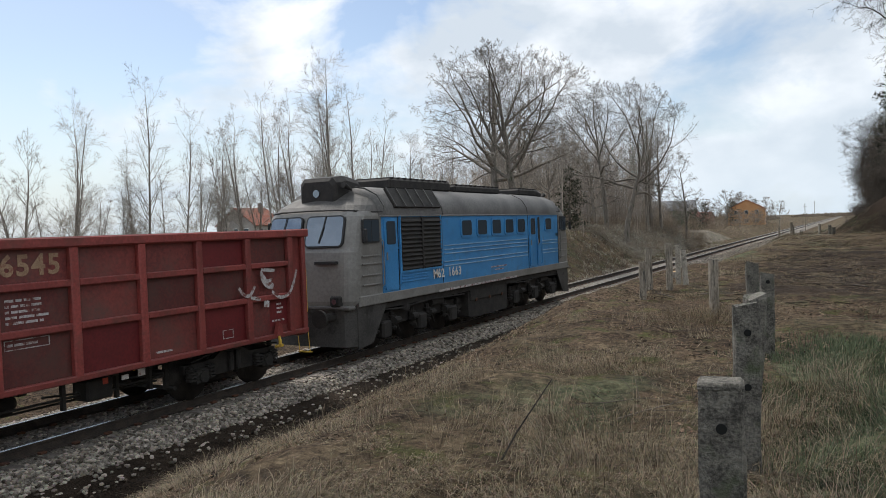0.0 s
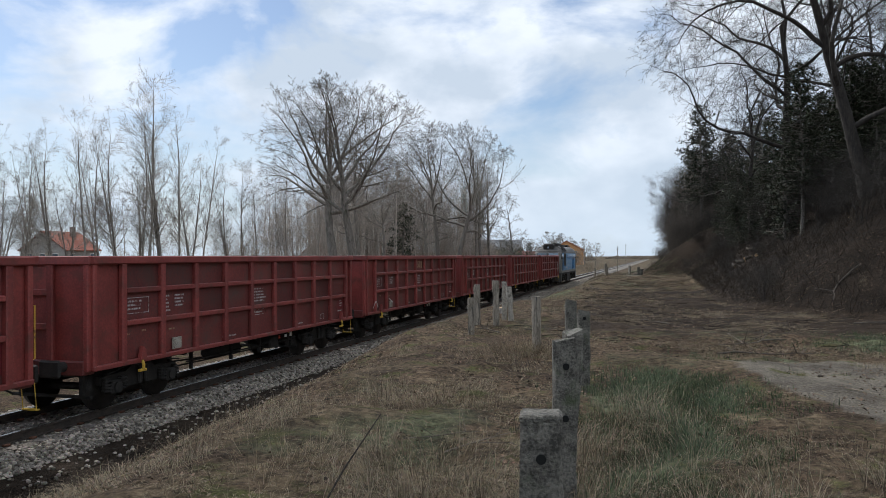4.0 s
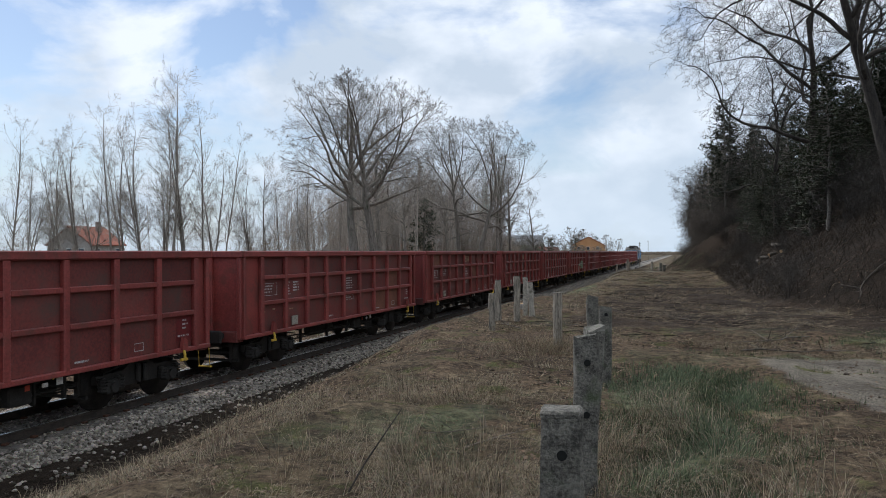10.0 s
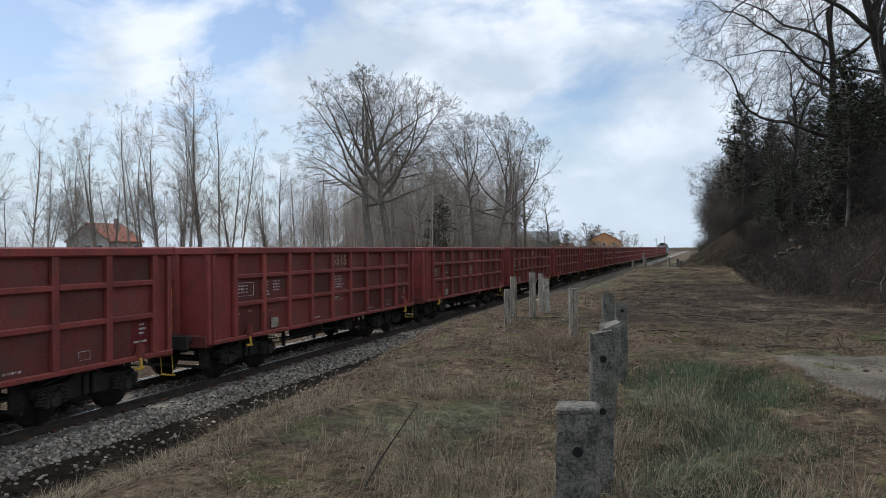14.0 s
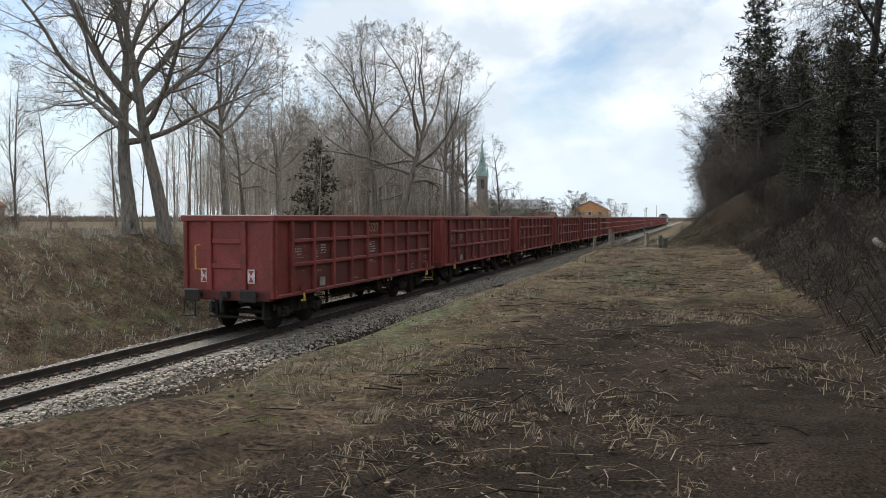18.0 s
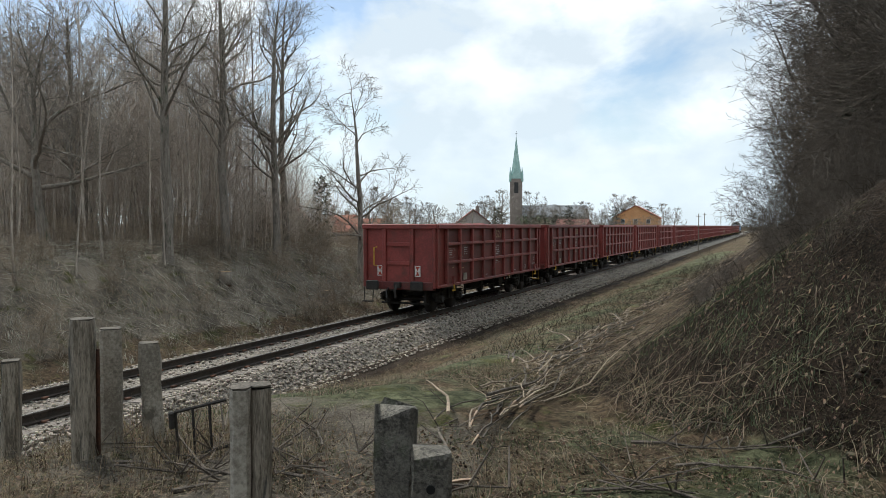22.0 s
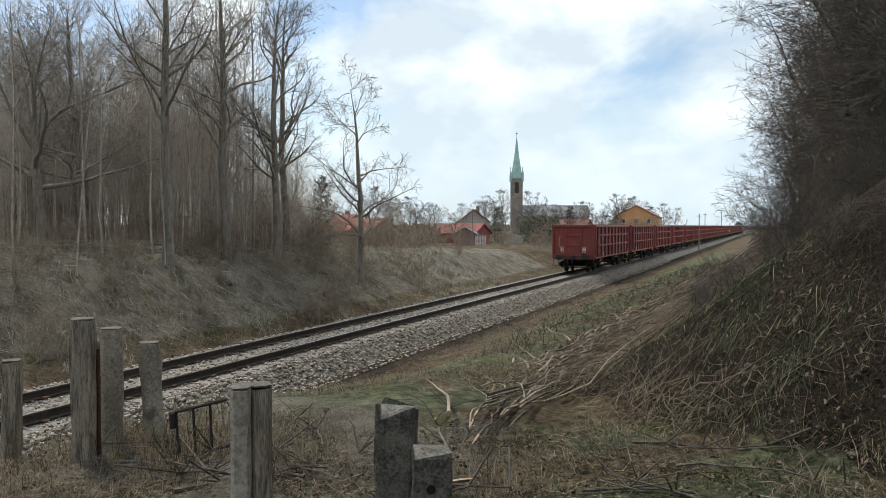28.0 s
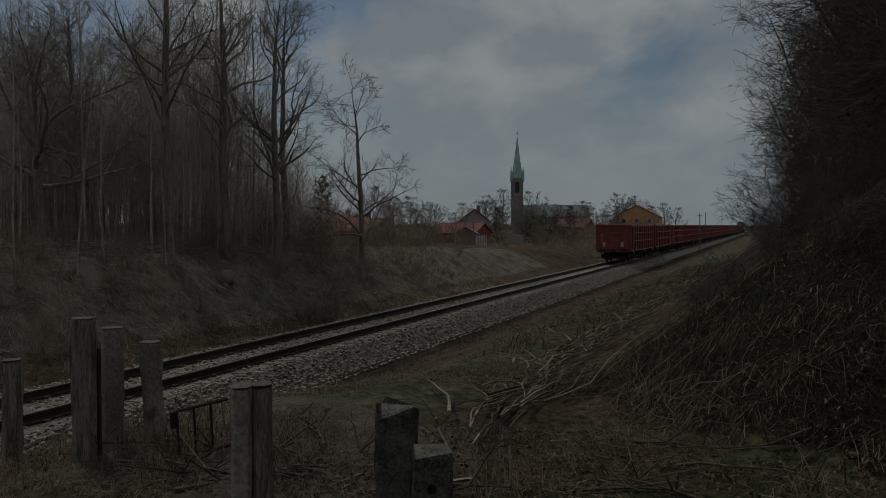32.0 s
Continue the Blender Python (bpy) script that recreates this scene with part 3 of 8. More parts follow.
def build_track():
    bed = Geo().prism([(TRACK_X - 3.4, -0.7), (TRACK_X - 1.75, -0.2), (TRACK_X + 1.55, -0.2), (TRACK_X + 2.15, -0.68)], "y", RAIL_Y0, RAIL_Y1)
    ballast = solid("ballast_bed", bed, M_BALLAST, "bed of crushed grey stone under the track", "ballast", kind="structure")
    prof = [(-0.07, -0.172), (0.07, -0.172), (0.07, -0.158), (0.012, -0.14), (0.01, -0.05), (0.036, -0.035), (0.036, -0.006), (0.026, -0.001), (-0.026, -0.001), (-0.036, -0.006), (-0.036, -0.035), (-0.01, -0.05), (-0.012, -0.14), (-0.07, -0.158)]
    track = thing("railway_track", "single railway track with rusty rails on sleepers", "railway track", kind="structure")
    for s in (-1, 1):
        x = TRACK_X + s * 0.753
        part("rail", Geo().prism([(x + a, b) for a, b in prof], "y", RAIL_Y0, RAIL_Y1), M_RAIL, track, "rusty steel rail")
        part("rail_head", Geo().box(x - 0.027, x + 0.027, RAIL_Y0, RAIL_Y1, -0.002, 0.003), M_RAILTOP, track, "bright worn running surface")
    g = Geo()
    sec = [(-1.3, -0.172), (-0.5, -0.2), (0.5, -0.2), (1.3, -0.172)]
    for (xa, za), (xb, zb) in zip(sec[:-1], sec[1:]):
        g.add([(xa, -0.13, -0.34), (xb, -0.13, -0.34), (xb, 0.13, -0.34), (xa, 0.13, -0.34), (xa, -0.1, za), (xb, -0.1, zb), (xb, 0.1, zb), (xa, 0.1, za)],
              [(0, 1, 5, 4), (1, 2, 6, 5), (2, 3, 7, 6), (3, 0, 4, 7), (4, 5, 6, 7)])
    s0 = part("sleeper", g, M_SLEEPER, track)
    clip = Geo()
    for s in (-1, 1):
        for q in (-1, 1):
            clip.box(s * 0.753 + q * 0.12 - 0.045, s * 0.753 + q * 0.12 + 0.045, -0.06, 0.06, -0.175, -0.135, 0.01)
    c0 = part("rail_fastening", clip, M_RUST, s0, "rusty rail clips")
    y0 = -3.0
    s0.matrix_basis = pose(TRACK_X, y0, 0)
    for i in range(1, 250):
        o = again(s0, pose(TRACK_X, y0 + 0.6 * i, random.uniform(-0.008, 0.004), 0, 0, random.uniform(-0.6, 0.6)))
        c = c0.copy()
        scene.collection.objects.link(c)
        c.parent = o
    # loose stones of the ballast, along the stretch that is passed
    rng = np.random.default_rng(4)
    base = []
    for k in range(6):
        bm = bmesh.new()
        bmesh.ops.create_icosphere(bm, subdivisions=1, radius=1.0)
        pts = np.array([v.co[:] for v in bm.verts])
        fcs = [[v.index for v in f.verts] for f in bm.faces]
        bm.free()
        pts = np.sign(pts) * np.abs(pts) ** 0.8 * rng.uniform(0.7, 1.25, pts.shape) * rng.uniform(0.65, 1.2, 3)
        base.append((pts, np.array(fcs)))

    def stones(name, n, area, label, material=None, category="ballast stones"):
        vs, fs, k = [], [], 0
        for _ in range(n):
            x, y, z, r = area()
            pts, fcs = base[rng.integers(6)]
            a = rng.uniform(0, 6.28)
            c_, s_ = math.cos(a), math.sin(a)
            p = pts * r
            p = np.stack([p[:, 0] * c_ - p[:, 1] * s_ + x, p[:, 0] * s_ + p[:, 1] * c_ + y, p[:, 2] * 0.8 + z], 1)
            vs.append(p)
            fs.append(fcs + k)
            k += len(p)
        me = bpy.data.meshes.new(name)
        me.from_pydata(np.concatenate(vs).tolist(), [], np.concatenate(fs).tolist())
        me.materials.append(material or M_STONES)
        ob = new(name, me)
        return tagged(ob, label, category, kind="stuff")

    def shoulder():
        y = 2 + 38 * rng.random() ** 1.3
        u = rng.random()
        if rng.random() < 0.3:
            d = 1.3 + 1.9 * rng.random()
            return TRACK_X - d, y, max(-0.2 - max(0.0, d - 1.75) * 0.3, -0.62), rng.uniform(0.022, 0.05)
        x = TRACK_X + 1.25 + (0.65 * u if rng.random() < 0.86 else 1.5 * u)
        return x, y, max(-0.2 - max(0.0, x - TRACK_X - 1.55) * 0.78, -0.4) + rng.uniform(-0.01, 0.03), rng.uniform(0.022, 0.05)

    def shoulder_far():
        y = 67 + 80 * rng.random() ** 2.0
        if rng.random() < 0.72:
            x = TRACK_X + 1.3 + 1.25 * rng.random()
        else:
            x = TRACK_X - 1.3 - 1.9 * rng.random()
        z = -0.2 - max(0.0, abs(x - TRACK_X) - (1.55 if x > TRACK_X else 1.75)) * (0.78 if x > TRACK_X else 0.37)
        return x, y, max(z, -0.64) + rng.uniform(-0.01, 0.03), rng.uniform(0.022, 0.05)

    def shoulder_mid():
        y = 38 + 33 * rng.random()
        s = 1 if rng.random() < 0.75 else -1
        d = 1.4 + 1.15 * rng.random()
        return TRACK_X + s * d, y, max(-0.2 - max(0.0, d - (1.55 if s > 0 else 1.75)) * (0.78 if s > 0 else 0.37), -0.4 if s > 0 and y < 60 else -0.62) + rng.uniform(-0.01, 0.03), rng.uniform(0.024, 0.05)

    stones("ballast_stones", 6500, shoulder_mid, "loose crushed grey stones on the shoulder")

    def between():
        y = rng.uniform(2, 38) if rng.random() < 0.45 else rng.uniform(66, 108)
        x = TRACK_X + rng.uniform(-1.4, 1.4)
        return x, y, -0.19 + rng.uniform(-0.02, 0.015), rng.uniform(0.02, 0.042)

    stones("ballast_stones", 10500, shoulder, "loose crushed grey stones on the shoulder")
    stones("ballast_stones", 21000, shoulder_far, "loose crushed grey stones on the shoulder")
    stones("ballast_stones", 13000, between, "grey brown stones between the rails")

    def earth():
        u = rng.random()
        if u < 0.3:
            x, y = rng.uniform(-9.9, -8.3), 2 + 45 * rng.random() ** 1.4
        elif u < 0.7:
            x, y = rng.uniform(-8.3, 4.0), 4 + 60 * rng.random() ** 1.2
        else:
            x, y = rng.uniform(-6.5, 3.0), ALONG + 2.8 + 18 * rng.random() ** 1.4
        r = 0.008 + 0.03 * rng.random() ** 2.4
        return x, y, float(height(x, y)) - 0.3 * r, r

    stones("clods_of_earth", 11000, earth, "small dark clods of earth and turf", M_CLODS, "earth clods")


def island_mat(name, dark, light, rough=0.9, thin=0.0):
    """Each loose piece takes its own tone."""
    m = bpy.data.materials.new(name)
    m.use_nodes = True
    nt = m.node_tree
    N, Lk = nt.nodes.new, nt.links.new
    bsdf = nt.nodes["Principled BSDF"]
    bsdf.inputs["Roughness"].default_value = rough
    bsdf.inputs["Specular IOR Level"].default_value = 0.2
    g = N("ShaderNodeNewGeometry")
    r = N("ShaderNodeValToRGB")
    r.color_ramp.elements[0].color, r.color_ramp.elements[1].color = (*dark, 1), (*light, 1)
    Lk(g.outputs["Random Per Island"], r.inputs[0])
    n = N("ShaderNodeTexNoise")
    n.inputs["Scale"].default_value = 30
    co = N("ShaderNodeTexCoord")
    Lk(co.outputs["Object"], n.inputs["Vector"])
    mx = N("ShaderNodeMix")
    mx.data_type, mx.blend_type = "RGBA", "MULTIPLY"
    mx.inputs["Factor"].default_value = 0.5
    Lk(r.outputs["Color"], mx.inputs["A"])
    Lk(n.outputs["Color"], mx.inputs["B"])
    Lk(mx.outputs["Result"], bsdf.inputs["Base Color"])
    if thin:
        # light passes through thin blades
        tr = N("ShaderNodeBsdfTranslucent")
        Lk(mx.outputs["Result"], tr.inputs["Color"])
        ms = N("ShaderNodeMixShader")
        ms.inputs[0].default_value = thin
        Lk(bsdf.outputs[0], ms.inputs[1])
        Lk(tr.outputs[0], ms.inputs[2])
        Lk(ms.outputs[0], nt.nodes["Material Output"].inputs["Surface"])
    return m


M_STONES = island_mat("ballast_stone_mix", (0.085, 0.072, 0.057), (0.64, 0.56, 0.47))
M_BLADES = island_mat("dead_grass_blades", (0.05, 0.039, 0.026), (0.47, 0.385, 0.27), 0.9, 0.3)
M_BLADEG = island_mat("green_grass_blades", (0.05, 0.066, 0.038), (0.18, 0.215, 0.125), 0.9, 0.35)
M_LITTER = island_mat("twig_litter", (0.0575, 0.0448, 0.0322), (0.437, 0.345, 0.2415))
M_MOSSY = island_mat("mossy_twigs", (0.065, 0.065, 0.0364), (0.312, 0.2925, 0.182))
M_LEAVES = island_mat("dead_leaves", (0.045, 0.031, 0.021), (0.3, 0.215, 0.145))
M_STALKS = island_mat("dry_stalks", (0.13, 0.106, 0.08), (0.5, 0.42, 0.32), 0.9, 0.3)
# stems toned very dark in place of the shade under the trees
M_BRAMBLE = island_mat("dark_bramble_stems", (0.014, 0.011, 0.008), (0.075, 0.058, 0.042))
M_BANK = island_mat("pale_brown_brush", (0.15, 0.126, 0.102), (0.62, 0.585, 0.48), 0.9)
M_CLODS = island_mat("clods_of_earth", (0.02, 0.015, 0.011), (0.17, 0.135, 0.1))
build_track()


# ---- train ----
PITCH = 14.3          # wagon length over buffers
HALF, SILL, TOP = 1.42, 0.95, 3.22
RIB0, BAY = -5.54, 1.271          # first rib and the width of a bay


def wheelset(parent, y, r=0.46):
    g = Geo()
    for s in (-1, 1):
        g.tube([(s * 0.69, y, r), (s * 0.715, y, r), (s * 0.72, y, r), (s * 0.82, y, r)], [r + 0.03, r + 0.03, r, r], 20)
    g.tube([(-1.0, y, r), (1.0, y, r)], 0.08, 8)
    return part("wheelset", g, M_WHEEL, parent, "worn steel wheels on an axle", True)


def bogie(parent, y):
    g = Geo()
    for s in (-1, 1):
        x = s * 1.0
        g.prism([(y - 1.25, 0.55), (y - 1.25, 0.72), (y - 0.5, 0.74), (y - 0.3, 0.86), (y + 0.3, 0.86), (y + 0.5, 0.74), (y + 1.25, 0.72), (y + 1.25, 0.55), (y + 0.5, 0.42), (y - 0.5, 0.42)], "x", x - 0.06, x + 0.06)
        for q in (-0.9, 0.9):
            g.box(x - 0.02, x + 0.2 * s + 0.1 * (1 - s) / 2, y + q - 0.16, y + q + 0.16, 0.34, 0.62, 0.03)
            g.tube([(x + s * 0.1, y + q - 0.24, 0.44), (x + s * 0.1, y + q - 0.24, 0.68)], 0.07, 8)
            g.tube([(x + s * 0.1, y + q + 0.24, 0.44), (x + s * 0.1, y + q + 0.24, 0.68)], 0.07, 8)
    g.box(-1.0, 1.0, y - 0.2, y + 0.2, 0.5, 0.9, 0.03)
    for s in (-1, 1):
        x = s * 1.12
        for q in (-0.9, 0.9):
            for d in (-0.24, 0.24):
                for c in range(4):
                    g.tube([(x, y + q + d, 0.42 + c * 0.065), (x, y + q + d, 0.455 + c * 0.065)], 0.1, 10)
            g.tube([(x - s * 0.02, y + q, 0.48), (x + s * 0.12, y + q, 0.48)], [0.13, 0.11], 12)
        for q in (-1.42, -0.38, 0.38, 1.42):
            g.box(s * 0.76 - 0.05, s * 0.76 + 0.05, y + q - 0.04, y + q + 0.04, 0.3, 0.95, 0.01)
        for d in (-0.1, 0.1):
            g.tube([(x, y + d, 0.46), (x, y + d, 0.82)], 0.055, 8)
        g.tube([(x + s * 0.06, y - 1.2, 0.78), (x + s * 0.06, y - 0.4, 0.92), (x + s * 0.06, y + 0.5, 0.9), (x + s * 0.06, y + 1.2, 0.8)], 0.018, 6)
    g.tube([(-1.0, y - 1.42, 0.34), (1.0, y - 1.42, 0.34)], 0.04, 6).tube([(-1.0, y + 1.42, 0.34), (1.0, y + 1.42, 0.34)], 0.04, 6)
    b = part("bogie", g, M_DARK, parent, "grimy black two-axle bogie")
    for q in (-0.9, 0.9):
        wheelset(b, y + q)
    return b


def wagon():
    w = thing("open_goods_wagon", "rust-red four-axle open goods wagon with ribbed sides", "goods wagon", "wagons of the train")
    L = 6.42
    rows = ((SILL + 0.1, 1.765), (1.875, 2.445), (2.555, TOP - 0.17))
    for s in (-1, 1):
        wall = part("side_wall", Geo().box(s * (HALF - 0.05) - 0.02, s * (HALF - 0.05) + 0.02, -L, L, SILL + 0.1, TOP - 0.05), M_RED, w)
        x0, x1 = sorted((s * (HALF - 0.03), s * (HALF + 0.085)))
        for i in range(10):
            yy = RIB0 + i * BAY
            part("rib", Geo().box(x0, x1, yy - 0.075, yy + 0.075, SILL + 0.06, TOP - 0.16, 0.018), M_RED, wall)
        for yy in (-L + 0.06, L - 0.06):
            part("corner_post", Geo().box(x0, x1 - 0.02 * s, yy - 0.06, yy + 0.06, SILL + 0.06, TOP - 0.16, 0.018), M_RED, wall)
        for z in (1.82, 2.5):
            for i in range(9):
                ya, yb = RIB0 + i * BAY + 0.07, RIB0 + (i + 1) * BAY - 0.07
                part("belt_rail", Geo().box(x0, x1 - 0.012 * s, ya, yb, z - 0.055, z + 0.055, 0.015), M_RED, wall)
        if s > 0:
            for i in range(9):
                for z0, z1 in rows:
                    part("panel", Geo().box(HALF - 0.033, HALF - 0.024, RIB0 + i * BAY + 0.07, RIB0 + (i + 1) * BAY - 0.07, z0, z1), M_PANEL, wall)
        xa, xb = sorted((s * (HALF - 0.06), s * (HALF + 0.1)))
        part("top_rail", Geo().box(xa, xb, -L - 0.02, L + 0.02, TOP - 0.17, TOP, 0.025), M_RED, wall)
        part("sill", Geo().box(x0, x1, -L, L, SILL, SILL + 0.1, 0.015), M_RED, wall)
        if s > 0:
            # freshly painted dark patch with the hoisting mark
            part("dark_patch", Geo().box(HALF - 0.03, HALF - 0.022, 5.28, 5.82, 1.2, 1.76), M_MAROON, wall, "dark maroon repainted patch")
            for (ya, yb, za, zb, m_) in ((-5.48, -4.72, 2.06, 2.3, M_CHALK), (-4.2, -3.9, 1.95, 2.36, M_CHALK), (-3.75, -3.35, 2.05, 2.36, M_CHALK), (-0.26, 0.52, 1.94, 2.35, M_CHALK), (-0.26, 0.35, 1.63, 1.7, M_CHALK), (-5.57, -5.28, 1.53, 1.72, M_NUM), (-4.9, -4.66, 1.57, 1.67, M_NUM), (-3.97, -3.72, 1.5, 1.63, M_NUM), (-1.8, -1.12, 1.13, 1.18, M_CHALK), (5.5, 5.7, 1.44, 1.7, M_CHALK), (5.34, 5.78, 1.28, 1.35, M_CHALK), (2.35, 2.75, 1.12, 1.16, M_CHALK)):
                g = Geo()
                n = max(1, int((zb - za) / 0.07))
                rr = random.Random(int(ya * 100))
                for k in range(n):
                    xo = HALF - 0.018
                    zz = za + (k + 0.5) * (zb - za) / n
                    a = ya
                    stop = yb - rr.uniform(0, 0.3) * (yb - ya)
                    while a < stop - 0.03:
                        b = min(stop, a + rr.uniform(0.05, 0.24))
                        g.box(xo - 0.004, xo + 0.002, a, b, zz - 0.019, zz + 0.019)
                        a = b + rr.uniform(0.015, 0.04)
                tagged(part("stencil_block", g, m_, wall, "faded stencilled lines"), kind="stuff")
        if s > 0:
            for ya, yb, za, zb in ((-5.56, -4.66, 2.0, 2.34), (-0.3, 0.4, 1.59, 1.74), (3.94, 4.22, 1.14, 1.31)):
                xo = HALF - 0.018
                g = Geo().box(xo - 0.004, xo + 0.003, ya, yb, zb - 0.014, zb).box(xo - 0.004, xo + 0.003, ya, yb, za, za + 0.014)
                g.box(xo - 0.004, xo + 0.003, ya, ya + 0.014, za + 0.014, zb - 0.014).box(xo - 0.004, xo + 0.003, yb - 0.014, yb, za + 0.014, zb - 0.014)
                part("mark_frame", g, M_CHALK, wall, "thin white painted frame")
        for yy in (-5.0, 5.42):
            xm = s * (HALF + 0.08)
            part("brake_lever", Geo().tube([(xm, yy, 1.0), (xm + s * 0.03, yy, 0.9), (xm + s * 0.03, yy, 0.8)], 0.032, 8).box(xm - 0.035, xm + 0.035, yy - 0.11, yy + 0.11, 0.76, 0.82, 0.012), M_YELLOW, w, "yellow lever under the side")
            part("lever_bracket", Geo().prism([(yy - 0.1, 1.02), (yy + 0.1, 1.02), (yy + 0.08, 1.22), (yy - 0.02, 1.3)], "x", min(xm - s * 0.05, xm + s * 0.04), max(xm - s * 0.05, xm + s * 0.04)), M_RED, w)
        part("data_plate", Geo().box(s * (HALF + 0.02) - 0.012, s * (HALF + 0.02) + 0.012, -3.9, -3.56, 1.1, 1.36, 0.004), M_CONCP, w, "pale grey document holder")
    for s in (-1, 1):
        y = s * L
        y0, y1 = sorted((y - s * 0.05, y))
        end = part("end_wall", Geo().box(-HALF + 0.02, HALF - 0.02, y0, y1, SILL, TOP - 0.02), M_RED, w)
        ya, yb = sorted((y - s * 0.01, y + s * 0.1))
        for x in (-0.6, 0.5):
            part("rib", Geo().box(x - 0.08, x + 0.08, ya, yb, SILL, TOP - 0.16, 0.02), M_RED, end)
        for x in (-HALF + 0.05, HALF - 0.05):
            part("corner_post", Geo().box(x - 0.06, x + 0.06, ya, yb - 0.05 * s, SILL, TOP - 0.16, 0.02), M_RED, end)
        ya, yb = sorted((y - s * 0.01, y + s * 0.07))
        for z in (1.82, 2.5):
            part("belt_rail", Geo().box(-0.52, 0.42, ya, yb, z - 0.07, z + 0.07, 0.02), M_RED, end)
        ya, yb = sorted((y - s * 0.04, y + s * 0.12))
        part("top_rail", Geo().box(-HALF - 0.07, HALF + 0.07, ya, yb, TOP - 0.17, TOP + 0.004, 0.02), M_RED, end)
        ya, yb = sorted((y - s * 0.2, y + s * 0.12))
        part("headstock", Geo().box(-1.34, 1.34, ya, yb, 0.88, 1.16, 0.02), M_PANEL, w, "grimy red end beam")
        for x in (-0.875, 0.875):
            g = Geo().tube([(x, y + s * 0.1, 1.05), (x, y + s * 0.42, 1.05)], 0.1, 12)
            g.box(x - 0.25, x + 0.25, min(y + s * 0.42, y + s * 0.5), max(y + s * 0.42, y + s * 0.5), 0.88, 1.22, 0.04)
            part("buffer", g, M_DARK, w, "black buffer with a rounded oblong head")
        g = Geo().box(-0.12, 0.12, min(y, y + s * 0.3), max(y, y + s * 0.3), 0.95, 1.15, 0.02)
        g.tube([(0, y + s * 0.28, 1.05), (0, y + s * 0.42, 0.85), (0, y + s * 0.36, 0.62)], 0.05, 6)
        part("coupling", g, M_DARK, w, "black screw coupling")
        part("brake_hose", Geo().tube([(-0.4, y + s * 0.1, 0.95), (-0.4, y + s * 0.3, 0.85), (-0.35, y + s * 0.36, 0.6), (-0.3, y + s * 0.2, 0.5)], 0.025, 6), M_BLACKP, w)
        xh = -0.95 if s < 0 else HALF - 0.12
        z0, z1 = (1.72, 2.4) if s < 0 else (1.35, 2.35)
        part("grab_handle", Geo().tube([(xh + 0.06 * (s < 0), y + s * 0.08, z0), (xh, y + s * 0.2, z0 + 0.02), (xh, y + s * 0.2, z1 - 0.02), (xh + 0.06 * (s < 0), y + s * 0.08, z1)], 0.015 if s > 0 else 0.024, 6), M_YELLOW, end, "yellow grab handle")
        if s > 0:
            part("step", Geo().box(1.02, 1.36, y + 0.18, y + 0.26, 0.44, 0.465).tube([(1.04, y + 0.2, 0.46), (1.04, y + 0.15, 0.95)], 0.009, 6).tube([(1.34, y + 0.2, 0.46), (1.34, y + 0.15, 0.95)], 0.009, 6), M_YELLOW, w, "yellow foot step")
        else:
            part("step", Geo().box(-1.38, -0.98, y - 0.3, y - 0.16, 0.42, 0.46).tube([(-1.0, y - 0.2, 0.46), (-1.0, y - 0.15, 0.95)], 0.018, 6).tube([(-1.36, y - 0.2, 0.46), (-1.36, y - 0.15, 0.95)], 0.018, 6), M_DARK, w, "black foot step")
    part("floor", Geo().box(-HALF + 0.06, HALF - 0.06, -L + 0.05, L - 0.05, 1.1, 1.22), M_RUST, w, "rusty floor of the wagon")
    g = Geo()
    for x in (-0.35, 0.35):
        g.box(x - 0.08, x + 0.08, -L, L, 0.8, 1.1)
    for yy in (-3.2, -1.6, 0, 1.6, 3.2):
        g.box(-1.3, 1.3, yy - 0.06, yy + 0.06, 0.88, 1.08)
    part("underframe", g, M_DARK, w, "black underframe beams")
    part("air_tank", Geo().tube([(0.55, -1.3, 0.66), (0.55, -1.2, 0.66), (0.55, 0.2, 0.66), (0.55, 0.3, 0.66)], [0.1, 0.19, 0.19, 0.1], 12), M_DARK, w, "black brake air tank", True)
    # brake gear: rods, levers and tags below the sill
    part("brake_box", Geo().box(0.7, 1.1, 1.2, 1.7, 0.5, 0.84, 0.03), M_DARK, w)
    g = Geo().tube([(0.9, -2.6, 0.62), (0.9, 2.9, 0.6)], 0.022, 6).tube([(0.6, -2.9, 0.5), (0.6, 3.0, 0.48)], 0.02, 6)
    for yy in (-2.4, -0.6, 0.9, 1.9, 2.6):
        g.box(0.86, 0.94, yy - 0.03, yy + 0.03, 0.42, 0.95)
        g.tube([(0.2, yy + 0.1, 0.55), (1.15, yy + 0.1, 0.7)], 0.02, 6)
    part("brake_rodding", g, M_DARK, w, "grimy brake rods and hangers")
    part("brake_tag", Geo().box(1.28, 1.286, 2.05, 2.2, 0.78, 0.94), M_WHITE, w, "small white tag on the brake gear")
    part("brake_tag", Geo().box(1.28, 1.286, 1.72, 1.86, 0.78, 0.86), M_WHITE, w, "small white tag on the brake gear")
    part("brake_tag", Geo().box(1.28, 1.286, 1.36, 1.46, 0.78, 0.88), M_ORANGE, w, "small red tag on the brake gear")
    part("brake_changeover", Geo().tube([(1.28, 1.98, 0.9), (1.3, 1.9, 0.98)], 0.02, 6).box(1.26, 1.28, 1.3, 2.25, 0.92, 0.97), M_YELLOW, w, "yellow brake changeover lever")
    for y in (-4.5, 4.5):
        bogie(w, y)
    return w


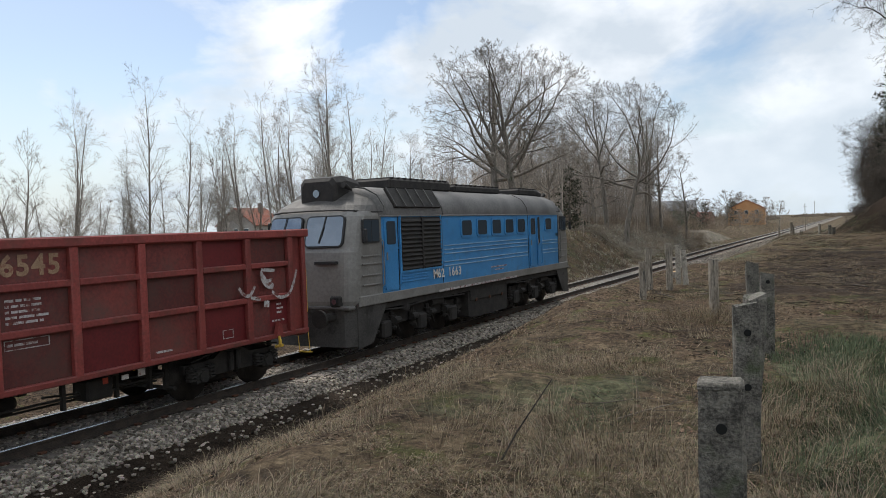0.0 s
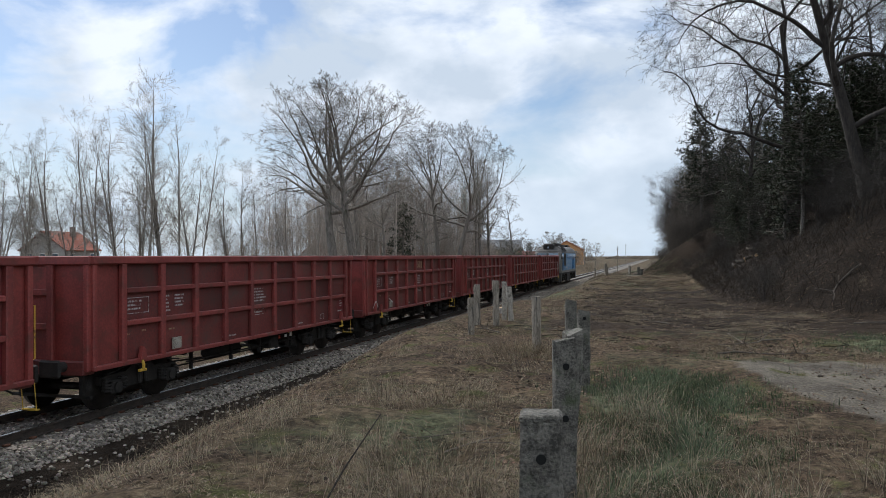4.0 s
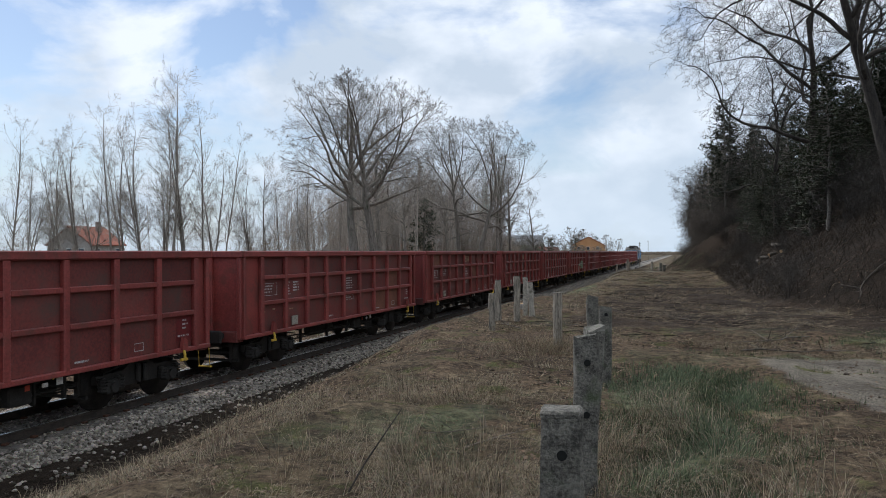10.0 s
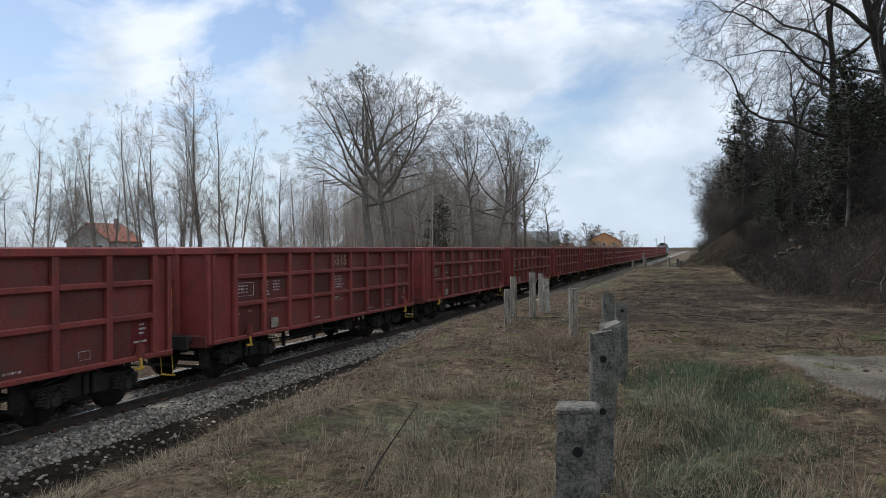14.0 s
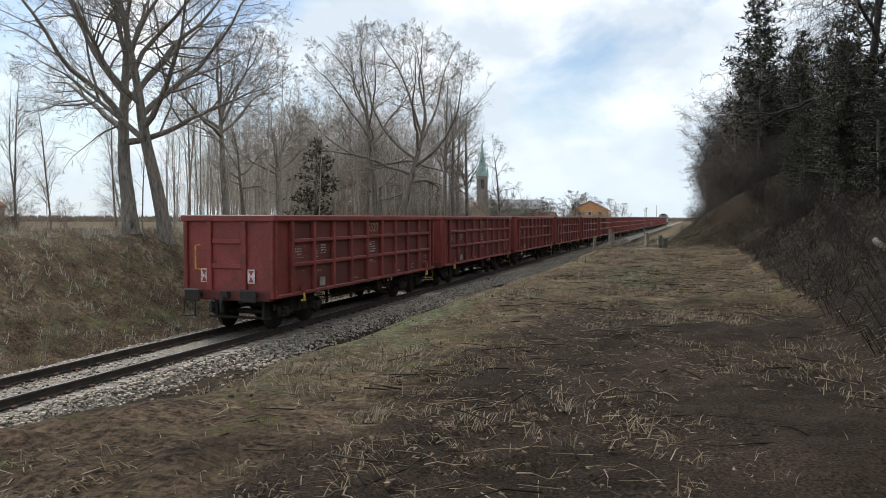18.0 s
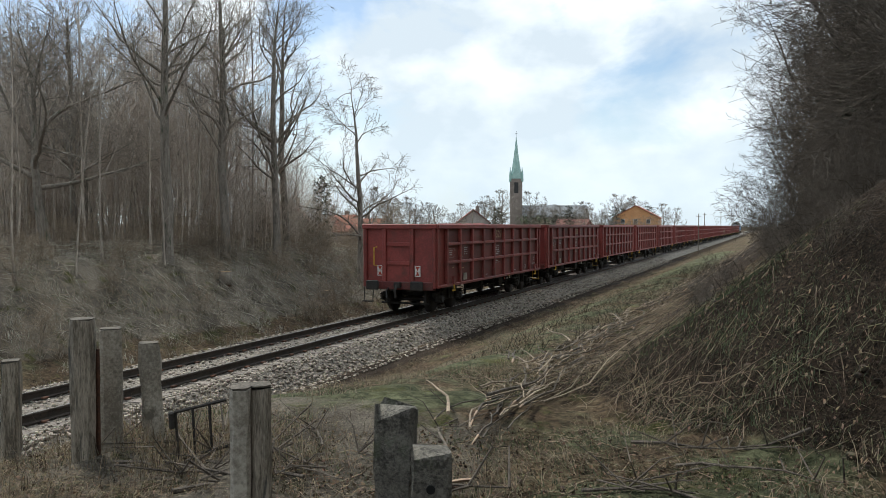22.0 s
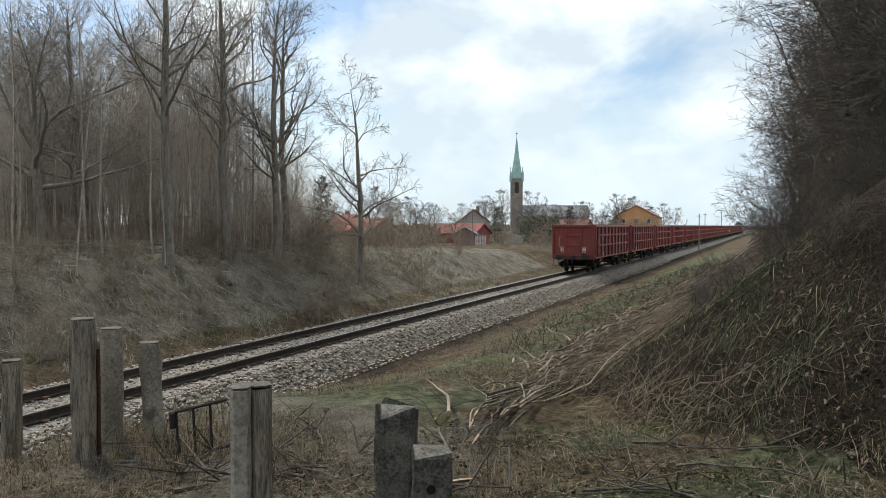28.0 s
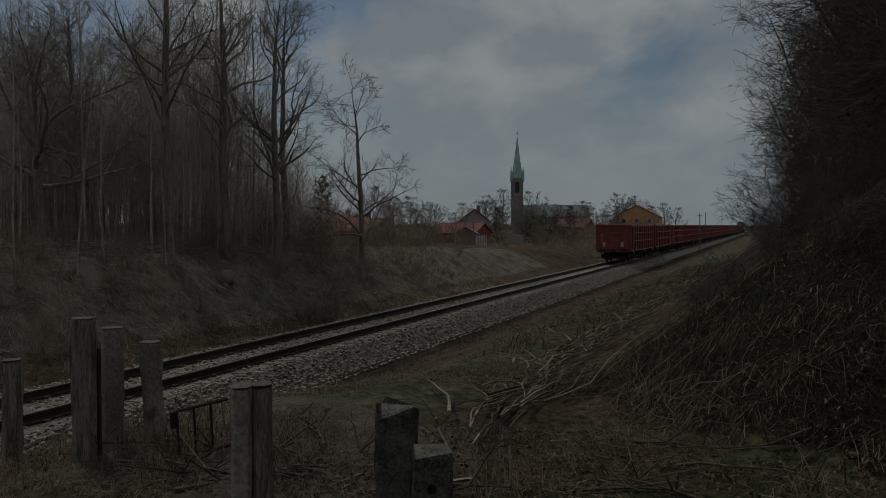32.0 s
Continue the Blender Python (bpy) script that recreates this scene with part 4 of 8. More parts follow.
def train_tail_plate(w, L=6.42):
    for x in (-0.78, 0.72):
        p = part("tail_plate", Geo().box(x - 0.11, x + 0.11, -L - 0.055, -L - 0.035, 1.36, 1.74), M_WHITE, w, "white tail board with red triangles")
        g = Geo().prism([(x - 0.08, 1.71), (x + 0.08, 1.71), (x, 1.56)], "y", -L - 0.059, -L - 0.055).prism([(x - 0.08, 1.39), (x + 0.08, 1.39), (x, 1.54)], "y", -L - 0.059, -L - 0.055)
        part("triangle_marks", g, M_ORANGE, p, "red triangles")


def rounded(g, w, h, r, t, m):
    """A slab with rounded corners: w along x, h along z, t thick along y."""
    pts = []
    for cx_, cz_, a0 in ((w / 2 - r, h / 2 - r, 0), (-w / 2 + r, h / 2 - r, 90), (-w / 2 + r, -h / 2 + r, 180), (w / 2 - r, -h / 2 + r, 270)):
        for k in range(5):
            a = radians(a0 + 22.5 * k)
            pts.append((cx_ + r * math.cos(a), cz_ + r * math.sin(a)))
    n = len(pts)
    vs = [tuple(m @ Vector((a, -t / 2, b))) for a, b in pts] + [tuple(m @ Vector((a, t / 2, b))) for a, b in pts]
    g.add(vs, [tuple(range(n)), tuple(range(2 * n - 1, n - 1, -1))] + [(i, i + n, (i + 1) % n + n, (i + 1) % n) for i in range(n)])
    return g


def loco():
    lo = thing("diesel_locomotive", "grey and blue heavy diesel locomotive with two cabs, grimy roof", "locomotive")
    HL, W, EAVE = 7.95, 1.46, 3.52

    def section(y, hw, z0, zs, zr):
        """Right half from the bottom up over the roof, then mirrored."""
        pts = [(hw, z0), (hw, (z0 + zs) / 2), (hw, zs), (hw * 0.975, zs + (zr - zs) * 0.3), (hw * 0.85, zs + (zr - zs) * 0.66), (hw * 0.6, zs + (zr - zs) * 0.9), (hw * 0.25, zr), (-hw * 0.25, zr), (-hw * 0.6, zs + (zr - zs) * 0.9), (-hw * 0.85, zs + (zr - zs) * 0.66), (-hw * 0.975, zs + (zr - zs) * 0.3), (-hw, zs), (-hw, (z0 + zs) / 2), (-hw, z0)]
        return [(a, y, b) for a, b in pts]

    for s in (-1, 1):
        part("side_wall", Geo().box(s * W - 0.03, s * W + 0.03, -6.5, 6.5, 1.5, EAVE), M_BLUE, lo, "bright blue side wall")
    roof = [section(y, W + 0.034, EAVE - 0.04, EAVE, zr) for y, zr in ((-6.6, 4.28), (-5.5, 4.32), (0, 4.32), (5.5, 4.32), (6.6, 4.28))]
    part("roof", Geo().loft(roof), M_ROOF, lo, "grimy grey curved roof", True)
    for q in (-1, 1):
        part("gutter", Geo().box(q * (W + 0.045) - 0.02, q * (W + 0.045) + 0.02, -6.6, 6.6, EAVE - 0.05, EAVE - 0.01, 0.008), M_GREY, lo, "thin roof gutter")
    for s in (-1, 1):
        # cab: plan outlines stacked upwards, round at the corners
        rings = []
        for z, d, hw, r in ((1.3, 0.03, 1.42, 0.32), (1.42, 0.0, 1.46, 0.34), (2.2, 0.02, 1.485, 0.36), (2.62, 0.06, 1.49, 0.38), (2.74, 0.12, 1.49, 0.4), (3.5, 0.34, 1.485, 0.46), (3.62, 0.4, 1.46, 0.5), (3.78, 0.56, 1.4, 0.55), (3.96, 0.82, 1.24, 0.6), (4.12, 1.15, 1.0, 0.6), (4.24, 1.5, 0.72, 0.5), (4.29, 1.7, 0.4, 0.3)):
            ring = [(hw, s * 6.2), (hw, s * (HL - d - r - 0.3))]
            for k in range(6):
                a = radians(90 * k / 5)
                ring.append((hw - r + r * math.cos(a), s * (HL - d - r - 0.08 + (r + 0.0) * math.sin(a))))
            ring.append((0.0, s * (HL - d)))
            ring = ring + [(-x, y) for x, y in reversed(ring[:-1])]
            rings.append([(x, y, z) for x, y in ring])
        part("cab", Geo().loft(rings[:7]), M_GREY, lo, "grey painted cab")
        part("cab_roof", Geo().loft(rings[6:]), M_SOOT, lo, "sooty grey cab roof")
        cab_y = s * HL
        part("brow_seam", Geo().tube([(1.47, s * 6.4, 3.6), (1.46, s * (HL - 1.1), 3.6), (1.3, s * (HL - 0.6), 3.63), (0.9, s * (HL - 0.44), 3.66), (0, s * (HL - 0.38), 3.67), (-0.9, s * (HL - 0.44), 3.66), (-1.3, s * (HL - 0.6), 3.63), (-1.46, s * (HL - 1.1), 3.6), (-1.47, s * 6.4, 3.6)], 0.022, 6), M_DARK, lo, "dark rain strip under the roof edge")
        for x in (-1, 1):
            tilt = Matrix.Translation((x * 0.62, s * (HL - 0.265), 3.13)) @ Matrix.Rotation(radians(-s * x * 4.5), 4, "Z") @ Matrix.Rotation(radians(s * 15.5), 4, "X")
            part("window_rubber", rounded(Geo(), 1.11, 0.81, 0.13, 0.1, tilt), M_BLACKP, lo, "black window rubber")
            part("windscreen", rounded(Geo(), 1.04, 0.74, 0.1, 0.116, tilt), M_SCREEN, lo, "windscreen reflecting the sky")
            part("wiper", Geo().tube([tilt @ Vector((0.02, s * 0.075, 0.4)), tilt @ Vector((-0.06, s * 0.08, -0.12))], 0.013, 5).tube([tilt @ Vector((-0.02, s * 0.08, 0.1)), tilt @ Vector((-0.12, s * 0.08, -0.3))], 0.016, 5), M_BLACKP, lo)
        # headlamp housing on the cab roof
        rings = []
        for d, hw, z0, z1 in ((0.78, 0.5, 3.86, 4.42), (0.86, 0.58, 3.84, 4.52), (1.3, 0.6, 3.9, 4.58), (1.95, 0.52, 4.1, 4.5), (2.05, 0.46, 4.15, 4.42)):
            y = s * (HL - d)
            rings.append([(hw, y, z0), (hw, y, z1 - 0.14), (hw * 0.78, y, z1), (-hw * 0.78, y, z1), (-hw, y, z1 - 0.14), (-hw, y, z0)])
        hous = part("headlamp_housing", Geo().loft(rings), M_DARK, lo, "sooty headlamp box on the cab roof")
        part("headlamp", Geo().tube([(0.0, s * (HL - 0.8), 4.12), (0.0, s * (HL - 0.74), 4.12)], [0.11, 0.1], 18), M_SCREEN, hous, "round headlamp glass")
        part("air_horn", Geo().tube([(0.72, s * (HL - 1.3), 4.2), (0.72, s * (HL - 0.95), 4.32)], [0.03, 0.09], 10), M_DARK, lo, "black air horn")
        for x in (-1.02, 1.02):
            lamp = part("marker_lamp", Geo().box(x - 0.16, x + 0.16, cab_y - s * 0.1 - 0.12, cab_y - s * 0.1 + 0.12, 1.3, 1.56, 0.04), M_DARK, lo, "dark marker lamp box")
            part("lamp_glass", Geo().tube([(x, cab_y + s * 0.02, 1.43), (x, cab_y + s * 0.04, 1.43)], 0.07, 12), M_SCREEN, lamp, "small round lamp glass")
        part("nose_beam", Geo().box(-1.44, 1.44, min(cab_y - s * 0.3, cab_y - s * 0.02), max(cab_y - s * 0.3, cab_y - s * 0.02), 1.22, 1.32, 0.03), M_ROOF, lo)
        g = Geo().loft([[(hw, cab_y - s * d, z) for hw, d in ((1.44, 0.75), (1.42, 0.35), (1.2, 0.12), (0, 0.05), (-1.2, 0.12), (-1.42, 0.35), (-1.44, 0.75))] for z in (0.3, 0.8, 1.24)])
        part("apron", g, M_APRON, lo, "grimy dark grey front apron")
        for q in (-1, 1):
            g = Geo().prism([(cab_y - s * 0.34, 0.24), (cab_y - s * 0.34, 1.36), (cab_y - s * 1.75, 1.36), (cab_y - s * 0.95, 0.3)], "x", q * 1.43 - 0.02, q * 1.43 + 0.02)
            part("skirt", g, M_APRON, lo, "sloping grimy grey skirt plate")
            g = Geo().tube([(q * 0.875, cab_y - s * 0.1, 1.05), (q * 0.875, cab_y + s * 0.38, 1.05)], 0.11, 12).tube([(q * 0.875, cab_y + s * 0.38, 1.05), (q * 0.875, cab_y + s * 0.46, 1.05)], 0.22, 16)
            part("buffer", g, M_DARK, lo, "black round buffer")
            xo = q * (W + 0.04)
            # cab side window, mirror, pale beads
            win = part("cab_window", rounded(Geo(), 0.72, 0.6, 0.05, 0.05, Matrix.Translation((xo, s * 7.0, 3.12)) @ Matrix.Rotation(radians(90), 4, "Z")), M_BLACKP, lo, "dark cab side window")
            for d in (-0.17, 0.17):
                part("pane", rounded(Geo(), 0.31, 0.53, 0.03, 0.062, Matrix.Translation((xo, s * 7.0 + d, 3.12)) @ Matrix.Rotation(radians(90), 4, "Z")), M_GLASS, win)
            part("mirror", Geo().tube([(xo, s * 7.42, 3.2), (xo + q * 0.16, s * 7.46, 3.16)], 0.012, 5).box(xo + q * 0.16 - 0.05, xo + q * 0.16 + 0.05, s * 7.46 - 0.03, s * 7.46 + 0.03, 2.86, 3.18, 0.02), M_BLACKP, lo, "black rear-view mirror")
            for z in (1.78, 2.02, 2.3, 2.5):
                part("bead", Geo().box(xo - 0.018, xo + 0.018, min(s * 6.6, s * 7.42), max(s * 6.6, s * 7.42), z - 0.018, z + 0.018, 0.006), M_GREY, lo, "raised bead on the cab side")
            part("handrail", Geo().tube([(xo, s * 6.55, 1.7), (xo + q * 0.07, s * 6.55, 1.75), (xo + q * 0.07, s * 6.55, 2.85), (xo, s * 6.55, 2.9)], 0.016, 6), M_GREY, lo)
        part("name_bar", Geo().box(0.45, 1.08, min(cab_y - s * 0.1, cab_y + s * 0.012), max(cab_y - s * 0.1, cab_y + s * 0.012), 2.34, 2.41, 0.0), M_BLACKP, lo, "dark painted operator mark")
    # side details, both sides
    for q in (-1, 1):
        xo = q * (W + 0.03)
        side = Matrix.Rotation(radians(90), 4, "Z")

        def window(y, z, w, h, label, parent=None):
            fr = part("window_frame", rounded(Geo(), w + 0.14, h + 0.14, 0.11, 0.07, Matrix.Translation((xo, y, z)) @ side), M_BLUE, parent or lo)
            part("window", rounded(Geo(), w, h, 0.08, 0.09, Matrix.Translation((xo, y, z)) @ side), M_GLASS, fr, label)

        for yd in (-6.1, 3.72, 4.28):
            wd = 0.62 if yd != 4.28 else 0.3
            door = part("door", rounded(Geo(), wd, 1.86, 0.07, 0.07, Matrix.Translation((xo, yd, 2.5)) @ side), M_BLUE, lo, "blue body door")
            part("window", rounded(Geo(), wd - 0.2 if wd > 0.5 else 0.2, 0.6 if wd > 0.5 else 1.0, 0.06, 0.09, Matrix.Translation((xo, yd, 3.05 if wd > 0.5 else 2.9)) @ side), M_GLASS, door, "dark door window")
            part("door_handle", Geo().tube([(xo + q * 0.06, yd - wd * 0.4, 2.35), (xo + q * 0.06, yd - wd * 0.4, 2.55)], 0.02, 6), M_GREY, door)
            for d in (-0.5, 0.5):
                part("handrail", Geo().tube([(xo, yd + d * (wd + 0.12), 1.62), (xo + q * 0.07, yd + d * (wd + 0.12), 1.66), (xo + q * 0.07, yd + d * (wd + 0.12), 2.6), (xo, yd + d * (wd + 0.12), 2.64)], 0.016, 6), M_BLUE, door)
        grille = part("radiator_grille", Geo().box(xo - 0.02, xo + 0.02, -5.62, -3.44, 2.02, 3.45), M_BLACKP, lo, "black louvred radiator grille")
        part("grille_frame", Geo().box(xo - 0.05, xo + 0.05, -5.68, -5.62, 1.96, 3.5).box(xo - 0.05, xo + 0.05, -3.44, -3.38, 1.96, 3.5).box(xo - 0.05, xo + 0.05, -5.62, -3.44, 1.96, 2.02), M_BLUE, grille)
        for k in range(12):
            z = 2.08 + k * 0.116
            part("louvre", Geo().add([(xo + q * 0.02, -5.6, z + 0.05), (xo + q * 0.02, -3.46, z + 0.05), (xo + q * 0.075, -3.46, z - 0.02), (xo + q * 0.075, -5.6, z - 0.02), (xo + q * 0.02, -5.6, z + 0.035), (xo + q * 0.02, -3.46, z + 0.035), (xo + q * 0.07, -3.46, z - 0.035), (xo + q * 0.07, -5.6, z - 0.035)], [(0, 1, 2, 3), (4, 7, 6, 5), (2, 1, 5, 6), (3, 2, 6, 7), (0, 3, 7, 4), (0, 4, 5, 1)]), M_DARK, grille)
        part("grille_bar", Geo().box(xo - 0.085, xo + 0.085, -4.56, -4.48, 2.02, 3.45), M_DARK, grille)
        for yw in (-1.73, -0.62, 0.48, 1.56, 2.61):
            window(yw, 3.1, 0.64, 0.46, "small dark body window")
        window(5.33, 3.12, 0.6, 0.42, "small dark body window")
        for z in (2.0, 2.12, 2.36, 2.48, 2.6):
            part("bead", Geo().box(xo - 0.02, xo + 0.02, -3.2, 3.2, z - 0.016, z + 0.016, 0.006), M_PALEBLUE, lo, "pale raised bead along the side")
        for z in (2.0, 2.12, 2.36, 2.48):
            part("bead", Geo().box(xo - 0.02, xo + 0.02, 4.6, 6.4, z - 0.016, z + 0.016, 0.006), M_PALEBLUE, lo, "pale raised bead along the side")
        for z in (1.72, 1.8, 1.88):
            part("bead", Geo().box(xo - 0.02, xo + 0.02, -5.6, -4.2, z - 0.012, z + 0.012, 0.004), M_BLUE, lo)
        for yy in (-5.72, -3.3, 3.3, 6.46):
            part("panel_seam", Geo().box(xo - 0.012, xo + 0.012, yy - 0.012, yy + 0.012, 1.52, EAVE - 0.05), M_DARK, lo)
        part("frame_beam", Geo().box(min(q * 1.4, q * 1.5), max(q * 1.4, q * 1.5), -7.55, 7.55, 1.26, 1.52, 0.02), M_GREY, lo, "grey frame beam")
        part("scuffed_edge", Geo().box(min(q * 1.5, q * 1.508), max(q * 1.5, q * 1.508), -3.6, 2.2, 1.27, 1.33), M_CHALK, lo, "pale scuffs along the beam")
        part("fuel_tank", Geo().prism([(-1.5, 0.32), (-1.5, 1.2), (1.5, 1.2), (1.5, 0.32), (1.3, 0.24), (-1.3, 0.24)], "x", min(q * 0.5, q * 1.36), max(q * 0.5, q * 1.36)), M_DARK, lo, "black fuel and battery box")
        part("box_lid", Geo().box(q * 1.37 - 0.03, q * 1.37 + 0.03, -1.4, 1.4, 0.78, 1.12, 0.01), M_DARK, lo)
        for yy in (-1.0, 0.0, 1.0):
            part("box_latch", Geo().box(q * 1.4 - 0.02, q * 1.4 + 0.02, yy - 0.05, yy + 0.05, 0.74, 0.84, 0.01), M_RUST, lo)
    for n_, ch in enumerate("M62 1663"):
        if ch != " ":
            letters("painted_character", ch, 0.36, M_WHITE, lo, pose(W + 0.062, -3.05 + (n_ - 3.5) * 0.215, 1.8, 90, 0, 90), "white painted character of the class number", 0.01)
    part("data_lines", Geo().box(W + 0.03, W + 0.036, 0.0, 1.3, 1.74, 1.78).box(W + 0.03, W + 0.036, 0.3, 1.0, 1.64, 1.68), M_CHALK, lo, "tiny pale data lines")
    # roof fittings
    for a, b, zt in ((-4.8, -1.2, 4.58), (-0.9, 2.6, 4.5), (4.4, 6.2, 4.52)):
        hatch = part("roof_hatch", Geo().box(-0.72, 0.72, a, b, 4.26, zt, 0.06), M_DARK, lo, "black ribbed roof hatch")
        for k in range(int((b - a) / 0.35)):
            part("hatch_rib", Geo().box(-0.76, 0.76, a + 0.1 + k * 0.35, a + 0.16 + k * 0.35, zt - 0.02, zt + 0.03), M_DARK, hatch)
    for q in (-1, 1):
        m_ = Matrix.Translation((q * 1.34, -4.6, 3.97)) @ Matrix.Rotation(radians(q * 58), 4, "Y")
        g = Geo().box(-0.3, 0.3, -1.25, 1.25, -0.02, 0.04, 0.0, m_)
        gr = part("roof_grille", g, M_DARK, lo, "dark shutters in the roof edge")
        for k in range(6):
            part("roof_grille_bar", Geo().box(-0.3, 0.3, -1.22 + k * 0.488 - 0.02, -1.22 + k * 0.488 + 0.02, 0.04, 0.07, 0.0, m_), M_SOOT, gr)
    for y in (-3.2, 3.3, -6.3):
        part("roof_seam", Geo().loft([section(yy, W + 0.048, EAVE - 0.04, EAVE, 4.335) for yy in (y - 0.03, y + 0.03)]), M_SOOT, lo)
    part("floor", Geo().box(-1.4, 1.4, -7.6, 7.6, 1.1, 1.35), M_DARK, lo)
    for yb in (-4.3, 4.3):
        g = Geo()
        for q in (-1, 1):
            g.prism([(yb - 2.7, 0.6), (yb - 2.7, 0.85), (yb - 1.0, 1.0), (yb + 1.0, 1.0), (yb + 2.7, 0.85), (yb + 2.7, 0.6)], "x", q * 1.1 - 0.07, q * 1.1 + 0.07)
            for k in (-1.85, 0, 1.85):
                g.box(q * 1.22 - 0.14, q * 1.22 + 0.14, yb + k - 0.22, yb + k + 0.22, 0.3, 0.75, 0.05)
                for d in (-0.42, 0.42):
                    for c in range(4):
                        g.tube([(q * 1.22, yb + k + d, 0.5 + c * 0.1), (q * 1.22, yb + k + d, 0.55 + c * 0.1)], 0.12, 8)
                    g.tube([(q * 1.22, yb + k + d, 0.45), (q * 1.22, yb + k + d, 0.95)], 0.07, 6)
            for d in (-1.4, -0.5, 0.5, 1.4):
                g.tube([(q * 1.34, yb + d - 0.12, 0.72), (q * 1.34, yb + d + 0.14, 0.72)], 0.09, 8)
                g.tube([(q * 1.3, yb + d, 0.72), (q * 1.3, yb + d + 0.2, 0.38)], 0.03, 6)
            g.tube([(q * 1.38, yb - 2.6, 1.1), (q * 1.38, yb - 1.2, 1.02), (q * 1.38, yb + 0.4, 1.1), (q * 1.38, yb + 2.5, 1.04)], 0.025, 6)
            g.tube([(q * 1.3, yb - 0.95, 0.95), (q * 1.3, yb - 0.95, 1.1)], 0.16, 10).tube([(q * 1.2, yb + 0.6, 0.98), (q * 1.2, yb + 1.3, 0.98)], 0.13, 10)
        b = part("bogie", g, M_DARK, lo, "grimy three-axle bogie with coil springs")
        for k in (-1.85, 0, 1.85):
            wheelset(b, yb + k, 0.525)
    return lo


M_SPRAYG = mat("green_spray", (0.05, 0.15, 0.04), (0.1, 0.22, 0.07), 0.6, big=2, fine=40, bump=0.03)


def ribbon(pts, w, xo, g):
    """A flat stroke of paint along a line in the side's plane."""
    fine = []
    for a, b in zip(pts[:-1], pts[1:]):
        for k in range(4):
            t = k / 4
            fine.append((a[0] + (b[0] - a[0]) * t, a[1] + (b[1] - a[1]) * t))
    fine.append(pts[-1])
    for _ in range(2):
        fine = [fine[0]] + [((fine[i - 1][0] + 2 * fine[i][0] + fine[i + 1][0]) / 4, (fine[i - 1][1] + 2 * fine[i][1] + fine[i + 1][1]) / 4) for i in range(1, len(fine) - 1)] + [fine[-1]]
    n = len(fine)
    vs = []
    for i, p in enumerate(fine):
        a, b = fine[max(0, i - 1)], fine[min(n - 1, i + 1)]
        dx, dz = b[0] - a[0], b[1] - a[1]
        ln = math.hypot(dx, dz) + 1e-9
        k = w * (0.75 if i in (0, n - 1) else 1)
        vs += [(xo, p[0] - dz / ln * k, p[1] + dx / ln * k), (xo, p[0] + dz / ln * k, p[1] - dx / ln * k)]
    g.add(vs, [(2 * i, 2 * i + 1, 2 * i + 3, 2 * i + 2) for i in range(n - 1)])


def spray(w, inner, outline, width, strokes):
    """Sprayed lettering over the ribs of one side."""
    for k, st in enumerate(strokes):
        if outline:
            g = Geo()
            ribbon(st, width + 0.035, HALF + 0.088 + 0.0006 * k, g)
            part("sprayed_outline", g, outline, w, "white sprayed outline")
        g = Geo()
        ribbon(st, width, HALF + 0.098 + 0.0006 * k, g)
        part("sprayed_stroke", g, inner, w, "sprayed stroke of paint")


def repaint(w, cells, material):
    """Other paint on single panels, by bay and row."""
    for o in w.children_recursive:
        if o.name.split(".")[0] == "panel":
            me = o.data
            y = sum(v.co.y for v in me.vertices) / len(me.vertices)
            z = sum(v.co.z for v in me.vertices) / len(me.vertices)
            cell = (int((y - RIB0) / BAY), 0 if z < 1.7 else 1 if z < 2.3 else 2)
            if cell in cells:
                o.material_slots[0].link = "OBJECT"
                o.material_slots[0].material = material


NUMBERS = {1: "6545", 2: "6509", 3: "5531", 4: "5502", 8: "6506", 9: "6553", 10: "5530", 11: "5554", 14: "6518", 15: "6505", 16: "5555", 17: "5515", 19: "5503", 20: "6527"}
WAGONS = []


